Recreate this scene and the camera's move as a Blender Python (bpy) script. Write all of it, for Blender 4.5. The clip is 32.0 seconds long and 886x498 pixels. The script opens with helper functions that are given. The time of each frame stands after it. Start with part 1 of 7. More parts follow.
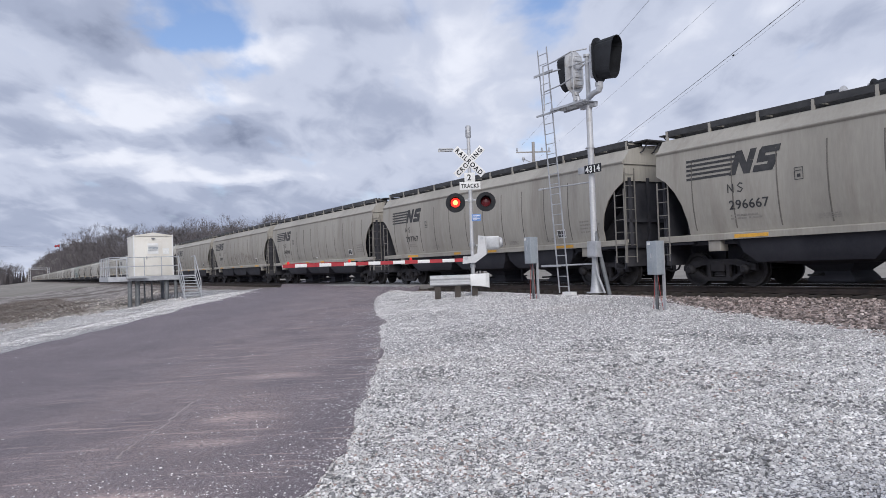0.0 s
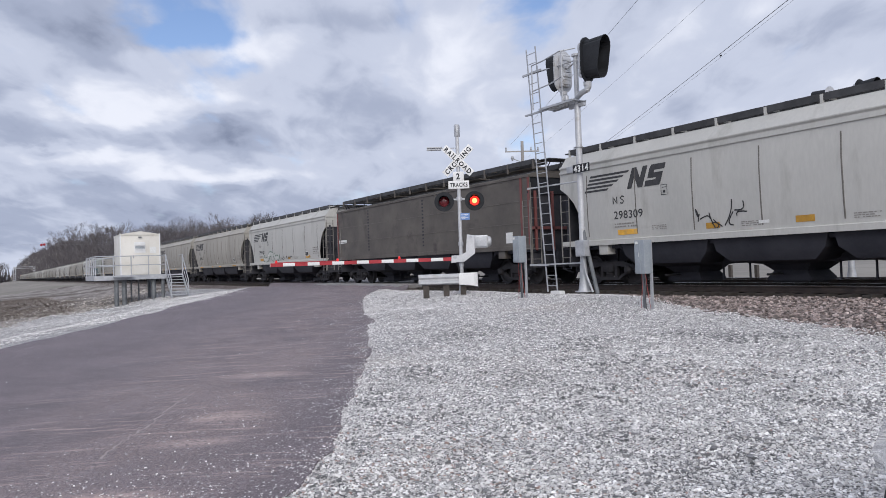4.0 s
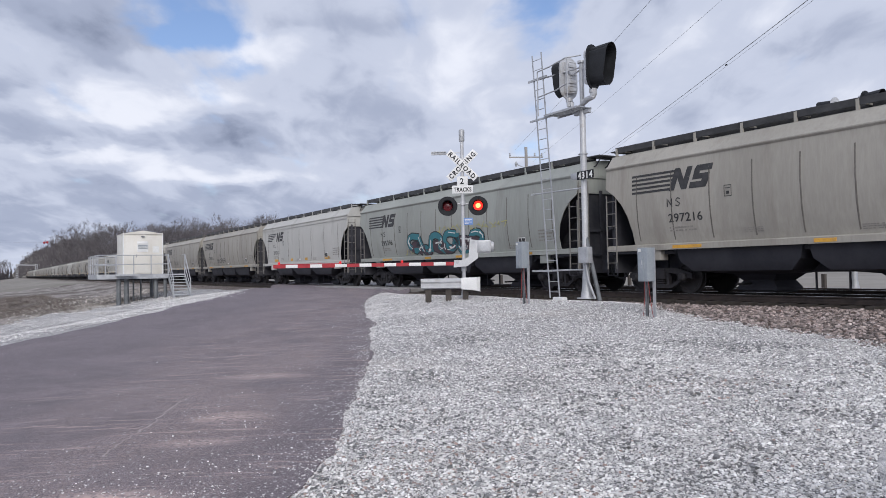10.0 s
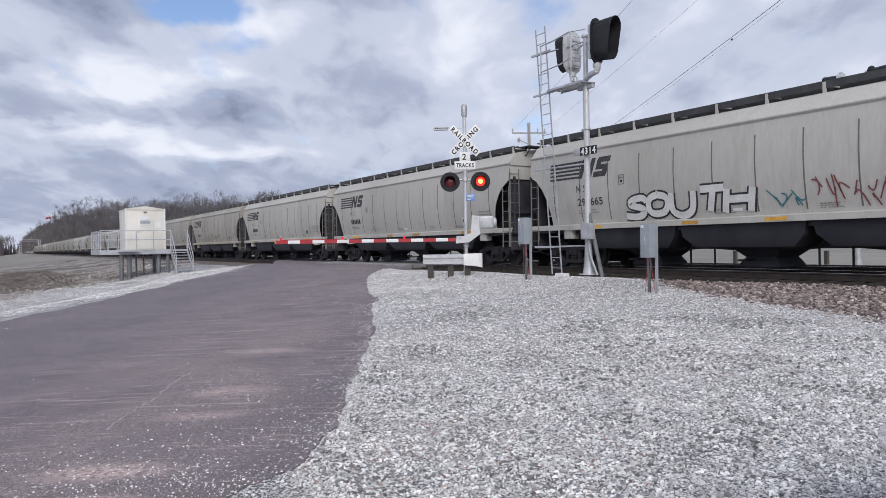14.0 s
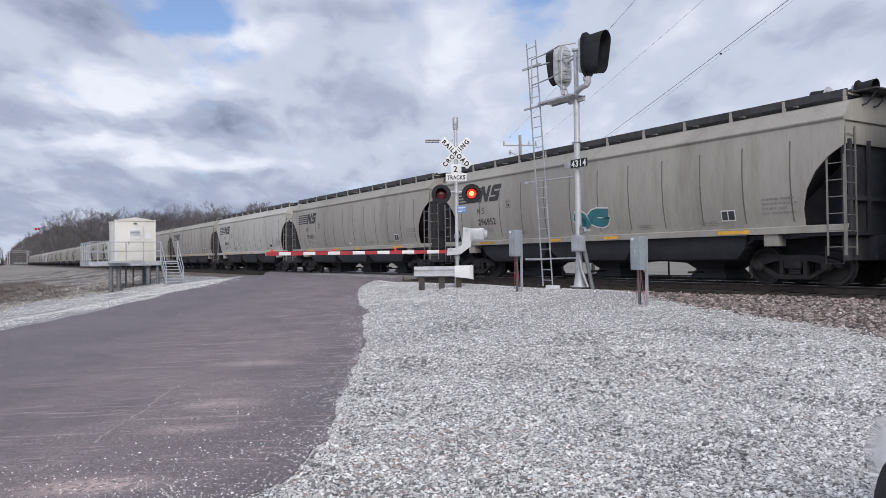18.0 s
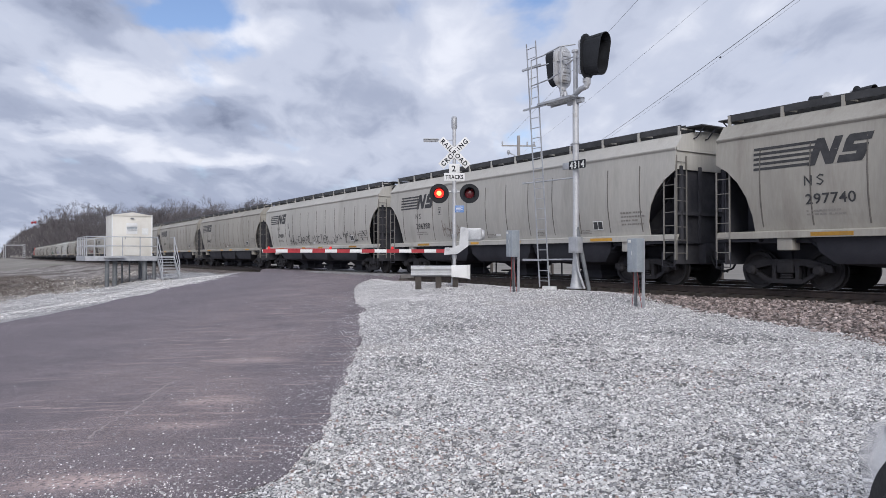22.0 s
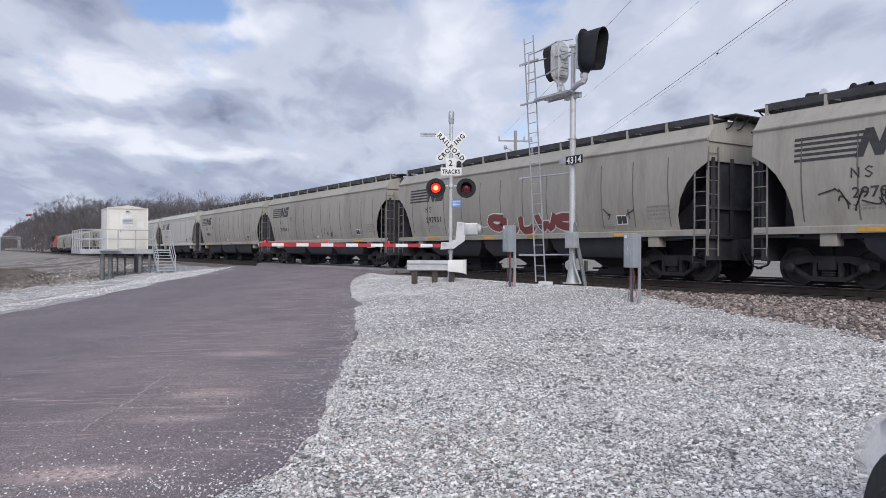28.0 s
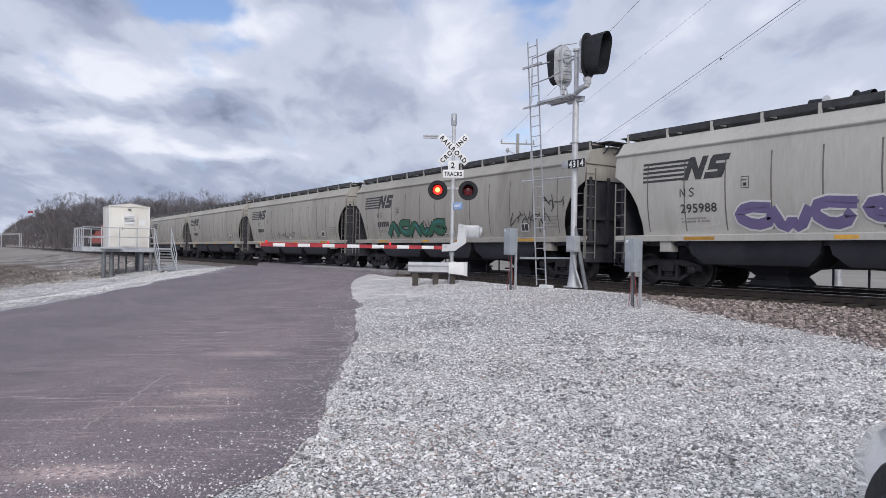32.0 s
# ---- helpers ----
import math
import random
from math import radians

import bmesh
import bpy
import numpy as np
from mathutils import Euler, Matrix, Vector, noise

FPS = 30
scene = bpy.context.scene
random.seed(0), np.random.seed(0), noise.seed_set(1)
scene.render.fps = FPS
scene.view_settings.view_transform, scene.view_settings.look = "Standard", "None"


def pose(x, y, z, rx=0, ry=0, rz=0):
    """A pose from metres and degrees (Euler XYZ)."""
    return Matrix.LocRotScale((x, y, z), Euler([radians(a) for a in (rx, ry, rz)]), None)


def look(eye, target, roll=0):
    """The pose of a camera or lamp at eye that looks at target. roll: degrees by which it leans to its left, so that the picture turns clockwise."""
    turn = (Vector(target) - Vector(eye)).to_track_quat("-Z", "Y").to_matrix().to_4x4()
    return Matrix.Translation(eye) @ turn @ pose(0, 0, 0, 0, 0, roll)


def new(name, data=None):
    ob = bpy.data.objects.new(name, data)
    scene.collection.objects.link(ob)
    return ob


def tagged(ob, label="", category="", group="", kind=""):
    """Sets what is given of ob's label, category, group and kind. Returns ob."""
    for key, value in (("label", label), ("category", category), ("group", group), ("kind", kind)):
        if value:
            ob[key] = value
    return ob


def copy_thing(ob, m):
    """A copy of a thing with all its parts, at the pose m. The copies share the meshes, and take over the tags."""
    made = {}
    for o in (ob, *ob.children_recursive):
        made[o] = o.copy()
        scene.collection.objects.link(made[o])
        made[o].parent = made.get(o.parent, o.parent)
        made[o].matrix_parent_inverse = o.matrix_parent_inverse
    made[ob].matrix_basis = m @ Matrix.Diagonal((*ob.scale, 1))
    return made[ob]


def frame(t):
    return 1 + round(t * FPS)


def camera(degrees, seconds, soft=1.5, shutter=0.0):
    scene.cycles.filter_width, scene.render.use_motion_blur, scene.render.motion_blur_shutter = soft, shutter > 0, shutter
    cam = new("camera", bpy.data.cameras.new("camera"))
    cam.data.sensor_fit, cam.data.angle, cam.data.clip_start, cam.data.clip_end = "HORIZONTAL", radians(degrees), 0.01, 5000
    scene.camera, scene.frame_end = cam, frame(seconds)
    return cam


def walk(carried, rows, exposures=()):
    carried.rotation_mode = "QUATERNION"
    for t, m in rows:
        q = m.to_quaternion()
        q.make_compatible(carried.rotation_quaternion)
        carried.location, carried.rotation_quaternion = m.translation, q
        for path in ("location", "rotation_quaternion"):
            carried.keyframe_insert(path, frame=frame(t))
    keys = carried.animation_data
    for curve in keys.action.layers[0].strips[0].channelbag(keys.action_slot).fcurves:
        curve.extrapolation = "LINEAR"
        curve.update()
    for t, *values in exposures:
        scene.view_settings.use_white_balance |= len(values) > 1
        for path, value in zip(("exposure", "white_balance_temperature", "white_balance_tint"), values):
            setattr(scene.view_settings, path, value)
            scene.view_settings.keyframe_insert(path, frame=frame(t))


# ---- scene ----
cam = camera(62.5, 32.0, soft=0.6)
PATH = [
    (0, (0.275, -0.337, 0.832), (-1.447, 0.679, 0.879), -2.0),
    (0.5, (0.277, -0.327, 0.828), (-1.445, 0.69, 0.875), -2.2),
    (1, (0.29, -0.327, 0.837), (-1.429, 0.694, 0.879), -2.4),
    (1.5, (0.261, -0.309, 0.824), (-1.455, 0.718, 0.861), -2.6),
    (2, (0.262, -0.309, 0.822), (-1.452, 0.722, 0.854), -2.7),
    (2.5, (0.271, -0.322, 0.822), (-1.441, 0.712, 0.853), -2.6),
    (3, (0.272, -0.327, 0.824), (-1.437, 0.711, 0.858), -2.4),
    (3.5, (0.274, -0.319, 0.827), (-1.433, 0.721, 0.866), -2.2),
    (5.5, (0.263, -0.331, 0.824), (-1.442, 0.713, 0.877), -1.3),
    (6, (0.267, -0.336, 0.825), (-1.437, 0.709, 0.879), -1.2),
    (6.5, (0.268, -0.329, 0.827), (-1.435, 0.718, 0.88), -1.1),
    (7, (0.262, -0.325, 0.823), (-1.439, 0.725, 0.877), -1.1),
    (7.5, (0.271, -0.337, 0.826), (-1.43, 0.714, 0.881), -1.0),
    (8, (0.268, -0.339, 0.828), (-1.434, 0.709, 0.883), -1.0),
    (8.5, (0.272, -0.346, 0.825), (-1.433, 0.698, 0.882), -0.9),
    (9, (0.273, -0.349, 0.831), (-1.434, 0.691, 0.888), -0.9),
    (9.5, (0.276, -0.348, 0.829), (-1.433, 0.69, 0.886), -0.9),
    (10, (0.265, -0.345, 0.824), (-1.444, 0.692, 0.88), -1.0),
    (10.5, (0.252, -0.332, 0.822), (-1.458, 0.703, 0.872), -1.1),
    (11, (0.258, -0.331, 0.823), (-1.456, 0.699, 0.861), -1.5),
    (11.5, (0.258, -0.329, 0.823), (-1.46, 0.695, 0.843), -1.8),
    (12, (0.241, -0.323, 0.814), (-1.478, 0.698, 0.816), -2.1),
    (12.5, (0.249, -0.318, 0.813), (-1.471, 0.703, 0.802), -2.1),
    (13, (0.239, -0.324, 0.817), (-1.478, 0.7, 0.8), -1.7),
    (13.5, (0.267, -0.342, 0.823), (-1.45, 0.685, 0.807), -1.3),
    (14, (0.254, -0.338, 0.815), (-1.459, 0.693, 0.806), -0.9),
    (14.5, (0.262, -0.337, 0.819), (-1.45, 0.698, 0.817), -0.7),
    (16.5, (0.257, -0.331, 0.82), (-1.441, 0.725, 0.845), -0.9),
    (17, (0.26, -0.337, 0.823), (-1.437, 0.721, 0.85), -0.9),
    (17.5, (0.268, -0.337, 0.819), (-1.431, 0.718, 0.845), -0.8),
    (18, (0.272, -0.339, 0.82), (-1.429, 0.713, 0.843), -0.8),
    (18.5, (0.264, -0.344, 0.821), (-1.44, 0.703, 0.84), -0.9),
    (19, (0.266, -0.338, 0.82), (-1.44, 0.705, 0.835), -1.0),
    (19.5, (0.27, -0.334, 0.824), (-1.437, 0.708, 0.834), -1.0),
    (20, (0.265, -0.327, 0.82), (-1.441, 0.717, 0.831), -1.1),
    (20.5, (0.278, -0.336, 0.826), (-1.425, 0.712, 0.837), -0.9),
    (21, (0.263, -0.33, 0.823), (-1.438, 0.722, 0.837), -0.6),
    (21.5, (0.262, -0.341, 0.828), (-1.436, 0.716, 0.845), -0.3),
    (22, (0.265, -0.338, 0.824), (-1.432, 0.721, 0.845), 0.0),
    (22.5, (0.28, -0.346, 0.822), (-1.415, 0.715, 0.848), 0.1),
    (23, (0.254, -0.343, 0.823), (-1.439, 0.722, 0.852), 0.2),
    (23.5, (0.269, -0.348, 0.826), (-1.425, 0.716, 0.857), 0.2),
    (24, (0.265, -0.346, 0.825), (-1.43, 0.716, 0.855), 0.2),
    (24.5, (0.263, -0.343, 0.821), (-1.433, 0.716, 0.849), 0.1),
    (25, (0.257, -0.343, 0.823), (-1.438, 0.719, 0.847), 0.1),
    (25.5, (0.254, -0.341, 0.82), (-1.438, 0.725, 0.84), 0.1),
    (27.5, (0.255, -0.347, 0.818), (-1.432, 0.726, 0.826), 0.2),
    (28, (0.251, -0.333, 0.816), (-1.441, 0.735, 0.823), 0.3),
    (28.5, (0.251, -0.34, 0.82), (-1.442, 0.725, 0.828), 0.4),
    (29, (0.268, -0.351, 0.825), (-1.427, 0.711, 0.837), 0.5),
    (29.5, (0.262, -0.351, 0.822), (-1.432, 0.711, 0.839), 0.7),
    (30, (0.26, -0.356, 0.822), (-1.435, 0.706, 0.842), 0.8),
    (30.5, (0.248, -0.352, 0.823), (-1.445, 0.713, 0.842), 0.9),
    (31, (0.252, -0.347, 0.819), (-1.439, 0.72, 0.835), 0.8),
    (31.5, (0.261, -0.347, 0.826), (-1.43, 0.72, 0.838), 0.9),
    (32, (0.257, -0.347, 0.824), (-1.435, 0.718, 0.836), 1.0),
]
walk(cam, [(t, look(eye, target, roll)) for t, eye, target, roll in PATH])

# ---- light ----
SUN_DIR = Vector((0.80, -0.42, 0.55)).normalized()
world = bpy.data.worlds.new("overcast_sky")
scene.world = world
world.use_nodes = True


def sky_nodes():
    nt = world.node_tree
    nt.nodes.clear()
    N, K = nt.nodes.new, nt.links.new
    out, bg = N("ShaderNodeOutputWorld"), N("ShaderNodeBackground")
    bg.inputs["Strength"].default_value = 0.1
    sky = N("ShaderNodeTexSky")
    sky.sky_type, sky.sun_disc = "NISHITA", False
    sky.sun_elevation = math.asin(SUN_DIR.z)
    sky.sun_rotation = math.atan2(SUN_DIR.x, SUN_DIR.y)
    sky.air_density, sky.dust_density = 1.0, 1.5
    tc, sep = N("ShaderNodeTexCoord"), N("ShaderNodeSeparateXYZ")
    K(tc.outputs["Generated"], sep.inputs[0])
    up = N("ShaderNodeMath")
    up.operation = "MAXIMUM"
    up.inputs[1].default_value = 0.0
    K(sep.outputs["Z"], up.inputs[0])
    lift = N("ShaderNodeMath")
    lift.operation = "ADD"
    lift.inputs[1].default_value = 0.24
    K(up.outputs[0], lift.inputs[0])
    flat = N("ShaderNodeVectorMath")
    flat.operation = "DIVIDE"
    K(tc.outputs["Generated"], flat.inputs[0])
    comb = N("ShaderNodeCombineXYZ")
    for k in range(3):
        K(lift.outputs[0], comb.inputs[k])
    K(comb.outputs[0], flat.inputs[1])

    # the cloud layer, ragged by a slow drift of its coordinates
    stir = N("ShaderNodeTexNoise")
    stir.inputs["Scale"].default_value, stir.inputs["Detail"].default_value = 4.2, 6.0
    K(flat.outputs[0], stir.inputs["Vector"])
    centred = N("ShaderNodeVectorMath")
    centred.operation = "SUBTRACT"
    centred.inputs[1].default_value = (0.5, 0.5, 0.5)
    K(stir.outputs["Color"], centred.inputs[0])
    ragged = N("ShaderNodeVectorMath")
    ragged.operation = "MULTIPLY_ADD"
    ragged.inputs[1].default_value = (0.36, 0.36, 0.0)
    K(centred.outputs[0], ragged.inputs[0])
    K(flat.outputs[0], ragged.inputs[2])

    def summed(a, b, k=1.0):
        """a + k * b"""
        m = N("ShaderNodeMath")
        m.operation = "MULTIPLY_ADD"
        m.inputs[1].default_value = k
        K(b, m.inputs[0])
        K(a, m.inputs[2])
        return m.outputs[0]

    def cloud(scale, detail, offset, rough=0.5, warp=0.2, stretch=(0.62, 1.0, 0)):
        mp = N("ShaderNodeMapping")
        mp.inputs["Location"].default_value = offset
        mp.inputs["Rotation"].default_value = (0, 0, radians(31))
        mp.inputs["Scale"].default_value = (1, 1, 0)
        K(flat.outputs[0], mp.inputs["Vector"])
        mq = N("ShaderNodeMapping")
        mq.inputs["Scale"].default_value = stretch
        K(mp.outputs[0], mq.inputs["Vector"])
        n = N("ShaderNodeTexNoise")
        n.inputs["Scale"].default_value = scale
        n.inputs["Detail"].default_value = detail
        n.inputs["Roughness"].default_value = rough
        n.inputs["Distortion"].default_value = warp
        K(mq.outputs[0], n.inputs["Vector"])
        return n.outputs["Fac"]

    def mass(bearing, height, wide, tall):
        """One cloud bank, or one gap, in the layer: 1 in its middle, 0 outside it."""
        az, el = radians(bearing), radians(height)
        low = math.sin(el) + 0.24
        reach = math.cos(el) / low
        x, y = -math.cos(az) * reach, math.sin(az) * reach
        mp = N("ShaderNodeMapping")
        mp.vector_type = "TEXTURE"
        mp.inputs["Location"].default_value = (x, y, 0)
        mp.inputs["Rotation"].default_value = (0, 0, math.atan2(y, x))
        mp.inputs["Scale"].default_value = (2.0 * radians(tall) * reach / low, 2.0 * radians(wide) * reach, 1)
        K(ragged.outputs[0], mp.inputs["Vector"])
        far = N("ShaderNodeVectorMath")
        far.operation = "LENGTH"
        K(mp.outputs[0], far.inputs[0])
        r = N("ShaderNodeMapRange")
        r.interpolation_type = "SMOOTHSTEP"
        for k, q in (("From Min", 1.0), ("From Max", 0.2), ("To Min", 0.0), ("To Max", 1.0)):
            r.inputs[k].default_value = q
        K(far.outputs["Value"], r.inputs["Value"])
        return r.outputs[0]

    def ramp(src, *stops):
        r = N("ShaderNodeValToRGB")
        r.color_ramp.interpolation = "EASE"
        el = r.color_ramp.elements
        while len(el) < len(stops):
            el.new(0.5)
        for e, (p, c) in zip(el, stops):
            e.position, e.color = p, (*c, 1)
        K(src, r.inputs[0])
        return r.outputs[0]

    def scaled(src, k):
        m = N("ShaderNodeMix")
        m.data_type, m.blend_type = "RGBA", "MULTIPLY"
        m.inputs[0].default_value = 1.0
        K(src, m.inputs[6])
        m.inputs[7].default_value = (k, k, k, 1)
        return m.outputs[2]

    tone = N("ShaderNodeMapRange")
    for k, q in (("From Min", 0.3), ("From Max", 0.7), ("To Min", 0.455), ("To Max", 0.60)):
        tone.inputs[k].default_value = q
    K(cloud(*SKY_SHADE), tone.inputs["Value"])
    fine = N("ShaderNodeMapRange")
    for k, q in (("From Min", 0.3), ("From Max", 0.7), ("To Min", -0.045), ("To Max", 0.045)):
        fine.inputs[k].default_value = q
    K(cloud(*SKY_BILLOWS), fine.inputs["Value"])
    tone, gaps = summed(tone.outputs[0], fine.outputs[0]), cloud(*SKY_COVER)
    for *place, k in SKY_BANKS:
        tone = summed(tone, mass(*place), k)
    for *place, k in SKY_GAPS:
        gaps = summed(gaps, mass(*place), -0.24 * k)
    shade = ramp(tone, *SKY_TONES)
    cover = ramp(gaps, (0.24, (0, 0, 0)), (0.43, (1, 1, 1)))
    mix = N("ShaderNodeMix")
    mix.data_type = "RGBA"
    low = N("ShaderNodeMapRange")
    low.interpolation_type = "SMOOTHSTEP"
    for k, q in (("From Min", 0.20), ("From Max", 0.04), ("To Min", 0.0), ("To Max", 1.0)):
        low.inputs[k].default_value = q
    K(up.outputs[0], low.inputs["Value"])
    most = N("ShaderNodeMath")
    most.operation = "MAXIMUM"
    K(cover, most.inputs[0])
    K(low.outputs[0], most.inputs[1])
    K(most.outputs[0], mix.inputs[0])
    blue = N("ShaderNodeMix")
    blue.data_type, blue.blend_type = "RGBA", "MULTIPLY"
    blue.inputs[0].default_value = 1.0
    K(sky.outputs[0], blue.inputs[6])
    blue.inputs[7].default_value = (1.0, 1.02, 1.18, 1)
    K(blue.outputs[2], mix.inputs[6])
    K(scaled(shade, 10.0), mix.inputs[7])
    K(mix.outputs[2], bg.inputs["Color"])
    K(bg.outputs[0], out.inputs["Surface"])


# banks and gaps of the cloud: bearing and height, half width and half height in degrees, weight
SKY_BANKS = [
    (3.8, 18.4, 7.4, 2.8, -0.24), (0.5, 12.6, 3.4, 1.2, -0.12), (11.3, 10.0, 11.1, 0.9, -0.10), (25.6, 11.8, 7.0, 1.8, -0.07), (23.1, 18.6, 4.9, 1.3, -0.10),
    (51.7, 11.4, 18.7, 6.2, 0.03), (6.8, 12.6, 4.6, 1.5, 0.20), (14.3, 12.6, 4.0, 1.1, 0.16), (18.2, 16.2, 3.1, 1.6, 0.16), (4.9, 8.4, 5.8, 0.6, 0.14),
    (14.0, 7.4, 5.3, 0.6, 0.16), (11.2, 4.6, 18.7, 1.6, -0.10), (33.3, 15.9, 6.7, 2.7, 0.07), (41.3, 8.7, 11.6, 1.8, 0.04), (60.0, 15.5, 6.0, 1.5, -0.05),
]
SKY_GAPS = [(13.2, 17.2, 4.2, 1.4, 1.0), (8.6, 17.6, 2.0, 1.0, 0.9), (16.6, 14.6, 2.7, 0.8, 0.7), (2.2, 10.3, 2.7, 0.5, 0.5)]
SKY_BILLOWS = (7.5, 8.0, (3.7, 9.2, 0), 0.52, 0.5)
SKY_SHADE = (2.6, 9.0, (-31.493, 24.361, 0))
SKY_COVER = (3.4, 6.0, (-21.391, -3.667, 0))
SKY_TONES = ((0.33, (0.165, 0.195, 0.285)), (0.44, (0.315, 0.355, 0.47)), (0.54, (0.46, 0.50, 0.615)), (0.68, (0.67, 0.695, 0.78)))
sky_nodes()

sun = new("sun", bpy.data.lights.new("sun", "SUN"))
sun.data.energy, sun.data.angle, sun.data.color = 1.6, radians(36), (1.0, 0.965, 0.925)
sun.matrix_world = look(SUN_DIR * 100, (0, 0, 0))
scene.view_settings.exposure = 0.34


# ---- materials ----
def mat(name, a, b, scale=4.0, fine=60.0, rough=0.7, metal=0.0, bump=0.15, bump_scale=None, island=0.0, object_random=0.0, grain=0.09, world_space=True, spread=(0.35, 0.65), stain=None, stain_scale=0.6, stain_at=(0.55, 0.7), stretch=(1, 1, 1)):
    m = bpy.data.materials.new(name)
    m.use_nodes = True
    nt = m.node_tree
    N, K = nt.nodes.new, nt.links.new
    p = nt.nodes["Principled BSDF"]
    tc = N("ShaderNodeTexCoord")
    mp = N("ShaderNodeMapping")
    mp.inputs["Scale"].default_value = stretch
    K(tc.outputs["Object"], mp.inputs["Vector"])

    def noise_at(s, d=5.0):
        n = N("ShaderNodeTexNoise")
        n.inputs["Scale"].default_value, n.inputs["Detail"].default_value = s, d
        n.inputs["Roughness"].default_value = 0.62
        K(mp.outputs[0], n.inputs["Vector"])
        return n.outputs["Fac"]

    def mixed(fac, c1, c2):
        x = N("ShaderNodeMix")
        x.data_type = "RGBA"
        K(fac, x.inputs[0]) if not isinstance(fac, float) else None
        for k, c in ((6, c1), (7, c2)):
            if isinstance(c, tuple):
                x.inputs[k].default_value = (*c, 1)
            else:
                K(c, x.inputs[k])
        return x.outputs[2]

    def ranged(src, lo, hi, a0=0.0, a1=1.0):
        r = N("ShaderNodeMapRange")
        r.inputs["From Min"].default_value, r.inputs["From Max"].default_value = lo, hi
        r.inputs["To Min"].default_value, r.inputs["To Max"].default_value = a0, a1
        K(src, r.inputs["Value"])
        return r.outputs[0]

    big, small = noise_at(scale), noise_at(fine, 3.0)
    colour = mixed(ranged(big, *spread), a, b)
    if stain:
        colour = mixed(ranged(noise_at(stain_scale, 6.0), *stain_at), colour, stain)
    tone = ranged(small, 0.3, 0.7, 1 - grain, 1 + grain)
    if island or object_random:
        src = N("ShaderNodeNewGeometry").outputs["Random Per Island"] if island else N("ShaderNodeObjectInfo").outputs["Random"]
        w = island or object_random
        t2 = N("ShaderNodeMath")
        t2.operation = "MULTIPLY"
        K(tone, t2.inputs[0])
        K(ranged(src, 0, 1, 1 - w, 1 + w), t2.inputs[1])
        tone = t2.outputs[0]
    hsv = N("ShaderNodeHueSaturation")
    K(colour, hsv.inputs["Color"])
    K(tone, hsv.inputs["Value"])
    K(hsv.outputs[0], p.inputs["Base Color"])
    K(ranged(small, 0.2, 0.8, max(0.05, rough - 0.12), min(1, rough + 0.12)), p.inputs["Roughness"])
    p.inputs["Metallic"].default_value = metal
    if bump:
        bp = N("ShaderNodeBump")
        bp.inputs["Strength"].default_value = bump
        bp.inputs["Distance"].default_value = 0.02
        K(noise_at(bump_scale or fine, 4.0), bp.inputs["Height"])
        K(bp.outputs[0], p.inputs["Normal"])
    return m


def glow(name, colour, strength):
    m = bpy.data.materials.new(name)
    m.use_nodes = True
    p = m.node_tree.nodes["Principled BSDF"]
    p.inputs["Base Color"].default_value = (*colour, 1)
    p.inputs["Emission Color"].default_value = (*colour, 1)
    p.inputs["Emission Strength"].default_value = strength
    p.inputs["Roughness"].default_value = 0.3
    return m


def glass(name, tint):
    m = bpy.data.materials.new(name)
    m.use_nodes = True
    p = m.node_tree.nodes["Principled BSDF"]
    p.inputs["Base Color"].default_value = (*tint, 1)
    p.inputs["Roughness"].default_value = 0.05
    p.inputs["Transmission Weight"].default_value = 0.6
    return m


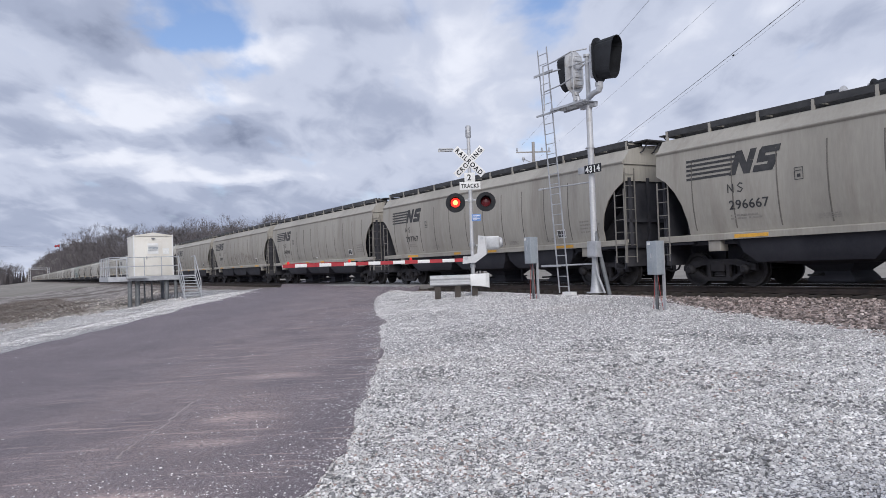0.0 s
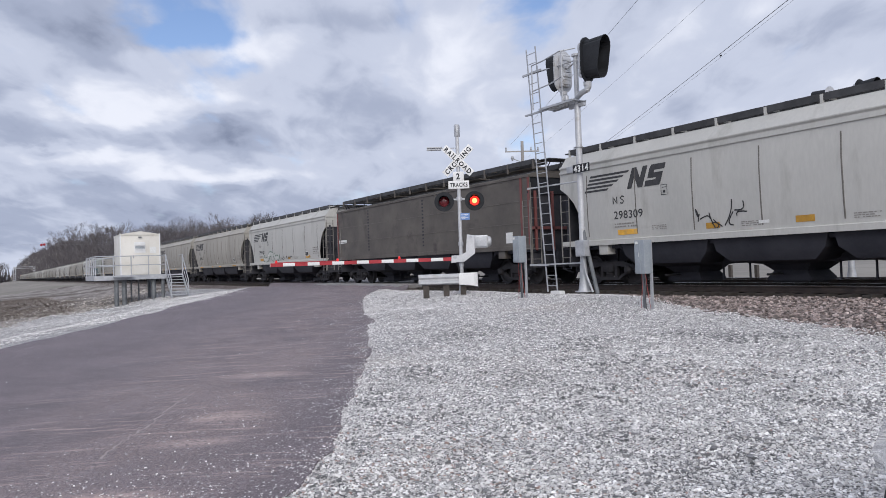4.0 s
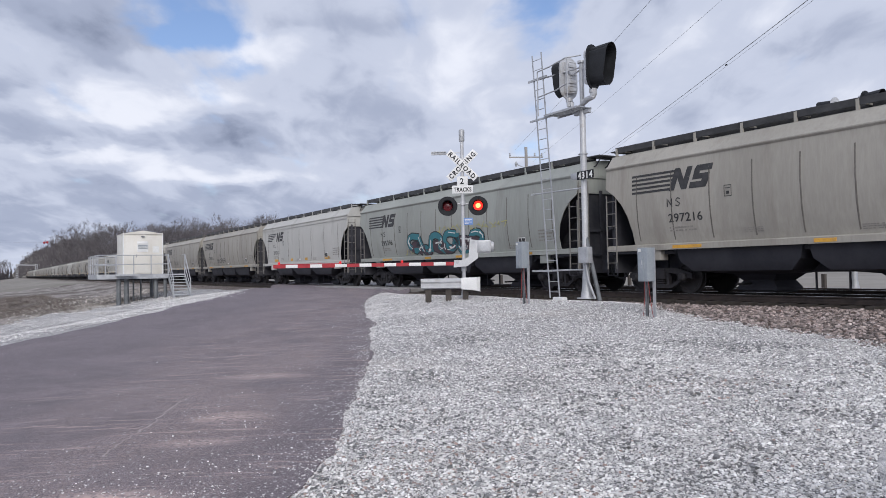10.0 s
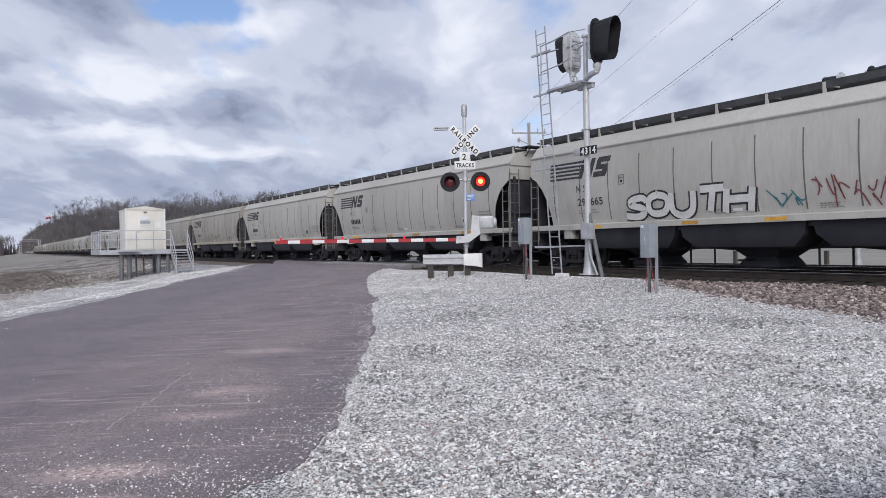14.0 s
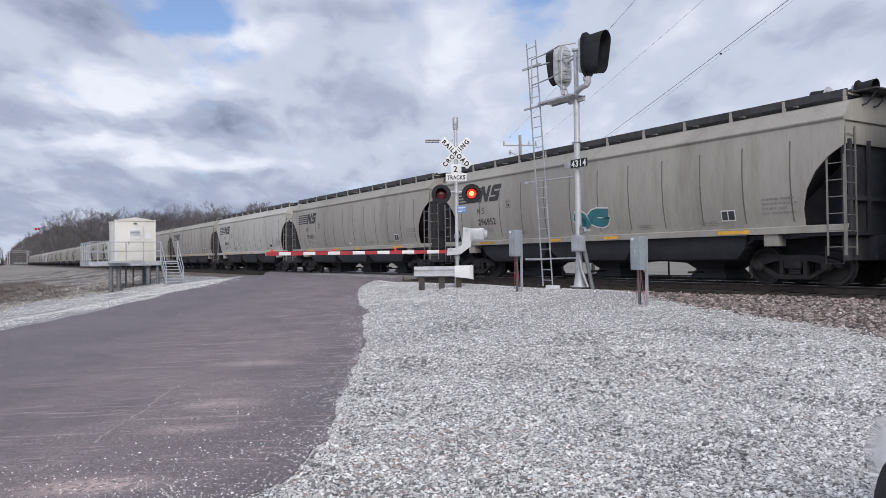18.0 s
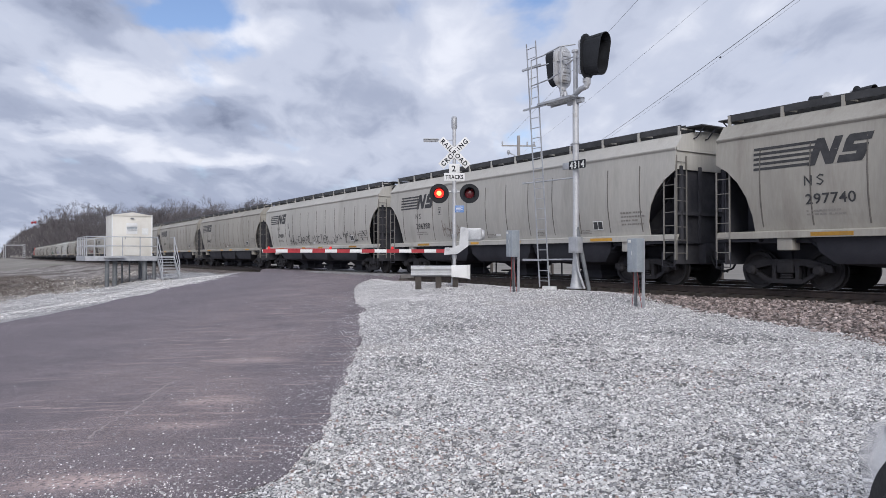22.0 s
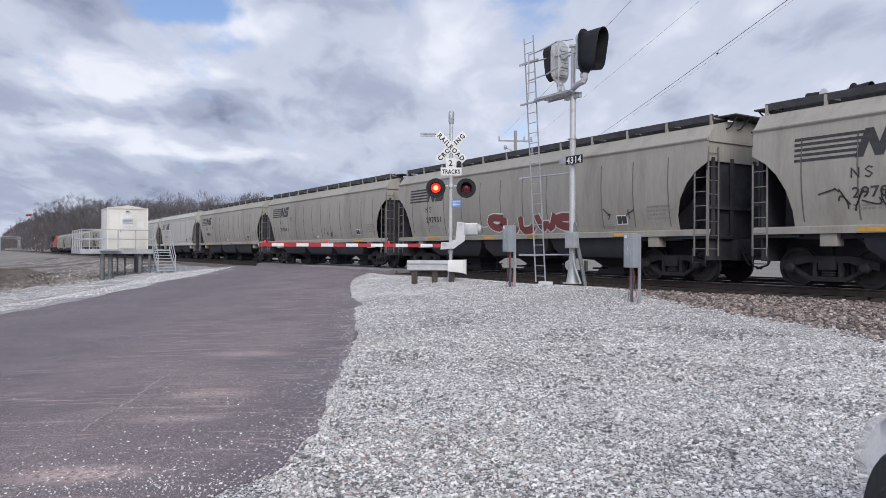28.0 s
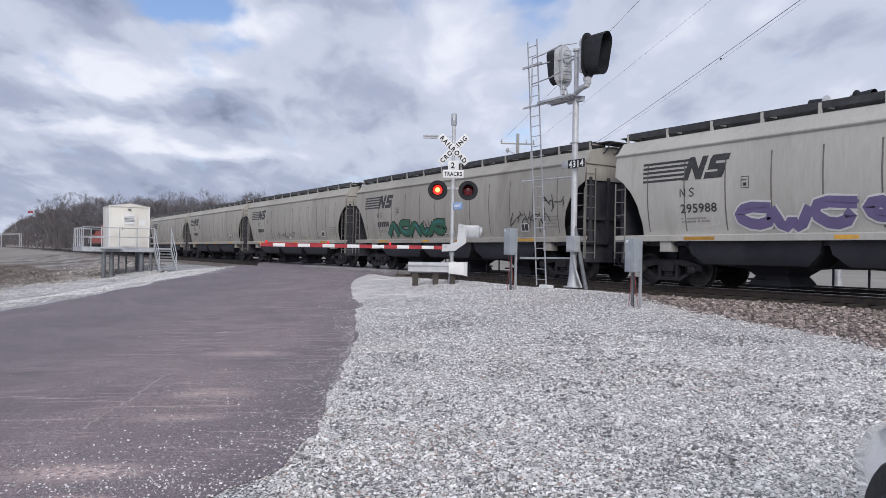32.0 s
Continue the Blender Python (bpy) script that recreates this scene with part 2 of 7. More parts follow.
def chips(name, dark, light, cell, rough, bump, spots=None, big=0.25, patch=None, stained=()):
    """Crushed stone: cells of random tone with dark gaps, or a plain bed with scattered light spots."""
    m = bpy.data.materials.new(name)
    m.use_nodes = True
    nt = m.node_tree
    N, K = nt.nodes.new, nt.links.new
    p = nt.nodes["Principled BSDF"]
    tc = N("ShaderNodeTexCoord")

    def cells(scale):
        v = N("ShaderNodeTexVoronoi")
        v.inputs["Scale"].default_value = scale
        K(tc.outputs["Object"], v.inputs["Vector"])
        sep = N("ShaderNodeSeparateColor")
        K(v.outputs["Color"], sep.inputs[0])
        return v.outputs["Distance"], sep.outputs[0], sep.outputs[1]

    def wave(scale, detail=5.0):
        n = N("ShaderNodeTexNoise")
        n.inputs["Scale"].default_value, n.inputs["Detail"].default_value = scale, detail
        K(tc.outputs["Object"], n.inputs["Vector"])
        return n.outputs["Fac"]

    def ranged(src, lo, hi, a=0.0, b=1.0):
        r = N("ShaderNodeMapRange")
        for k, q in (("From Min", lo), ("From Max", hi), ("To Min", a), ("To Max", b)):
            r.inputs[k].default_value = q
        K(src, r.inputs["Value"])
        return r.outputs[0]

    def times(a, b):
        x = N("ShaderNodeMath")
        x.operation = "MULTIPLY"
        K(a, x.inputs[0])
        K(b, x.inputs[1])
        return x.outputs[0]

    def mixed(fac, a, b):
        x = N("ShaderNodeMix")
        x.data_type = "RGBA"
        K(fac, x.inputs[0])
        for k, c in ((6, a), (7, b)):
            if isinstance(c, tuple):
                x.inputs[k].default_value = (*c, 1)
            else:
                K(c, x.inputs[k])
        return x.outputs[2]

    dist, rand, rand2 = cells(cell)
    if spots:
        # distance from the road's right edge: a worn, pinkish wheel track, and clean binder along the edge
        across = N("ShaderNodeVectorMath")
        across.operation = "DOT_PRODUCT"
        across.inputs[1].default_value = (-0.4626, -0.8866, 0)
        K(tc.outputs["Object"], across.inputs[0])
        lane = across.outputs["Value"]
        worn = times(ranged(lane, 0.95, 1.6, 0.15, 1.0), ranged(lane, 5.6, 2.6))
        edge = ranged(lane, 1.45, 0.95)
        colour = mixed(ranged(wave(0.45, 6), 0.36, 0.66), dark, light)
        colour = mixed(times(ranged(wave(34.0, 4), 0.42, 0.60), ranged(wave(1.7, 5), 0.3, 0.7, 0.35, 0.9)), colour, tuple(c * 0.66 for c in dark))
        colour = mixed(times(times(worn, ranged(wave(0.9, 7), 0.34, 0.62, 0.0, 0.8)), ranged(wave(42.0, 4), 0.44, 0.56, 0.18, 0.95)), colour, patch)
        colour = mixed(times(edge, ranged(wave(1.6, 5), 0.30, 0.55, 0.05, 0.45)), colour, tuple(c * 0.78 for c in dark))
        colour = mixed(times(ranged(wave(150.0, 3), 0.50, 0.66), ranged(wave(2.2, 4), 0.3, 0.7, 0.5, 1.0)), colour, tuple(c * 2.2 for c in light))
        colour = mixed(ranged(wave(95.0, 3), 0.50, 0.64, 0.0, 0.85), colour, tuple(c * 0.42 for c in dark))
        # dust swept into thin streaks across the road
        turn = N("ShaderNodeMapping")
        turn.vector_type = "TEXTURE"
        turn.inputs["Rotation"].default_value = (0, 0, radians(58))
        turn.inputs["Scale"].default_value = (0.9, 0.11, 1.0)
        K(tc.outputs["Object"], turn.inputs["Vector"])
        streak = N("ShaderNodeTexNoise")
        streak.inputs["Scale"].default_value, streak.inputs["Detail"].default_value = 1.0, 8.0
        streak.inputs["Roughness"].default_value = 0.66
        K(turn.outputs[0], streak.inputs["Vector"])
        dust = times(ranged(streak.outputs["Fac"], 0.55, 0.66), times(ranged(wave(0.6, 4), 0.42, 0.56), ranged(lane, 6.0, 3.0, 0.12, 1.0)))
        colour = mixed(times(dust, ranged(wave(60.0, 3), 0.42, 0.56, 0.1, 1.0)), colour, tuple(c * 1.55 for c in patch))
        for at, size in (((-5.08, 0.22, 0), (0.62, 0.24)), ((-7.0, 1.58, 0), (0.55, 0.30)), ((-9.4, 2.75, 0), (0.7, 0.3)), ((-6.2, 1.1, 0), (0.5, 0.2))):
            spot = N("ShaderNodeMapping")
            spot.vector_type = "TEXTURE"
            spot.inputs["Location"].default_value = at
            spot.inputs["Rotation"].default_value = (0, 0, radians(58))
            spot.inputs["Scale"].default_value = (size[0], size[1], 1.0)
            K(tc.outputs["Object"], spot.inputs["Vector"])
            far = N("ShaderNodeVectorMath")
            far.operation = "LENGTH"
            flat = N("ShaderNodeVectorMath")
            flat.operation = "MULTIPLY"
            flat.inputs[1].default_value = (1, 1, 0)
            K(spot.outputs[0], flat.inputs[0])
            K(flat.outputs[0], far.inputs[0])
            colour = mixed(times(ranged(far.outputs["Value"], 1.0, 0.25, 0.0, 0.9 if at[0] > -5.5 else 0.55), ranged(wave(24.0, 6), 0.36, 0.54)), colour, tuple(min(0.8, c * 1.75) for c in patch))
        keep = times(ranged(rand, 0.80, 0.84), ranged(dist, 0.34, 0.26))
        dense = ranged(wave(0.9, 4), 0.46, 0.64, 0.0, 0.9)
        colour = mixed(times(times(keep, dense), ranged(lane, 6.0, 1.5, 0.15, 1.0)), colour, spots)
        dist3, rand3, _ = cells(cell * 3.1)
        colour = mixed(times(times(ranged(rand3, 0.76, 0.80), ranged(dist3, 0.36, 0.24)), times(ranged(wave(1.3, 4), 0.42, 0.62, 0.0, 0.9), ranged(lane, 6.0, 1.5, 0.2, 1.0))), colour, spots)
        height = wave(130.0, 4)
    else:
        tone = ranged(rand, 0.0, 0.62)
        colour = mixed(tone, dark, light)
        colour = mixed(ranged(dist, 0.42, 0.66), colour, tuple(c * 0.36 for c in dark))
        far_d, far_r, _ = cells(cell / 3.2)
        hsv = N("ShaderNodeHueSaturation")
        K(colour, hsv.inputs["Color"])
        K(times(ranged(far_r, 0, 1, 1 - big, 1 + big), ranged(wave(0.5, 6), 0.3, 0.7, 0.80, 1.15)), hsv.inputs["Value"])
        colour = hsv.outputs[0]
        if patch:
            colour = mixed(ranged(wave(0.33, 7), 0.57, 0.72, 0.0, 0.7), colour, patch)
        for x, y, rx, ry in stained:
            off = N("ShaderNodeMapping")
            off.vector_type = "TEXTURE"
            off.inputs["Location"].default_value, off.inputs["Rotation"].default_value = (x, y, 0), (0, 0, radians(58))
            off.inputs["Scale"].default_value = (rx, ry, 50.0)
            K(tc.outputs["Object"], off.inputs["Vector"])
            far = N("ShaderNodeVectorMath")
            far.operation = "LENGTH"
            K(off.outputs[0], far.inputs[0])
            colour = mixed(times(ranged(far.outputs["Value"], 1.0, 0.3), ranged(wave(5.0, 6), 0.36, 0.60, 0.0, 0.4)), colour, (0.44, 0.37, 0.34))
        height = ranged(dist, 0.0, 0.7, 1.0, 0.0)
    K(colour, p.inputs["Base Color"])
    p.inputs["Roughness"].default_value = rough
    b = N("ShaderNodeBump")
    b.inputs["Strength"].default_value, b.inputs["Distance"].default_value = bump, 0.02
    K(height, b.inputs["Height"])
    K(b.outputs[0], p.inputs["Normal"])
    return m


GRAVEL = chips("pale_limestone_gravel", (0.37, 0.36, 0.362), (0.85, 0.83, 0.825), 58.0, 0.92, 0.9, big=0.28, patch=(0.50, 0.455, 0.42), stained=((-5.0, 6.03, 0.75, 0.35), (-7.3, 6.4, 0.6, 0.3), (-9.8, 5.6, 0.5, 0.3))) 
STONE = mat("limestone_chip", (0.54, 0.525, 0.52), (0.88, 0.86, 0.85), 6.0, 40, 0.9, bump=0.2, island=0.38)
BALLAST = chips("brown_ballast", (0.09, 0.068, 0.06), (0.34, 0.285, 0.262), 18.0, 0.93, 1.0, patch=(0.10, 0.085, 0.075))
BALLAST_STONE = mat("brown_ballast_stone", (0.125, 0.09, 0.078), (0.45, 0.385, 0.365), 9.0, 30, 0.9, bump=0.2, island=0.75)
DARKSTONE = mat("slate_grey_stone", (0.15, 0.15, 0.155), (0.30, 0.295, 0.30), 2.0, 40, 0.9, bump=0.2, island=0.4)
REDSTONE = mat("reddish_pebble", (0.30, 0.21, 0.185), (0.46, 0.36, 0.325), 3.0, 40, 0.9, bump=0.2, island=0.35)
RUBBLE = mat("tan_rubble", (0.27, 0.245, 0.225), (0.46, 0.425, 0.395), 2.0, 20, 0.92, bump=0.3, island=0.4)
DIRT = mat("dry_grass_and_dirt", (0.17, 0.15, 0.14), (0.37, 0.335, 0.31), 1.1, 14, 0.95, bump=1.0, bump_scale=5, grain=0.35, stain=(0.115, 0.095, 0.08), stain_scale=0.16, stain_at=(0.46, 0.60))
FIELD = mat("winter_field", (0.185, 0.168, 0.146), (0.29, 0.268, 0.235), 0.04, 2.0, 0.95, bump=0.5, stain=(0.16, 0.15, 0.115), stain_scale=0.02)
ASPHALT = chips("worn_asphalt", (0.168, 0.141, 0.156), (0.215, 0.184, 0.199), 22.0, 0.85, 0.55, spots=(0.50, 0.48, 0.48), patch=(0.35, 0.265, 0.245))
CRACK = mat("crack_dust", (0.34, 0.285, 0.28), (0.44, 0.375, 0.365), 6, 60, 0.9)
CONCRETE = mat("crossing_panel", (0.22, 0.21, 0.21), (0.34, 0.33, 0.33), 1.5, 50, 0.85)
GREY_CAR = mat("weathered_grey_paint", (0.312, 0.294, 0.260), (0.390, 0.368, 0.327), 0.4, 14, 0.62, bump=0.03, grain=0.08, object_random=0.06, stain=(0.235, 0.21, 0.178), stain_scale=1.5, stain_at=(0.50, 0.84), stretch=(1, 1, 0.16))
LIGHT_CAR = mat("light_grey_paint", (0.42, 0.405, 0.372), (0.50, 0.482, 0.445), 0.4, 14, 0.62, bump=0.03, grain=0.07, object_random=0.04, stain=(0.32, 0.295, 0.26), stain_scale=1.5, stain_at=(0.54, 0.88), stretch=(1, 1, 0.16))
GREEN_CAR = mat("greenish_grey_paint", (0.285, 0.298, 0.272), (0.345, 0.358, 0.33), 0.4, 14, 0.62, bump=0.03, grain=0.07, object_random=0.04, stain=(0.22, 0.22, 0.195), stain_scale=1.5, stain_at=(0.54, 0.88), stretch=(1, 1, 0.16))
PALE_CAR = mat("pale_grey_paint", (0.46, 0.455, 0.43), (0.52, 0.51, 0.48), 0.5, 14, 0.6, bump=0.03, grain=0.05, stain=(0.33, 0.32, 0.29), stain_scale=1.2, stain_at=(0.56, 0.8), stretch=(1, 1, 0.25))
LADDER = mat("grimy_ladder_steel", (0.17, 0.16, 0.148), (0.26, 0.247, 0.23), 2, 30, 0.7)
SEAM = mat("weld_seam", (0.12, 0.11, 0.097), (0.18, 0.165, 0.148), 3, 30, 0.8)
BROWN_CAR = mat("dark_brown_paint", (0.085, 0.075, 0.066), (0.13, 0.115, 0.10), 0.8, 16, 0.6, stain=(0.06, 0.05, 0.045), stain_scale=0.9)
MAROON = mat("maroon_paint", (0.16, 0.05, 0.05), (0.22, 0.08, 0.07), 2, 20, 0.6)
# grimy steel and iron, with the shade below the wagons mixed into the colour
UNDER = mat("shaded_grimy_underframe", (0.030, 0.031, 0.040), (0.058, 0.057, 0.066), 1.6, 22, 0.85, bump=0.3)
HOPPER_GRIME_SHADE = mat("shaded_grimy_hopper_steel", (0.016, 0.017, 0.025), (0.034, 0.034, 0.043), 0.9, 18, 0.75, bump=0.15)
TRUCK_IRON = mat("shaded_rusty_cast_iron", (0.013, 0.0125, 0.016), (0.028, 0.026, 0.029), 3, 30, 0.8, bump=0.4)
TYRE_STEEL = mat("worn_wheel_steel", (0.017, 0.016, 0.018), (0.036, 0.033, 0.035), 4, 40, 0.65, metal=0.2)
TREAD = mat("polished_tread_steel", (0.45, 0.45, 0.45), (0.6, 0.6, 0.6), 4, 40, 0.25, metal=1.0)
GRATING = mat("dark_grating", (0.03, 0.03, 0.032), (0.06, 0.06, 0.062), 3, 50, 0.6)
YELLOW = mat("yellow_reflector", (0.52, 0.27, 0.04), (0.68, 0.37, 0.05), 6, 40, 0.6, object_random=0.35, stain=(0.36, 0.26, 0.14), stain_scale=2, stain_at=(0.55, 0.75))
INK = mat("faded_black_stencil", (0.035, 0.035, 0.038), (0.06, 0.06, 0.062), 5, 40, 0.7)
FAINT = mat("faint_stencil", (0.24, 0.225, 0.21), (0.30, 0.28, 0.255), 5, 40, 0.7)
WHITE_DECAL = mat("white_decal", (0.7, 0.7, 0.68), (0.78, 0.78, 0.76), 5, 40, 0.6)
GALV = mat("galvanised_steel", (0.36, 0.37, 0.39), (0.52, 0.53, 0.55), 3, 45, 0.5, metal=0.35, bump=0.08)
SILVER = mat("aluminium_paint", (0.46, 0.465, 0.48), (0.60, 0.605, 0.62), 2, 40, 0.45, metal=0.25, bump=0.05, stain=(0.4, 0.38, 0.36), stain_scale=2.5)
BOXGREY = mat("grey_cabinet_paint", (0.26, 0.29, 0.32), (0.33, 0.36, 0.39), 3, 40, 0.5, bump=0.05)
DARKLEG = mat("weathered_leg_steel", (0.13, 0.14, 0.15), (0.2, 0.21, 0.22), 3, 30, 0.6, metal=0.2)
WHITE = mat("white_paint", (0.72, 0.72, 0.71), (0.80, 0.80, 0.79), 2, 40, 0.5, bump=0.05, stain=(0.55, 0.53, 0.48), stain_scale=2.0, stain_at=(0.6, 0.85))
HUTWHITE = mat("cream_white_metal", (0.66, 0.625, 0.555), (0.76, 0.735, 0.68), 0.8, 30, 0.45, bump=0, grain=0.03, stain=(0.50, 0.44, 0.33), stain_scale=0.9, stain_at=(0.58, 0.85))
RED = mat("red_reflective", (0.34, 0.02, 0.03), (0.42, 0.03, 0.04), 5, 40, 0.45)
BLACK = mat("matt_black_paint", (0.007, 0.008, 0.011), (0.016, 0.018, 0.023), 3, 40, 0.75)
BLUE = mat("blue_sign", (0.12, 0.22, 0.48), (0.16, 0.28, 0.55), 5, 40, 0.5)
# tie and rail colours are halved to include the train's shadow along the track
TIE = mat("shaded_creosoted_tie", (0.024, 0.021, 0.019), (0.055, 0.046, 0.040), 4, 30, 0.9, bump=0.5)
RAIL_RUST_SHADE = mat("shaded_rusty_rail", (0.024, 0.018, 0.017), (0.050, 0.036, 0.031), 4, 40, 0.75)
WOOD = mat("weathered_post_wood", (0.045, 0.038, 0.034), (0.10, 0.085, 0.075), 5, 40, 0.85, bump=0.4, stretch=(1, 1, 0.2))
POLEWOOD = mat("silvered_pole_wood", (0.28, 0.265, 0.255), (0.40, 0.38, 0.365), 3, 30, 0.85, stretch=(1, 1, 0.2))
# woods: distance haze is blended into these even purple-grey tones
BARK = mat("bare_branches", (0.115, 0.104, 0.110), (0.165, 0.152, 0.158), 0.05, 2, 0.9, bump=0, island=0.16)
BRUSH = mat("undergrowth_twigs", (0.082, 0.074, 0.080), (0.115, 0.104, 0.110), 0.03, 1.5, 0.95, bump=0, island=0.15)
SCRUB = mat("dry_scrub_stems", (0.165, 0.138, 0.122), (0.25, 0.218, 0.195), 0.4, 3, 0.95, bump=0, island=0.3)
LENS_RED = mat("dark_red_lens", (0.10, 0.008, 0.012), (0.14, 0.012, 0.016), 8, 30, 0.25)
LIT_RED = glow("lit_red_lens", (1.0, 0.03, 0.02), 1.1)
LIT_CORE = glow("lit_led_core", (1.0, 0.30, 0.09), 2.6)
SMALL_RED = glow("lit_arm_lamp", (0.7, 0.03, 0.03), 0.35)
ORANGE = mat("orange_loco_paint", (0.32, 0.05, 0.032), (0.40, 0.07, 0.045), 1, 20, 0.5)
RUBBER = mat("black_rubber", (0.015, 0.015, 0.016), (0.03, 0.03, 0.031), 5, 50, 0.8)
CARPAINT = mat("white_car_paint", (0.83, 0.84, 0.85), (0.86, 0.87, 0.88), 0.5, 200, 0.22, bump=0)
CARPAINT.node_tree.nodes["Principled BSDF"].inputs["Coat Weight"].default_value = 1.0
CARGLASS = glass("dark_car_glass", (0.05, 0.055, 0.06))
WIRE = mat("wire", (0.16, 0.16, 0.17), (0.24, 0.24, 0.25), 5, 40, 0.6)
CABLE_RED = mat("red_cable", (0.30, 0.05, 0.05), (0.36, 0.08, 0.07), 5, 40, 0.6)
TAG = {n: mat("graffiti_" + n, c, tuple(min(1, v * 1.15) for v in c), 3, 30, 0.6) for n, c in {"purple": (0.15, 0.12, 0.24), "white": (0.62, 0.62, 0.60), "teal": (0.035, 0.17, 0.20), "green": (0.03, 0.12, 0.07), "red": (0.20, 0.055, 0.055), "black": (0.03, 0.03, 0.032), "brown": (0.19, 0.15, 0.135), "pale": (0.50, 0.50, 0.47), "yellow": (0.42, 0.40, 0.16), "maroon": (0.075, 0.05, 0.06)}.items()}


# ---- mesh helpers ----
class Build:
    """Collects vertices and faces of one mesh."""

    def __init__(self):
        self.v, self.f = [], []

    def add(self, verts, faces):
        n = len(self.v)
        self.v += [tuple(p) for p in verts]
        self.f += [tuple(n + i for i in q) for q in faces]
        return self

    def box(self, x0, x1, y0, y1, z0, z1, c=0.0):
        if c <= 0:
            v = [(x, y, z) for x in (x0, x1) for y in (y0, y1) for z in (z0, z1)]
            return self.add(v, [(0, 1, 3, 2), (4, 6, 7, 5), (0, 4, 5, 1), (2, 3, 7, 6), (0, 2, 6, 4), (1, 5, 7, 3)])
        bm = bmesh.new()
        bmesh.ops.create_cube(bm, size=1.0)
        for p in bm.verts:
            p.co = ((x0 + x1) / 2 + p.co.x * (x1 - x0), (y0 + y1) / 2 + p.co.y * (y1 - y0), (z0 + z1) / 2 + p.co.z * (z1 - z0))
        bmesh.ops.bevel(bm, geom=bm.edges[:], offset=c, segments=2, affect="EDGES", profile=0.6)
        bm.verts.index_update()
        self.add([p.co for p in bm.verts], [[q.index for q in f.verts] for f in bm.faces])
        bm.free()
        return self

    def cyl(self, p, q, r, n=12, r2=None):
        p, q = Vector(p), Vector(q)
        w = (q - p).normalized()
        a = w.orthogonal().normalized()
        b = w.cross(a)
        r2 = r if r2 is None else r2
        ring = [(math.cos(2 * math.pi * k / n), math.sin(2 * math.pi * k / n)) for k in range(n)]
        v = [p + r * (a * c + b * s) for c, s in ring] + [q + r2 * (a * c + b * s) for c, s in ring]
        f = [(k, (k + 1) % n, n + (k + 1) % n, n + k) for k in range(n)]
        return self.add(v, f + [tuple(range(n - 1, -1, -1)), tuple(range(n, 2 * n))])

    def path(self, pts, r, n=8):
        pts = [Vector(p) for p in pts]
        v, f = [], []
        side = (pts[1] - pts[0]).orthogonal().normalized()
        for i, p in enumerate(pts):
            w = ((pts[min(i + 1, len(pts) - 1)] - p).normalized() + (p - pts[max(i - 1, 0)]).normalized()).normalized()
            side = (side - w * side.dot(w)).normalized()
            b = w.cross(side)
            v += [p + r * (side * math.cos(2 * math.pi * k / n) + b * math.sin(2 * math.pi * k / n)) for k in range(n)]
        for i in range(len(pts) - 1):
            f += [(i * n + k, i * n + (k + 1) % n, (i + 1) * n + (k + 1) % n, (i + 1) * n + k) for k in range(n)]
        m = (len(pts) - 1) * n
        return self.add(v, f + [tuple(range(n - 1, -1, -1)), tuple(m + k for k in range(n))])

    def prism(self, outline, lo, hi, axis="y"):
        """A 2D outline pushed along an axis; the outline's plane is xz for y, yz for x, xy for z."""
        put = {"y": lambda a, b, c: (a, c, b), "x": lambda a, b, c: (c, a, b), "z": lambda a, b, c: (a, b, c)}[axis]
        n = len(outline)
        v = [put(a, b, lo) for a, b in outline] + [put(a, b, hi) for a, b in outline]
        f = [(k, (k + 1) % n, n + (k + 1) % n, n + k) for k in range(n)]
        return self.add(v, f + [tuple(range(n - 1, -1, -1)), tuple(range(n, 2 * n))])

    def lathe(self, profile, p, w, n=20):
        """Rings (distance along w, radius) round the line from p."""
        p, w = Vector(p), Vector(w).normalized()
        a = w.orthogonal().normalized()
        b = w.cross(a)
        v, f = [], []
        for d, r in profile:
            v += [p + w * d + r * (a * math.cos(2 * math.pi * k / n) + b * math.sin(2 * math.pi * k / n)) for k in range(n)]
        for i in range(len(profile) - 1):
            f += [(i * n + k, i * n + (k + 1) % n, (i + 1) * n + (k + 1) % n, (i + 1) * n + k) for k in range(n)]
        m = len(profile) - 1
        return self.add(v, f + [tuple(range(n - 1, -1, -1)), tuple(m * n + k for k in range(n))])

    def moved(self, m):
        self.v = [tuple(m @ Vector(p)) for p in self.v]
        return self

    def mesh(self, name, material, smooth=32, weld=False):
        me = bpy.data.meshes.new(name)
        me.from_pydata(self.v, [], self.f)
        bm = bmesh.new()
        bm.from_mesh(me)
        if weld:
            bmesh.ops.remove_doubles(bm, verts=bm.verts[:], dist=1e-4)
        bmesh.ops.recalc_face_normals(bm, faces=bm.faces[:])
        bm.to_mesh(me)
        bm.free()
        if smooth:
            me.shade_smooth()
            me.set_sharp_from_angle(angle=radians(smooth))
        me.materials.append(material)
        return me


def part(name, shape, material, parent, label="", at=None):
    """One mesh object under a thing or a part. shape: a Build, or a mesh that is shared."""
    ob = new(name, shape.mesh(name, material) if isinstance(shape, Build) else shape)
    ob.parent = parent
    if at is not None:
        ob.matrix_basis = at if isinstance(at, Matrix) else Matrix.Translation(at)
    return tagged(ob, label)


def thing(name, m, label, category, group="", kind=""):
    ob = new(name)
    ob.empty_display_size = 0.2
    ob.matrix_basis = m if isinstance(m, Matrix) else Matrix.Translation(m)
    return tagged(ob, label, category, group, kind)


WRITTEN = {}


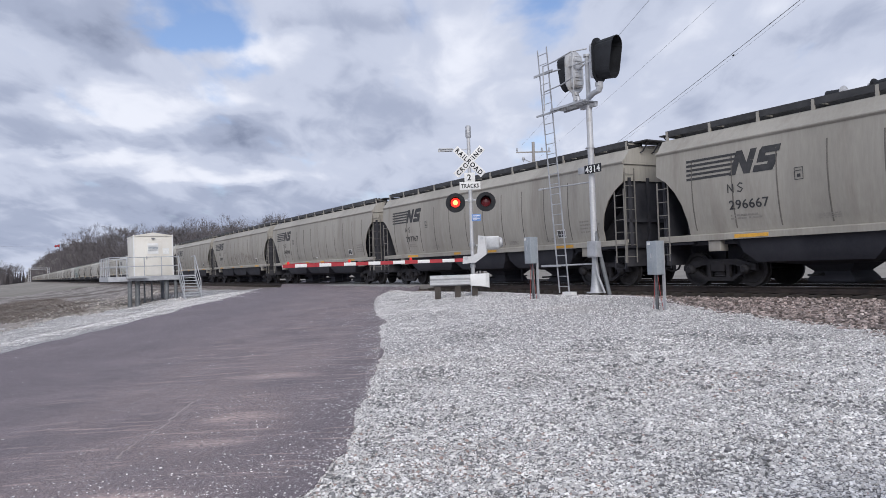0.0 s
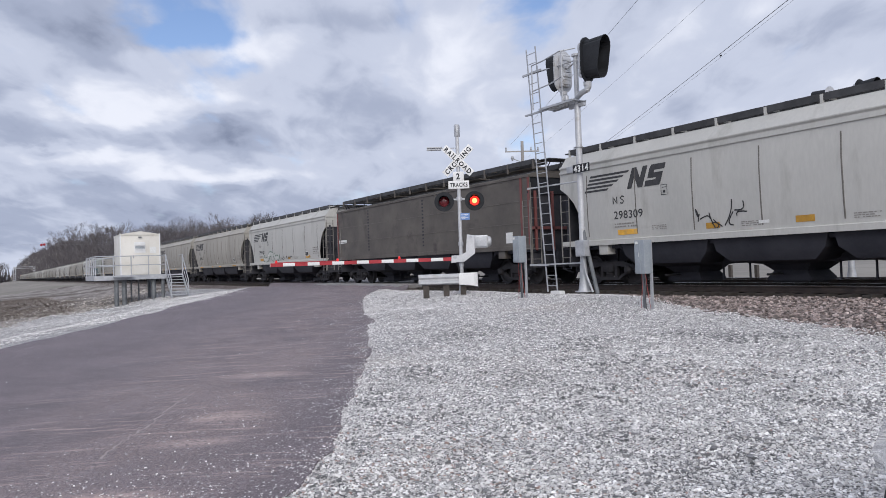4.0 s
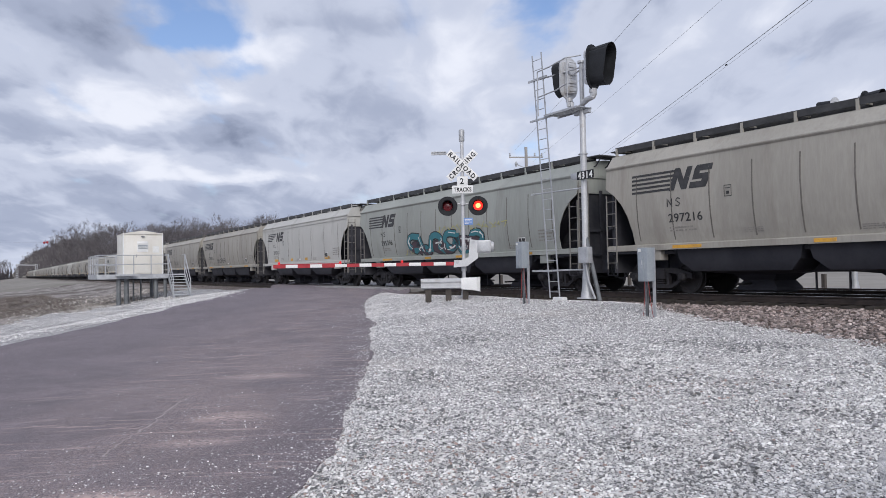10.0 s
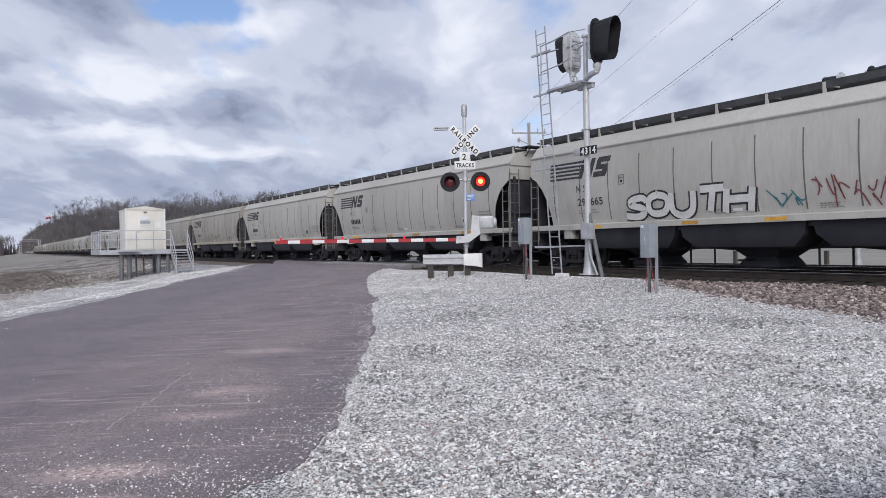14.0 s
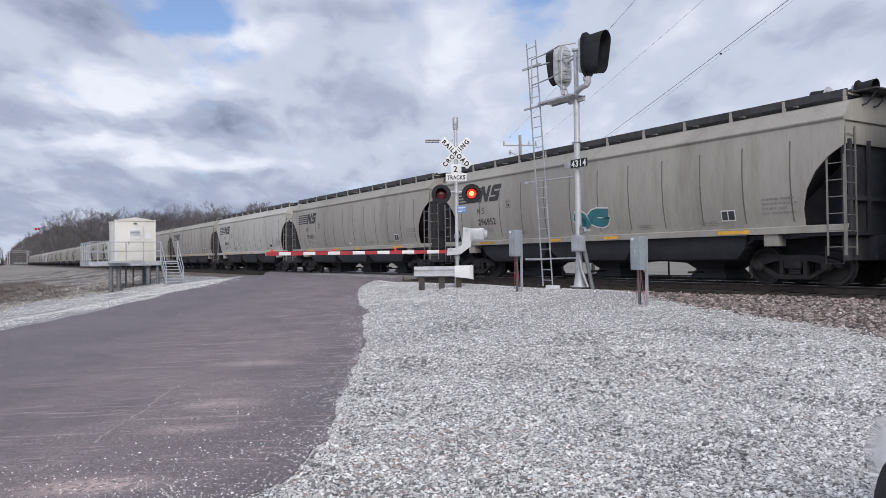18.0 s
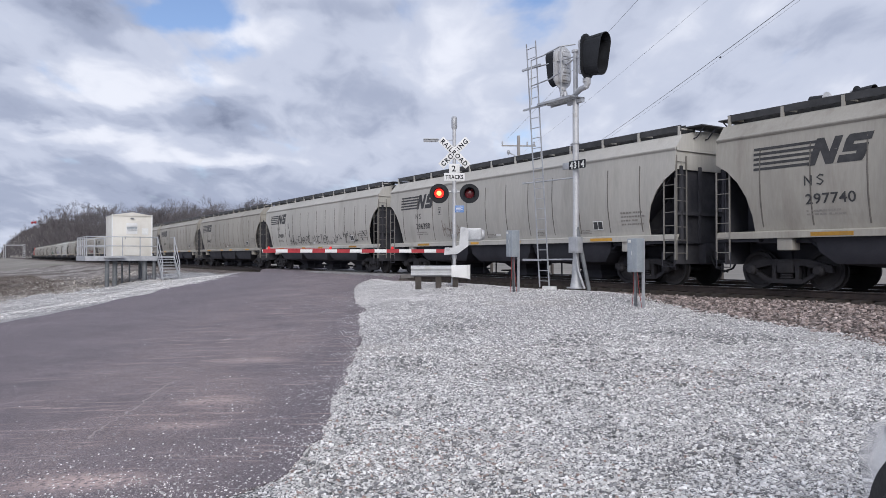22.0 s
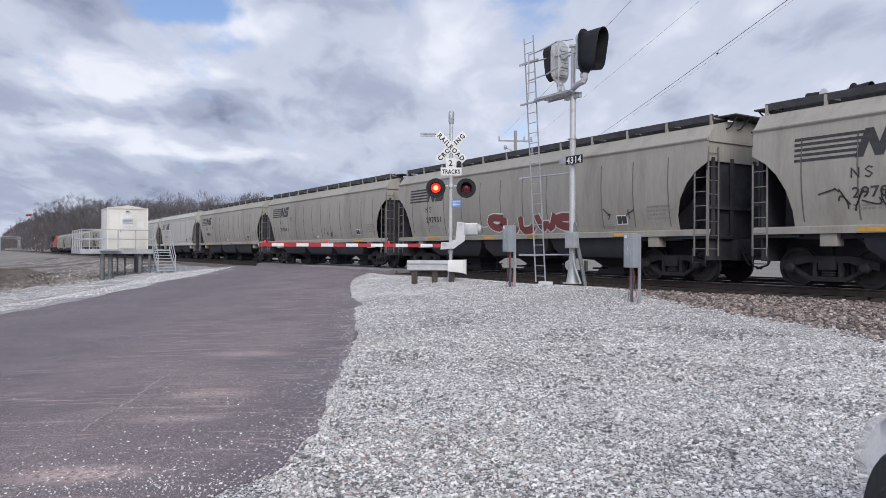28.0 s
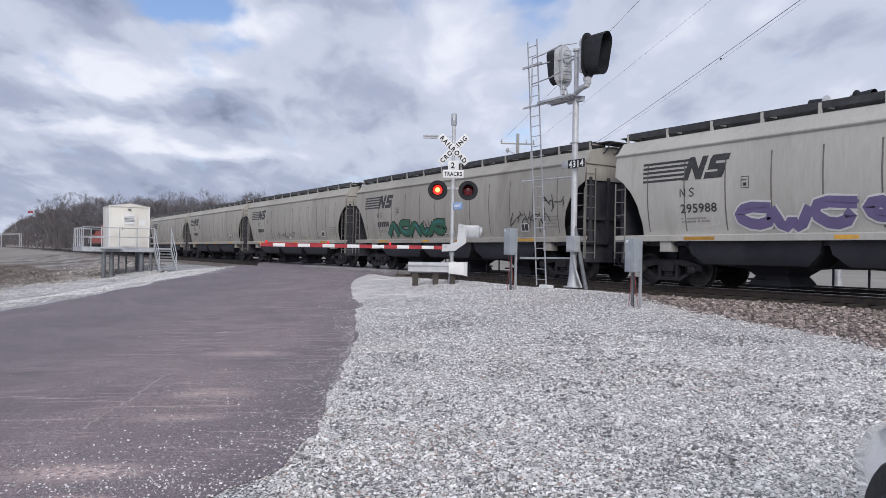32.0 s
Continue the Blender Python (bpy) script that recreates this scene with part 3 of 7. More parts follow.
def lettering(text, size, extrude=0.002, spacing=1.0, bold=0.0):
    """A text as a mesh in its own xz plane, with its lower left corner at the origin."""
    key = (text, size, extrude, spacing, bold)
    if key in WRITTEN:
        return Build().add(*WRITTEN[key])
    cu = bpy.data.curves.new("writing", "FONT")
    cu.body, cu.size, cu.extrude, cu.space_character, cu.resolution_u, cu.offset = text, size, extrude, spacing, 3, bold
    ob = bpy.data.objects.new("writing", cu)
    scene.collection.objects.link(ob)
    bpy.context.view_layer.update()
    me = bpy.data.meshes.new_from_object(ob.evaluated_get(bpy.context.evaluated_depsgraph_get()))
    bpy.data.objects.remove(ob)
    bpy.data.curves.remove(cu)
    b = Build()
    b.add([(p.co.x, -p.co.z, p.co.y) for p in me.vertices], [tuple(q.vertices) for q in me.polygons])
    bpy.data.meshes.remove(me)
    WRITTEN[key] = (b.v, b.f)
    return Build().add(b.v, b.f)


# fleet numbers that can be read, in the order in which the wagons pass
FLEET = {9: "296087", 10: "296200", 15: "297001", 17: "296665", 0: "296667", 1: "297767", 2: "297818", 3: "298270", 4: "297511", 5: "298309", 7: "298103", 8: "297021", 11: "298035", 12: "297216", 13: "295396", 14: "298263", 16: "296415", 20: "296474", 21: "298024", 22: "296952", 23: "296924", 24: "296637", 25: "296451", 26: "297740", 27: "296388", 28: "294884", 29: "296453", 30: "294962", 33: "297026", 34: "297931", 35: "297924", 36: "296539", 37: "298102", 38: "295988"}
for words in FLEET.values():
    lettering(words, 0.34, 0.0005, 1.05, 0.004)
lettering("4314", 0.25, 0.001, 1.2, 0.008), lettering("TRACKS", 0.18, 0.0006, 1.1, 0.005), lettering("2", 0.26, 0.0006, 1.0, 0.006)
for words in ("CROSSING", "RAILROAD"):
    lettering(words, 0.205, 0.0006, 1.3, 0.006)


def ends(b):
    xs = [p[0] for p in b.v]
    return min(xs), max(xs)


# ---- ground, road and track ----
TRACK_Y, TRACK2_Y, GAUGE = 17.6, 21.9, 0.753
ROAD_R = ((-6.0, 2.2), (-26.2, 12.74))
ROAD_L = ((-19.34, -0.62), (-38.86, 11.78))


def side_of(line, x, y):
    """Distance from a road edge, positive to the left of the way towards the track."""
    (ax, ay), (bx, by) = line
    n = math.hypot(bx - ax, by - ay)
    return ((x - ax) * (ay - by) + (y - ay) * (bx - ax)) / n * 1.0


def off_right(x, y):
    return -side_of(ROAD_R, x, y)


def off_left(x, y):
    return side_of(ROAD_L, x, y)


def smooth(a, b, x):
    t = min(1.0, max(0.0, (x - a) / (b - a)))
    return t * t * (3 - 2 * t)


def lerp(x, xs, zs):
    if x <= xs[0]:
        return zs[0]
    for k in range(1, len(xs)):
        if x < xs[k]:
            return zs[k - 1] + (zs[k] - zs[k - 1]) * (x - xs[k - 1]) / (xs[k] - xs[k - 1])
    return zs[-1]


def pad_edge(x):
    """y at which the pale gravel ends against the ballast."""
    return lerp(x, [-60, -13, -10.8, -9.3, -7.9, -5.9, -4.8, 0, 10], [13.6, 13.4, 12.7, 11.9, 11.3, 10.6, 9.8, 8.4, 7.0])


def bluff_near(a):
    """Distance of the bluff's foot at an angle from the line of the track, in degrees."""
    return min(1500.0, max(38.0 / math.sin(radians(max(a, 0.5))), 265.0))


def bluff_rise(a):
    """How far the ground rises on the bluff at that angle."""
    crest = lerp(a, [0.7, 2.0, 3.9, 7.4, 12, 17.8, 27], [0.0134, 0.040, 0.0640, 0.0715, 0.073, 0.0765, 0.080])
    return max(0.0, crest * bluff_near(a) * 1.28 - 14.5)


def ground_z(x, y):
    if x < -190 and y > 30:
        a, d = math.degrees(math.atan2(y, -x)), math.hypot(x, y)
        near = bluff_near(a)
        return -0.85 + bluff_rise(a) * smooth(0.0, 0.28, d / near - 1.0) if a < 34 else -0.85
    near = lerp(y, [-60, -8, -2, 2, 6, 10, 12.8, 13.4, 14.6, 15.6, 30], [-1.0, -0.85, -0.76, -0.63, -0.43, -0.25, -0.08, -0.12, -0.42, -0.30, -0.30])
    e = pad_edge(x)
    if x > -13:
        slope = lerp(y, [-60, -8, -2, 2, 6, 12.5, 15.6], [-1.0, -0.85, -0.76, -0.63, -0.45, -0.30, -0.26])
        near += (slope - near) * smooth(-13, -10.5, x)
    left = lerp(y, [-200, -30, -8, -1, 3, 5.2, 8, 12, 14.5, 15.6, 30], [-1.6, -1.7, -1.75, -1.45, -1.05, -0.86, -0.46, -0.34, -0.45, -0.30, -0.30])
    s = off_left(x, y)
    z = near + (left - near) * smooth(0.4, 5.5, s)
    if 13.2 < y < 27 and s < 3 and off_right(x, y) < 3:
        ramp = lerp(y, [13.2, 15.8, 24, 27], [0, 1, 1, 0])
        w = ramp * (1 - smooth(0.0, 2.5, s)) * (1 - smooth(0.0, 2.5, off_right(x, y)))
        z += (-0.06 - z) * w
    if y > 24.2:
        z = -0.30 - 0.55 * smooth(24.2, 29, y) * (1 if not (s < 1 and off_right(x, y) < 1) else 0.7)
    wob = noise.noise((x * 0.35, y * 0.35, 1.0)) * 0.05 + noise.noise((x * 1.3, y * 1.3, 5.0)) * 0.018
    if s > 2.5 and y < 13:
        wob *= 1 + 4.2 * smooth(2.5, 9, s)
    return z + wob * (0.25 if 15.0 < y < 24.5 else 1.0)


def spread(*pieces):
    out = []
    for a, b, step in pieces:
        out += list(np.arange(a, b, step))
    return out


def build_ground():
    xs = [-3000, -2200, -1600, -1200] + spread((-900, -200, 25), (-200, -70, 5), (-70, -38, 0.8), (-38, 6, 0.3), (6, 60, 3)) + [60, 120, 300, 800, 2000, 3000]
    ys = [-3000, -1500, -700, -350] + spread((-200, -40, 10), (-40, -10, 1.5), (-10, 16.2, 0.3), (16.2, 30, 0.7), (30, 100, 5)) + [100, 160, 260, 420, 700, 1200, 2000, 3000]
    v, f, mats = [], [], []
    for x in xs:
        for y in ys:
            far = max(abs(x + 20) - 800, abs(y) - 400, 0)
            v.append((float(x), float(y), ground_z(float(x), float(y)) - min(1.0, far / 800)))
    m = len(ys)
    for i in range(len(xs) - 1):
        for j in range(m - 1):
            f.append((i * m + j, (i + 1) * m + j, (i + 1) * m + j + 1, i * m + j + 1))
            x, y = (xs[i] + xs[i + 1]) / 2, (ys[j] + ys[j + 1]) / 2
            jag = noise.noise((x * 0.9, y * 0.9, 3.0)) * 0.7 + noise.noise((x * 3, y * 3, 8.0)) * 0.3
            if 14.4 + jag * 0.3 < y < 25.2 or (x > -14 and pad_edge(x) + jag * 0.5 < y < 25.2):
                k = 1
            elif y > 25 or y < -45 or x < -120:
                k = 3
            elif off_left(x, y) > 8.4 + jag * 2.2 + max(0, (6 - y)) * 0.40:
                k = 2
            else:
                k = 0
            mats.append(k)
    me = bpy.data.meshes.new("ground")
    me.from_pydata(v, [], f)
    for mm in (GRAVEL, BALLAST, DIRT, FIELD):
        me.materials.append(mm)
    me.polygons.foreach_set("material_index", mats)
    me.shade_smooth()
    tagged(new("ground", me), "pale gravel pad, brown ballast and dry winter field", "ground", kind="structure")


def road_rag(s):
    """How far the gravel has eaten into the asphalt, s metres along its right edge."""
    return lerp(s, [-4, -2.6, -2.1, -1.8, -1.4, -0.85, 1.8, 4.7, 6.8, 8.2, 9.2, 9.7, 10.3, 11.2, 13, 15, 17.5, 20, 22.2, 24.2, 26, 28.5], [0.7, 0.5, 0.27, 0.05, -0.05, -0.12, -0.16, -0.22, -0.19, -0.10, 0.0, -0.16, -0.14, 0.08, 0.18, 0.30, 0.45, 0.42, 0.2, -0.4, -1.2, -1.4])


def build_road():
    """The road as a slab with a ragged gravel-eaten edge, from behind the viewer over the track."""
    (rx, ry), (qx, qy) = ROAD_R
    d = Vector((qx - rx, qy - ry)).normalized()
    (lx, ly), (mx, my) = ROAD_L
    e = Vector((mx - lx, my - ly)).normalized()
    rows = []
    for s in [float(k) for k in list(np.arange(-14, 14, 0.16)) + list(np.arange(14, 60, 0.4))]:
        r = Vector((rx, ry)) + d * s
        w = lerp(s, [-14, 0, 18, 60], [9.5, 8.0, 7.9, 7.9])
        rag = road_rag(s)
        rag += noise.noise((s * 0.9, 0.5, 0)) * 0.05 + noise.noise((s * 2.9, 2.5, 0)) * 0.06 + noise.noise((s * 7.3, 4.5, 0)) * 0.025
        lag = noise.noise((s * 0.8, 9.5, 0)) * 0.18
        n = Vector((-d.y, d.x)) * (1 if (Vector((lx, ly)) - Vector((rx, ry))).dot(Vector((-d.y, d.x))) > 0 else -1)
        a, b = r + n * rag, r + n * (w + lag)
        rows.append([a.lerp(b, k / 14) for k in range(15)])
    v, f = [], []
    for row in rows:
        for k, p in enumerate(row):
            crown = 0.05 * (1 - (2 * k / 14 - 1) ** 2)
            z = ground_z(p.x, p.y)
            near = 15.5 < p.y < 24.0
            z = -0.035 if near else z + 0.014 + crown * (0.35 if p.y < 14 else 0)
            v.append((p.x, p.y, z))
    for i in range(len(rows) - 1):
        for k in range(14):
            f.append((i * 15 + k, i * 15 + k + 1, (i + 1) * 15 + k + 1, (i + 1) * 15 + k))
    n = len(v)
    v += [(x, y, z - 0.06) for x, y, z in v[:n]]
    rim = [k for k in range(15)] + [i * 15 + 14 for i in range(1, len(rows))] + [(len(rows) - 1) * 15 + k for k in range(13, -1, -1)] + [i * 15 for i in range(len(rows) - 2, 0, -1)]
    f += [(a, b, b + n, a + n) for a, b in zip(rim, rim[1:] + rim[:1])]
    road = new("road", Build().add(v, f).mesh("road", ASPHALT, 40))
    from mathutils.bvhtree import BVHTree
    me = BVHTree.FromPolygons([Vector(q) for q in v], f)
    tagged(road, "worn purplish-grey asphalt road with gravel-strewn ragged edge", "road", kind="structure")
    # pale cracks across the asphalt
    for pts, thick in (
        (((-8.43, 1.47), (-7.96, 1.23), (-7.35, 0.94), (-6.82, 0.64), (-6.53, 0.47), (-6.3, 0.36)), 1.7),
        (((-6.06, -0.15), (-5.72, 0.27), (-5.29, 0.83), (-4.93, 1.3)), 0.9),
        (((-5.1, -0.02), (-4.7, 0.43), (-4.28, 0.92)), 0.8),
        (((-11.41, 0.09), (-10.47, 0.98), (-9.57, 1.75)), 0.7),
        (((-12.0, 1.2), (-11.2, 2.4), (-10.9, 3.3)), 0.8),
    ):
        b = Build()
        prev = None
        for (ax, ay), (bx, by) in zip(pts, pts[1:]):
            for k in range(8):
                u = k / 8
                x = ax + (bx - ax) * u + noise.noise((ax * 3 + u * 5, ay, 2)) * 0.07 + random.uniform(-0.008, 0.008)
                y = ay + (by - ay) * u + noise.noise((ay * 3 + u * 5, ax, 7)) * 0.07
                if prev:
                    w = (0.003 + 0.004 * random.random()) * thick
                    if noise.noise((x * 2.1, y * 2.1, 4)) < (-0.45 if thick > 1 else -0.05):
                        prev = (x, y)
                        continue
                    dx, dy = x - prev[0], y - prev[1]
                    n2 = math.hypot(dx, dy) or 1
                    ox, oy = -dy / n2 * w, dx / n2 * w
                    hit = [road_height(me, q) for q in (prev, (x, y))]
                    b.add([(prev[0] - ox, prev[1] - oy, hit[0]), (prev[0] + ox, prev[1] + oy, hit[0]), (x + ox, y + oy, hit[1]), (x - ox, y - oy, hit[1])], [(0, 1, 2, 3)])
                prev = (x, y)
        part("crack", b, CRACK, road, "pale dusty crack in the asphalt")
    return road


def road_height(tree, q):
    """Height just above the asphalt at a place."""
    hit = tree.ray_cast(Vector((q[0], q[1], 5)), Vector((0, 0, -1)))[0]
    return (hit.z if hit else ground_z(*q) + 0.03) + 0.004


def rail_mesh(x0, x1):
    o = [(-0.075, -0.175), (0.075, -0.175), (0.075, -0.16), (0.012, -0.14), (0.01, -0.045), (0.036, -0.032), (0.036, -0.004), (0.028, 0.0), (-0.028, 0.0), (-0.036, -0.004), (-0.036, -0.032), (-0.01, -0.045), (-0.012, -0.14), (-0.075, -0.16)]
    return Build().prism(o, x0, x1, "x").mesh("rail", RAIL_RUST_SHADE, 30)


def build_track():
    for name, y0 in (("near_track", TRACK_Y), ("far_track", TRACK2_Y)):
        t = thing(name, (0, y0, 0), "steel rails on dark timber ties in brown ballast", "railway track", "railway tracks", "structure")
        for k in (-1, 1):
            rail = part("rail", rail_mesh(-1500, 60), RAIL_RUST_SHADE, t, at=(0, k * GAUGE, 0))
            part("rail_head", Build().box(-1500, 60, -0.027, 0.027, 0.0, 0.0025), TREAD, rail, "polished running surface")
        tie = Build().box(-0.115, 0.115, -1.3, 1.3, -0.36, -0.178, 0.012).mesh("tie", TIE)
        if name == "near_track":
            for i in range(120):
                part("tie", tie, TIE, t, at=(-52 + i * 0.54, random.uniform(-0.03, 0.03), random.uniform(-0.006, 0.004)))
        far = Build()
        for i in range(420):
            x = -280 + i * 0.54
            if not (name == "near_track" and x > -52.3):
                far.box(x - 0.115, x + 0.115, -1.3, 1.3, -0.36, -0.178)
        tagged(part("ties", far, TIE, t), kind="stuff")
    # crossing surface between and beside the rails
    for y0 in (TRACK_Y, TRACK2_Y):
        for a, b in ((-2.2, -0.84), (-0.66, 0.66), (0.84, 2.2)):
            for i in range(4):
                s = -27.8 - i * 2.6 - (y0 + (a + b) / 2 - 15) * 1.75
                p = Build().box(s - 2.58, s, y0 + a, y0 + b, -0.2, -0.012, 0.01)
                tagged(new("crossing_panel", p.mesh("crossing_panel", CONCRETE)), "worn grey concrete crossing panel between the rails", "crossing panel", "crossing panels", "structure")


build_ground()
road = build_road()
build_track()


def stones(name, material, label, count, place, size, seed, lift=None):
    """Many small angular chips lying on the ground, as one piece of stuff."""
    rng = np.random.default_rng(seed)
    ico = np.array([(x, y, z) for x in (-1, 1) for y in (-1, 1) for z in (-1, 1)], float) * (0.74, 0.74, 0.5)
    tri = np.array([(0, 1, 3, 2), (4, 6, 7, 5), (0, 4, 5, 1), (2, 3, 7, 6), (1, 5, 7, 3)])
    spots = []
    while len(spots) < count:
        x, y, w = place(rng)
        if w > 0 and rng.random() <= w:
            spots.append((x, y, ground_z(x, y) + (lift(x, y) if lift else 0.0)))
    at = np.array(spots)
    r = (size[0] + (size[1] - size[0]) * rng.random(count) ** 2.2)[:, None, None]
    q = ico[None] * (r * rng.uniform(0.55, 1.15, (count, 1, 3))) * rng.uniform(0.62, 1.2, (count, 8, 1)) + rng.uniform(-0.28, 0.28, (count, 8, 3)) * r
    a, t = rng.uniform(0, 6.283, (count, 1)), rng.uniform(-0.4, 0.4, (count, 1))
    y1, z1 = q[..., 1] * np.cos(t) - q[..., 2] * np.sin(t), q[..., 1] * np.sin(t) + q[..., 2] * np.cos(t)
    q = np.stack([q[..., 0] * np.cos(a) - y1 * np.sin(a), q[..., 0] * np.sin(a) + y1 * np.cos(a), z1], -1)
    q += at[:, None, :]
    q[..., 2] += r[..., 0] * rng.uniform(0.05, 0.4, (count, 1))
    v, f = q.reshape(-1, 3), (tri[None] + 8 * np.arange(count)[:, None, None]).reshape(-1, 4)
    me = bpy.data.meshes.new(name)
    me.from_pydata(v.tolist(), [], f.tolist())
    me.materials.append(material)
    return tagged(new(name, me), label, "gravel", kind="stuff")


# ---- train ----
SPEED = 21.67
PROFILE = [(1.42, 1.42), (1.7, 1.50), (2.2, 1.585), (2.8, 1.62), (3.4, 1.60), (4.03, 1.53)]


def side_y(z, kind):
    if kind == "brown":
        return 1.56
    if kind == "pale":
        return lerp(z, [1.4, 2.0, 3.0, 4.05], [1.53, 1.575, 1.60, 1.55])
    return lerp(z, [p[0] for p in PROFILE], [p[1] for p in PROFILE])


def on_side(b, kind, lift=0.006):
    """Lays flat shapes, drawn in x and z, on the car's near side."""
    b.v = [(x, -(side_y(z, kind) + lift) + min(0.0, y), z) for x, y, z in b.v]
    return b


def sheet_cut(s, kind):
    """Lowest height of the side sheet at a distance s from the car's end."""
    if kind == "brown":
        return 1.42
    return lerp(s, [0, 0.36, 0.66, 0.90, 1.03, 1.04], [3.24, 3.02, 2.72, 2.32, 1.85, 1.42])


def side_sheet(half, kind, top):
    xs = sorted(set([round(float(x), 3) for x in np.arange(0, half - 1.25, 0.6)] + [half - s for s in (1.2, 1.04, 1.03, 0.97, 0.90, 0.78, 0.66, 0.52, 0.36, 0.18, 0.0)]))
    xs = [-x for x in reversed(xs) if x > 0] + xs
    b, rows = Build(), 9
    for x in xs:
        lo = sheet_cut(half - abs(x), kind)
        for k in range(rows):
            z = lo + (top - lo) * k / (rows - 1)
            b.v.append((x, -side_y(z, kind), z))
    for i in range(len(xs) - 1):
        for k in range(rows - 1):
            b.f.append((i * rows + k, (i + 1) * rows + k, (i + 1) * rows + k + 1, i * rows + k + 1))
    n = len(b.v)
    b.v += [(x, y + 0.03, z) for x, y, z in b.v[:n]]
    b.f += [tuple(q + n for q in reversed(f)) for f in b.f[:]]
    edge = [i * rows for i in range(len(xs))] + [(len(xs) - 1) * rows + k for k in range(1, rows)] + [i * rows + rows - 1 for i in range(len(xs) - 2, -1, -1)] + [k for k in range(rows - 2, 0, -1)]
    b.f += [(p, q, q + n, p + n) for p, q in zip(edge, edge[1:] + edge[:1])]
    return b


def ladder(h, w, rungs, r=0.011):
    b = Build()
    for x in (0, w):
        b.box(x - 0.019, x + 0.019, -0.012, 0.012, 0, h)
    for k in range(rungs):
        z = h * (k + 0.5) / rungs
        b.cyl((0, 0, z), (w, 0, z), r, 6)
    return b


def truck_parts(car, x):
    truck = part("truck", Build().box(-0.22, 0.22, -1.1, 1.1, 0.42, 0.72, 0.03).cyl((0, 0, 0.7), (0, 0, 0.98), 0.22, 14), TRUCK_IRON, car, "dark rusty four-wheel bogie", (x, 0, 0))
    for k in (-1, 1):
        frame_b = Build()
        # an open cast side: top member, slanted tension members and journal ends
        frame_b.prism([(-1.2, 0.60), (-1.2, 0.44), (-1.0, 0.46), (-0.5, 0.60), (0.5, 0.60), (1.0, 0.46), (1.2, 0.44), (1.2, 0.60), (0.6, 0.76), (-0.6, 0.76)], -0.07, 0.07)
        frame_b.prism([(-1.0, 0.48), (-0.86, 0.50), (-0.42, 0.26), (-0.45, 0.16)], -0.06, 0.06)
        frame_b.prism([(1.0, 0.48), (0.86, 0.50), (0.42, 0.26), (0.45, 0.16)], -0.06, 0.06)
        frame_b.prism([(-0.46, 0.16), (-0.42, 0.27), (0.42, 0.27), (0.46, 0.16)], -0.07, 0.07)
        for s in (-1, 1):
            frame_b.box(s * 0.31 - 0.05, s * 0.31 + 0.05, -0.06, 0.06, 0.24, 0.62)
            frame_b.lathe([(0, 0.13), (0.1, 0.13), (0.16, 0.08)], (s * 0.9, k * 0.06, 0.48), (0, k, 0), 12)
        part("side_frame", frame_b, TRUCK_IRON, truck, at=(0, k * 1.0, 0))
        part("spring_group", spring_b, TRUCK_IRON, truck, at=(0, k * 1.0, 0))
    for s in (-1, 1):
        part("brake_beam", Build().box(s * 0.34 - 0.05, s * 0.34 + 0.05, -0.85, 0.85, 0.30, 0.62, 0.01), TRUCK_IRON, truck)
        w = part("wheelset", wheel_mesh, TYRE_STEEL, truck, at=(s * 0.89, 0, 0.482))
        WHEELS.append((w, s))
    return truck


WHEELS = []
wheel_b = Build().cyl((0, -1.02, 0), (0, 1.02, 0), 0.08, 10)
for k in (-1, 1):
    wheel_b.lathe([(-0.07, 0.52), (-0.045, 0.515), (-0.035, 0.484), (0.07, 0.478), (0.07, 0.40), (0.035, 0.37), (0.015, 0.2), (0.05, 0.14), (0.07, 0.12)], (0, k * 0.753, 0), (0, k, 0), 28)
    wheel_b.box(-0.2, 0.2, k * 0.80 - 0.006, k * 0.80 + 0.006, -0.03, 0.03)
wheel_mesh = wheel_b.mesh("wheelset", TYRE_STEEL, 40)
spring_o = Build().lathe([(0, 0.055), (0.03, 0.075), (0.06, 0.055), (0.09, 0.075), (0.12, 0.055), (0.15, 0.075), (0.18, 0.055), (0.21, 0.07)], (0, 0, 0.27), (0, 0, 1), 14)
spring_o.v = [(x * 2.6, y * 1.2, z) for x, y, z in spring_o.v]
spring_b = spring_o.mesh("spring_group", TRUCK_IRON)


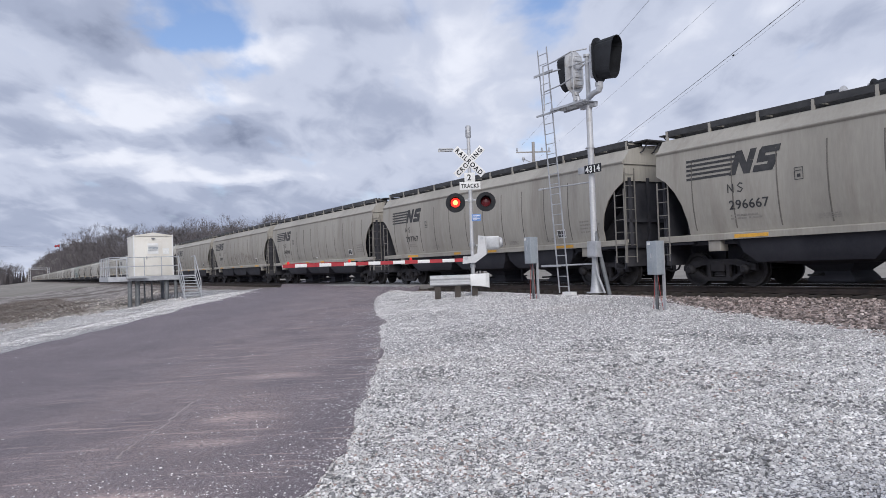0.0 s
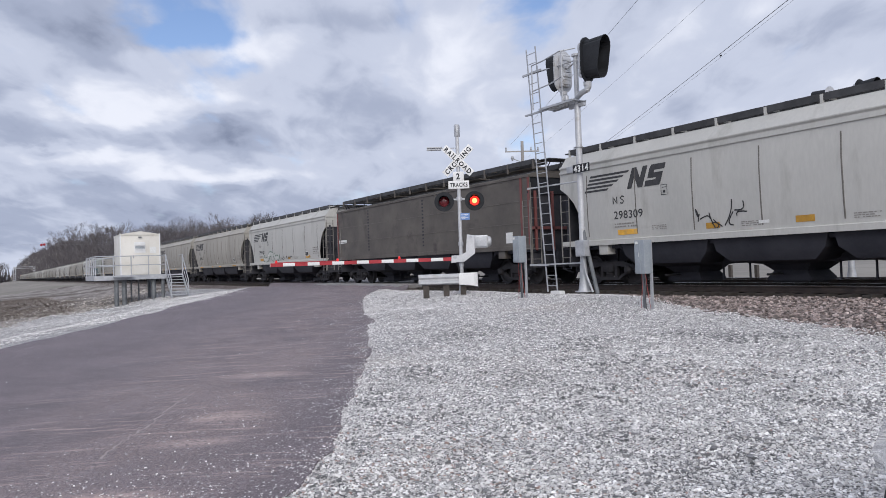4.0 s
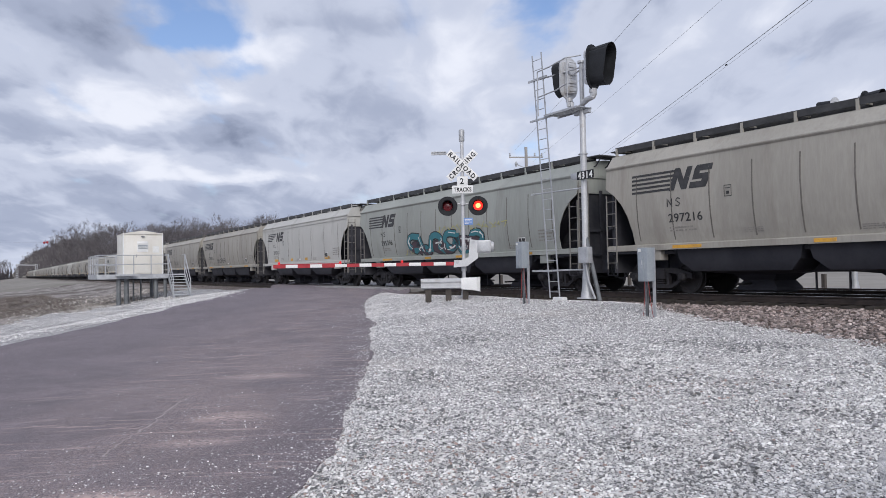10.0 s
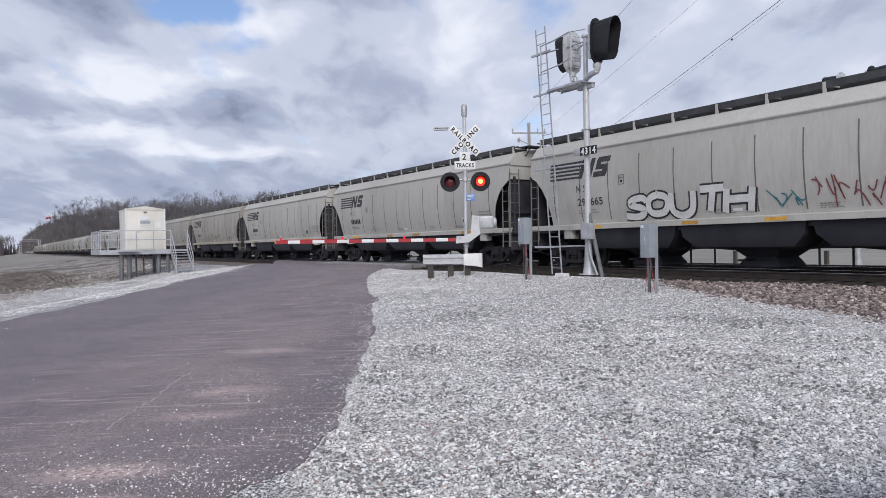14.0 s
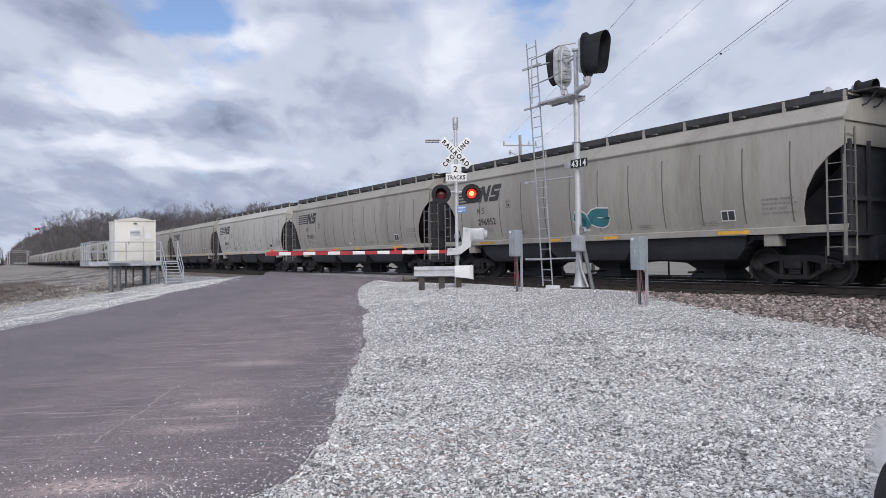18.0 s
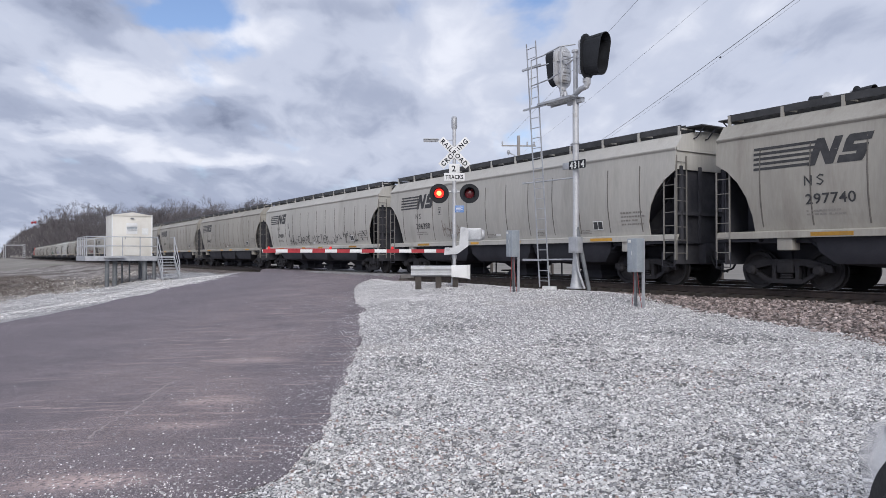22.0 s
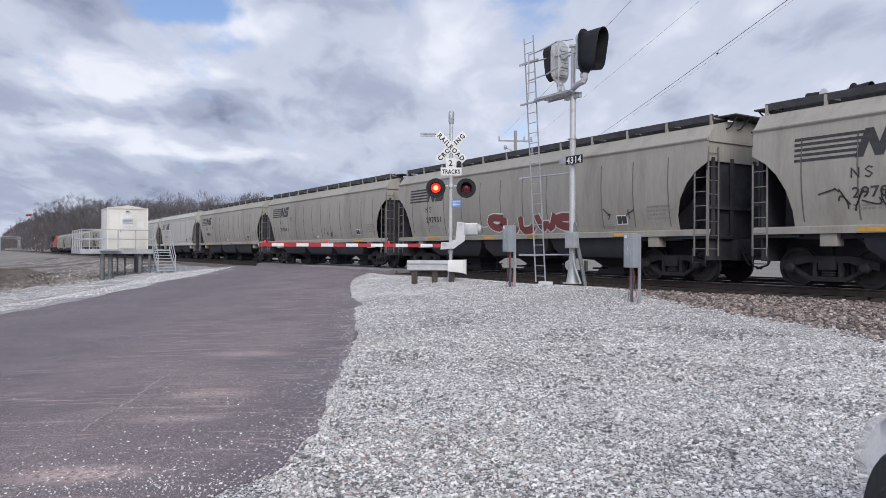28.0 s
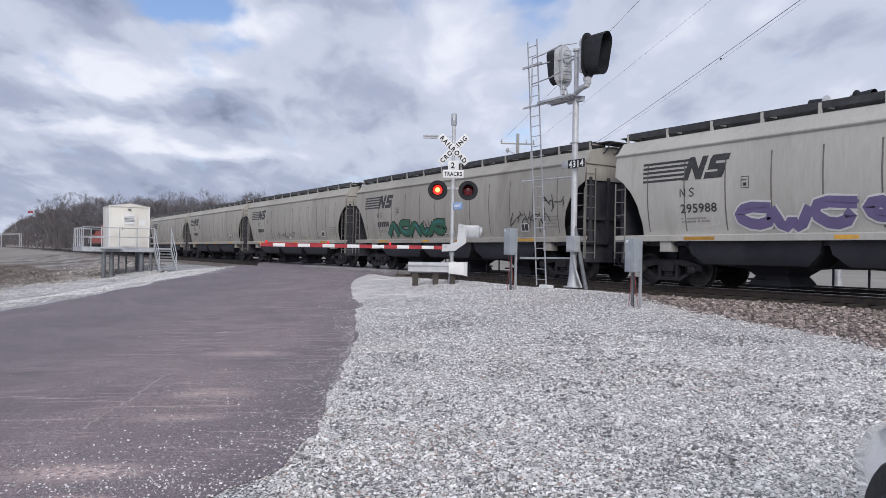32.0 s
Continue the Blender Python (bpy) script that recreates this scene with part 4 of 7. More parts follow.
def emblem(car, kind, sh):
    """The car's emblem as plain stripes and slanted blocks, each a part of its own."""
    pale = kind == "pale"
    for k in range(5):
        z = (2.98 + k * 0.115) if pale else (2.97 + k * 0.125)
        if pale:
            a, c = -7.1 + 0.06 * k, -6.1 + 0.22 * k
            o = [(a, z), (c, z), (c + 0.08, z + 0.065), (a + 0.02, z + 0.065)]
        else:
            o = [(-7.2, z), (-5.75 + 0.07 * k, z), (-5.72 + 0.07 * k, z + 0.065), (-7.2, z + 0.065)]
        part("emblem_stripe", on_side(Build().prism(o, -0.001, 0.0), kind).moved(pose(sh, 0, 0)), INK, car, "black stripe of the emblem")
    x0, z0 = (-5.25, 2.93) if pale else (-5.78, 2.95)
    # two slanted blocks: a zigzag and a folded band
    zig = [(0.0, 0.0), (0.19, 0.0), (0.31, 0.33), (0.44, 0.0), (0.62, 0.0), (0.84, 0.62), (0.65, 0.62), (0.53, 0.29), (0.40, 0.62), (0.22, 0.62)]
    b = Build()
    b.v = [(x0 + a, -0.001, z0 + c) for a, c in zig]
    b.f = [(0, 1, 2, 9), (2, 8, 9), (2, 3, 7, 8), (3, 4, 7), (4, 5, 6, 7)]
    part("emblem_block", on_side(b, kind).moved(pose(sh, 0, 0)), INK, car, "black slanted block of the emblem")
    o = [(0.0, 0.0), (0.66, 0.0), (0.70, 0.10), (0.70, 0.38), (0.30, 0.38), (0.30, 0.45), (0.74, 0.45), (0.74, 0.62), (0.12, 0.62), (0.06, 0.52), (0.06, 0.23), (0.44, 0.23), (0.44, 0.17), (0.0, 0.17)]
    b = Build()
    b.v = [(x0 + 0.70 + a * 0.86 + c * 0.30, -0.001, z0 + c) for a, c in o]
    b.f = [(0, 1, 2, 12, 13), (2, 3, 11, 12), (3, 4, 10, 11), (4, 5, 9, 10), (5, 6, 7, 8, 9)]
    part("emblem_block", on_side(b, kind).moved(pose(sh, 0, 0)), INK, car, "black slanted block of the emblem")


def rounded(pts, times=2):
    for _ in range(times):
        out = [pts[0]]
        for (a, c), (d, e) in zip(pts, pts[1:]):
            out += [(a * 0.75 + d * 0.25, c * 0.75 + e * 0.25), (a * 0.25 + d * 0.75, c * 0.25 + e * 0.75)]
        pts = out + [pts[-1]]
    return pts


def strip(b, pts, w, lift=0.001):
    """A sprayed line of half width w along points in x and z, as one ribbon."""
    fine = [pts[0]]
    for (a, c), (d, e) in zip(pts, pts[1:]):
        n = max(1, int(math.hypot(d - a, e - c) / 0.09))
        fine += [(a + (d - a) * k / n, c + (e - c) * k / n) for k in range(1, n + 1)]
    m = len(b.v)
    for k, (x, z) in enumerate(fine):
        (a, c), (d, e) = fine[max(0, k - 1)], fine[min(len(fine) - 1, k + 1)]
        q = math.hypot(d - a, e - c) or 1
        ox, oz = -(e - c) / q * w, (d - a) / q * w
        b.v += [(x - ox, -lift, z - oz), (x + ox, -lift, z + oz)]
    b.f += [(m + 2 * k, m + 2 * k + 2, m + 2 * k + 3, m + 2 * k + 1) for k in range(len(fine) - 1)]


def bars(x, z, w, h, rows, kind, seed, gap=0.6):
    """Writing too small to read: rows of short bars."""
    rng = random.Random(seed)
    b = Build()
    for r in range(rows):
        a = x
        zz = z - r * h * (1 + gap)
        while a < x + w * rng.uniform(0.7, 1.0):
            c = a + rng.uniform(0.04, 0.11)
            b.box(a, min(c, x + w), -0.001, 0.0, zz, zz + h)
            a = c + rng.choice((0.02, 0.02, 0.02, 0.07))
    return on_side(b, kind, 0.007)


def hopper_car(kind):
    """A covered hopper wagon with its origin over the middle of the rails. kind: grey, pale or brown."""
    half = {"grey": 8.52, "pale": 7.58, "brown": 8.7}[kind]
    top = {"grey": 3.90, "pale": 3.95, "brown": 3.95}[kind]
    paint = {"grey": GREY_CAR, "pale": PALE_CAR, "brown": BROWN_CAR}[kind]
    words = {"grey": "weathered grey covered hopper wagon rolling on the near track", "pale": "clean pale grey covered hopper wagon rolling on the near track", "brown": "dark brown steel hopper wagon with maroon end posts"}[kind]
    car = thing("hopper_wagon", (0, 0, 0), words, "hopper wagon", "wagons of the train")
    near = side_sheet(half, kind, top).mesh("side_sheet", paint)
    part("side_sheet", near, paint, car)
    part("side_sheet", near, paint, car, at=pose(0, 0, 0, 0, 0, 180))
    # roof with eave ledges
    if kind == "brown":
        o = [(-1.6, top - 0.05), (-1.6, top + 0.04), (-0.9, top + 0.2), (0.9, top + 0.2), (1.6, top + 0.04), (1.6, top - 0.05)]
    else:
        o = [(-1.56, top - 0.08), (-1.60, top - 0.03), (-1.60, top + 0.0), (-1.50, top + 0.06), (-1.27, top + 0.38), (-0.75, top + 0.50), (-0.3, top + 0.55), (0.3, top + 0.55), (0.75, top + 0.50), (1.27, top + 0.38), (1.50, top + 0.06), (1.60, top + 0.0), (1.60, top - 0.03), (1.56, top - 0.08)]
    part("roof", Build().prism(o, -half, half, "x"), paint, car)
    if kind == "pale":
        part("eave_rail", Build().box(-half, half, -1.60, -1.55, top - 0.22, top - 0.15), paint, car)
    # end sheets, slope sheets and end frame; dark colours hold the recess's shade
    for k in (-1, 1):
        e = Build().prism([(-1.53, top - 0.04), (-1.6, 3.3), (1.6, 3.3), (1.53, top - 0.04)], k * (half - 0.05), k * (half - 0.09), "x")
        part("end_sheet", e, BLACK if kind == "brown" else paint, car)
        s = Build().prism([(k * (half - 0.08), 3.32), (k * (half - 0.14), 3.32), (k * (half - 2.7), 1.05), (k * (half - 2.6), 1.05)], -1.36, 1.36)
        part("slope_sheet", s, HOPPER_GRIME_SHADE, car)
        post = Build()
        for y in (-1.3, -0.5, 0.5, 1.3):
            post.box(k * half - 0.06 if k > 0 else k * half, k * half if k > 0 else k * half + 0.06, y - 0.05, y + 0.05, 1.2, 3.4)
        post.box(*sorted((k * half, k * (half - 0.1))), -1.5, 1.5, 2.0, 2.1)
        part("end_post", post, MAROON if kind == "brown" else UNDER, car)
        part("end_platform", Build().box(*sorted((k * half, k * (half - 1.2))), -1.52, 1.52, 1.2, 1.26), HOPPER_GRIME_SHADE, car)
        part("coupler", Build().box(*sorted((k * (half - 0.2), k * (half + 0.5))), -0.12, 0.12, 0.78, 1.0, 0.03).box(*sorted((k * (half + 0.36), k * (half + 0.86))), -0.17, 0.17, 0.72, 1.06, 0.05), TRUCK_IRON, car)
        # two dark sheets added to close the see-through end and stand for its shade
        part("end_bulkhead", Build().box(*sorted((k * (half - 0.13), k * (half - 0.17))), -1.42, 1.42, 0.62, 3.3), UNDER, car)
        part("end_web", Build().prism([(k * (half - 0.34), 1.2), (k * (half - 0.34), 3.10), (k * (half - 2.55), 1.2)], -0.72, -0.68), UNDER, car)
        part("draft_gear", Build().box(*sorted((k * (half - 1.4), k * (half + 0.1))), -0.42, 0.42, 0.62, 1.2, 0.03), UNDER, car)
        part("brake_cylinder", Build().cyl((k * (half - 0.9), -0.6, 1.55), (k * (half - 1.7), -0.6, 1.55), 0.17, 12), UNDER, car)
        part("brake_wheel", Build().cyl((k * (half - 0.1), 0.7, 2.2), (k * (half - 0.05), 0.7, 2.2), 0.3, 16), UNDER, car)
        part("air_hose", Build().path([(k * (half + 0.2), -0.35, 0.85), (k * (half + 0.4), -0.36, 0.5), (k * (half + 0.75), -0.3, 0.4)], 0.03, 6), RUBBER, car)
        # ladders at the side and the corner, and a stirrup step
        x0 = k * half - (0.05 if k > 0 else 0)
        side_l = ladder(2.3, 0.40, 6).mesh("side_ladder", LADDER)
        part("side_ladder", side_l, LADDER, car, at=(x0 - 0.36 if k > 0 else x0, -1.58, 0.74))
        part("side_ladder", side_l, LADDER, car, at=(x0 - 0.36 if k > 0 else x0, 1.58, 0.74))
        if k > 0:
            part("end_ladder", ladder(2.95, 0.42, 8).moved(pose(0, 0, 0, 0, 0, 90)), LADDER, car, at=(half - 0.01, -1.52, 0.74))
        st = Build().path([(0, 0, 0.95), (0, 0, 0.55), (0.42, 0, 0.55), (0.42, 0, 0.95)], 0.018, 6)
        part("stirrup_step", st, HOPPER_GRIME_SHADE, car, at=(x0 - 0.42 if k > 0 else x0, -1.58, 0))
        part("jacking_pad", Build().box(-0.2, 0.2, -1.52, -1.2, 0.98, 1.34, 0.02), paint, car, at=(k * (half - 1.9), 0, 0))
        truck_parts(car, k * (half - 1.62))
    sill = Build().prism([(-1.50, 1.28), (-1.58, 1.28), (-1.58, 1.43), (-1.52, 1.46), (-1.42, 1.46)], -half, half, "x").mesh("side_sill", paint)
    part("side_sill", sill, paint, car)
    part("side_sill", sill, paint, car, at=pose(0, 0, 0, 0, 0, 180))
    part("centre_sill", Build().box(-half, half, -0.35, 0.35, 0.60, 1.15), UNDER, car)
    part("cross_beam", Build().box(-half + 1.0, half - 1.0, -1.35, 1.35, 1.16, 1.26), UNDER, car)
    # discharge hoppers, coloured near-black to hold the shade under the wagon
    n = 4 if kind == "brown" else 3
    reach = half - 2.55
    for i in range(n):
        c = -reach + (2 * i + 1) * reach / n
        w = reach / n - 0.04
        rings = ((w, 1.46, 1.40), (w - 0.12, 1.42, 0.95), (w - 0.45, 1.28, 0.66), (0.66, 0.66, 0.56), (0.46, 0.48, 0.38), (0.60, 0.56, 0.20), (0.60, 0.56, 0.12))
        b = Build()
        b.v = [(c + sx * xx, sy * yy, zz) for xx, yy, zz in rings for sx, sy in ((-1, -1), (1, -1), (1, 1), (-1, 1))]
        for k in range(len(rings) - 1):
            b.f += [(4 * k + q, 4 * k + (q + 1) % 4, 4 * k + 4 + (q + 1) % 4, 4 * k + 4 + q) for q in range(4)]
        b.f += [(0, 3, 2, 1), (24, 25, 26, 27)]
        h = part("hopper", b, HOPPER_GRIME_SHADE, car, "grimy discharge hopper, shade under the wagon in its dark colour")
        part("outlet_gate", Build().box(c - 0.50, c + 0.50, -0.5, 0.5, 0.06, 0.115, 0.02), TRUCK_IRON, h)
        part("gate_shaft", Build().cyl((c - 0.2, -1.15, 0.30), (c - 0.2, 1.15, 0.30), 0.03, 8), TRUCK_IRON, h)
        if i:
            x = c - reach / n
            for dx in (-0.35, 0.5):
                part("hanger_rod", Build().box(x + dx - 0.02, x + dx + 0.02, -0.5, -0.46, 0.14, 0.62), UNDER, car)
    # running boards and their brackets, hatches and vents
    zb = 4.50
    for k in (-1, 1):
        board = Build()
        ya, yb = sorted((k * 1.22, k * 0.62))
        for j in range(4):
            y = ya + (yb - ya) * j / 3
            board.box(-half + 0.1, half - 0.1, y - 0.02, y + 0.02, zb - (0.10 if j in (0, 3) else 0), zb + 0.075)
        for x in np.arange(-half + 0.15, half - 0.1, 0.28):
            board.box(x - 0.02, x + 0.02, ya, yb, zb + 0.02, zb + 0.055)
        part("running_board", board, GRATING, car, "dark steel grating walkway")
    brk = Build().box(-0.04, 0.04, -1.25, -1.20, top + 0.26, zb + 0.05).box(-0.02, 0.02, -1.2, -0.6, zb - 0.04, zb)
    bmesh_k = brk.mesh("bracket", paint)
    nb = 12 if kind != "pale" else 11
    for i in range(nb):
        x = -half + 0.15 + i * (2 * half - 0.3) / (nb - 1)
        part("bracket", bmesh_k, paint, car, at=(x, 0, 0))
        part("bracket", bmesh_k, paint, car, at=pose(x, 0, 0, 0, 0, 180))
    for i in range(4):
        x = -half + 1.2 + (2 * half - 2.4) * (i + 0.5) / 4
        part("hatch_cover", Build().box(x - 1.75, x + 1.75, -0.33, 0.33, top + 0.48, top + 0.56, 0.03), paint, car)
    for k in (-1, 1):
        cross = part("crossover_board", Build().box(*sorted((k * (half - 0.25), k * (half + 0.42))), -0.95, 0.95, zb + 0.01, zb + 0.05, 0.01), GRATING, car, "dark steel crossover walkway")
        for y in (-0.8, -0.3, 0.3, 0.8):
            part("brace", Build().path([(k * (half + 0.36), y, zb), (k * (half + 0.10), y, zb - 0.28), (k * (half - 0.04), y, zb - 0.30)], 0.02, 6), UNDER, cross)
    if kind == "brown":
        rib = Build().box(-0.05, 0.05, -1.59, -1.56, 1.45, top - 0.05).mesh("rib", MAROON)
        for x in (-half + 0.06, half - 0.06, half - 0.5):
            part("rib", rib, MAROON, car, at=(x, 0, 0))
        for z in (2.25, 3.05):
            part("seam", Build().box(-half, half, -1.572, -1.56, z, z + 0.02), SEAM, car)
        for x in (-half * 0.55, half * 0.1):
            b = Build()
            for j in range(14):
                b.box(x, x + 0.13, -1.569, -1.56, 1.7 + j * 0.155, 1.77 + j * 0.155)
            part("rivet_row", b, UNDER, car)
        part("decal", Build().box(-half + 0.2, -half + 1.2, -1.57, -1.561, 2.2, 2.38).box(half - 1.5, half - 1.1, -1.57, -1.561, 1.55, 1.95), WHITE_DECAL, car)
    else:
        ns = 12 if kind == "grey" else 7
        zs = np.linspace(1.56, top - 0.40, 12)
        b = Build()
        w = 0.020
        for z0, z1 in zip(zs, zs[1:]):
            ya, yb = side_y(z0, kind), side_y(z1, kind)
            b.add([(-w, -ya, z0), (w, -ya, z0), (w, -yb, z1), (-w, -yb, z1), (-w * .5, -ya - 0.008, z0), (w * .5, -ya - 0.008, z0), (w * .5, -yb - 0.008, z1), (-w * .5, -yb - 0.008, z1)], [(4, 5, 6, 7), (0, 4, 7, 3), (1, 2, 6, 5)])
        sm = b.mesh("seam", SEAM, 0)
        for i in range(ns):
            x = -half + 1.3 + i * (2 * half - 2.6) / (ns - 1)
            part("seam", sm, SEAM, car, at=(x, 0, 0))
        sh = 8.33 - half
        emblem(car, kind, sh)
        zt = {"grey": 2.50, "pale": 2.52}[kind]
        for x, bent in ((-5.85, ((0, 0), (0, 0.23), (0.16, 0), (0.16, 0.23))), (-5.56, ((0.17, 0.2), (0.09, 0.23), (0.01, 0.17), (0.16, 0.07), (0.09, 0.0), (0.0, 0.03)))):
            b = Build()
            strip(b, [(x + a, zt + c) for a, c in bent], 0.018)
            part("owner_mark", on_side(b, kind, 0.007).moved(pose(sh, 0, 0)), INK, car)
        tagged(part("load_data", bars(-5.85, 1.88, 1.05, 0.042, 2, kind, 4, 1.0).moved(pose(sh, 0, 0)), FAINT, car, "small faded load stencil"), kind="stuff")
        tagged(part("service_data", bars(half - 2.1, 2.12, 1.0, 0.05, 4, kind, 5, 1.3), FAINT, car), kind="stuff")
        for i, x in enumerate((-3.6, -0.6, 2.3, 4.5)):
            tagged(part("small_stencil", bars(x, 1.66 if i else 1.75, 0.6, 0.022, 3, kind, 7 + i, 1.2), FAINT, car), kind="stuff")
        part("plate_mark", on_side(Build().box(-3.93, -3.70, -0.001, 0, 2.62, 2.635).box(-3.93, -3.70, -0.001, 0, 2.905, 2.92).box(-3.93, -3.915, -0.001, 0, 2.635, 2.905).box(-3.715, -3.70, -0.001, 0, 2.635, 2.905).box(-3.86, -3.77, -0.001, 0, 2.68, 2.76).box(-3.89, -3.74, -0.001, 0, 2.83, 2.85), kind, 0.007).moved(pose(sh, 0, 0)), INK, car)
        part("inspection_decal", on_side(Build().box(half - 3.33, half - 2.89, -0.001, 0, 1.66, 1.95), kind, 0.008), WHITE_DECAL, car)
        part("inspection_mark", on_side(Build().box(half - 3.30, half - 3.13, -0.001, 0, 1.69, 1.92).box(half - 3.10, half - 2.92, -0.001, 0, 1.69, 1.92), kind, 0.011), INK, car)
        part("small_decal", on_side(Build().box(-0.1, 0.2, -0.001, 0, 1.6, 1.68), kind, 0.008), WHITE_DECAL, car)
        zy = 1.31 if kind == "grey" else 1.56
        for x, w in ((-half + 2.6, 1.0), (-1.7, 0.55), (0.9, 0.6), (half - 3.4, 0.95)):
            q = Build().box(x, x + w, -1.588, -1.578, zy, zy + 0.09) if kind == "grey" else on_side(Build().box(x, x + w * 0.8, -0.002, 0, zy, zy + 0.16), kind, 0.006)
            part("reflector_strip", q, YELLOW, car)
    return car


masters = {k: hopper_car(k) for k in ("grey", "pale", "brown")}
HALF = {"grey": 8.52, "pale": 7.58, "brown": 8.7}
LENGTH = {"grey": 18.4, "pale": 16.9, "brown": 19.1}
KINDS = ["grey"] * 45
for i in (5, 7, 14, 37):
    KINDS[i] = "pale"
KINDS[6] = "brown"
DRIFT = ([0, 2, 3, 6, 8, 9, 11, 12, 14, 17, 20, 21.4, 21.6, 25, 28, 30.4, 30.6, 32], [0.03, 0.05, 0.12, -0.03, 0.0, 0.09, 0.06, -0.14, -0.08, -0.05, -0.06, -0.1, 0.56, 0.56, 0.52, 0.45, -0.4, -0.43])
CARS = []


def scribble(seed, x0, x1, z0, z1, style, kind):
    """Sprayed strokes without legible letters."""
    rng = random.Random(seed)
    b = Build()

    def stroke(p, q, w):
        (a, c), (d, e) = p, q
        n = math.hypot(d - a, e - c) or 1
        ox, oz = -(e - c) / n * w, (d - a) / n * w
        b.add([(a - ox, -0.001, c - oz), (a + ox, -0.001, c + oz), (d + ox, -0.001, e + oz), (d - ox, -0.001, e - oz)], [(0, 1, 2, 3)])

    if style == "thin":
        x = x0
        while x < x1:
            w = rng.uniform(0.3, 0.6)
            pts = [(x + w * rng.uniform(-0.1, 1.1), rng.uniform(z0, z1)) for _ in range(4)]
            for p, c, q in zip(pts, pts[1:], pts[2:]):
                prev = p
                for k in range(1, 7):
                    u = k / 6
                    now = tuple((1 - u) ** 2 * p[j] + 2 * u * (1 - u) * c[j] + u * u * q[j] for j in (0, 1))
                    stroke(prev, now, 0.017)
                    prev = now
            x += w * 0.8
    else:
        def slab(a, c, d, e, lo, hi):
            """A stroke from the span a..c at height lo to d..e at hi, cut into short rows."""
            rows = [(a + (d - a) * k / 8, c + (e - c) * k / 8, lo + (hi - lo) * k / 8) for k in range(9)]
            b.add([q for l, r, z in rows for q in ((l, -0.001, z), (r, -0.001, z))], [(2 * k, 2 * k + 1, 2 * k + 3, 2 * k + 2) for k in range(8)])

        n = max(3, int((x1 - x0) / 1.05))
        w = (x1 - x0) / n
        for i in range(n):
            a = x0 + w * i + rng.uniform(0, 0.06)
            lo, hi = z0 + rng.uniform(0, 0.08), z1 - rng.uniform(0, 0.12)
            lean = rng.uniform(-0.10, 0.22)
            slab(a, a + w * 0.36, a + lean, a + lean + w * 0.34, lo, hi)
            if rng.random() < 0.75:
                slab(a + w * 0.56, a + w * 0.92, a + lean * 0.4 + w * 0.5, a + lean * 0.4 + w * 0.82, lo, hi)
            for zc in rng.sample((lo, (lo + hi) / 2 - 0.08, hi - 0.2), 2):
                slab(a + w * 0.1, a + w * 0.85, a + w * 0.14, a + w * 0.85, zc, zc + 0.19)
    return b


LIGHT_WAGONS = (10, 17, 18, 19, 24, 27, 28, 38)


def dress(car, i, kind):
    """Number, shade of paint and graffiti of one wagon."""
    h = HALF[kind]
    shade = GREEN_CAR if i == 13 else LIGHT_CAR if i in LIGHT_WAGONS else None
    if shade and kind == "grey":
        for o in car.children_recursive:
            if o.type == "MESH" and o.data.materials[0] == GREY_CAR:
                o.material_slots[0].link = "OBJECT"
                o.material_slots[0].material = shade
    if kind != "brown":
        sh = 8.33 - h
        if i in FLEET:
            b = lettering(FLEET[i], 0.34, 0.0005, 1.05, 0.004)
            lo, hi = ends(b)
            b.v = [(-5.85 + sh + (x - lo) * 1.18 / (hi - lo), y, 2.06 + z) for x, y, z in b.v]
        else:
            b = Build()
            for k in range(6):
                b.box(-5.85 + sh + k * 0.2, -5.70 + sh + k * 0.2, -0.001, 0, 2.06, 2.30)
        part("fleet_number", on_side(b, kind, 0.007), INK, car)
    for k, (x0, x1, z0, z1, style, colour, *words) in enumerate(GRAFFITI.get(i, ())):
        if style in ("script", "fat"):
            written(car, words[0], x0 - h, x1 - h, z0, z1, style, colour, words[1:], kind, i * 7 + k)
        elif style == "bubble":
            bubbles(car, x0 - h, x1 - h, z0, z1, colour, words, kind, i * 7 + k)
        else:
            b = on_side(scribble(i * 7 + k, x0 - h, x1 - h, z0, z1, style, kind), kind, 0.010 + 0.003 * k)
            tagged(part("graffiti", b, TAG[colour], car, f"{colour} sprayed graffiti"), kind="stuff")


# strokes of sprayed capitals on a ten by ten grid
STROKES = {
    "A": "00 49 90,24 74", "B": "00 09 69 76 05,05 84 81 00", "C": "98 69 28 05 21 60 92", "E": "99 09 00 90,05 75", "H": "00 09,90 99,05 95", "M": "00 19 53 89 90",
    "N": "00 09 90 99", "O": "49 18 05 11 40 81 95 88 49", "P": "00 09 79 97 74 05", "R": "00 09 79 97 74 05,45 90", "S": "97 79 28 16 45 84 92 60 01", "T": "09 99,59 50", "U": "09 02 30 60 92 99",
}


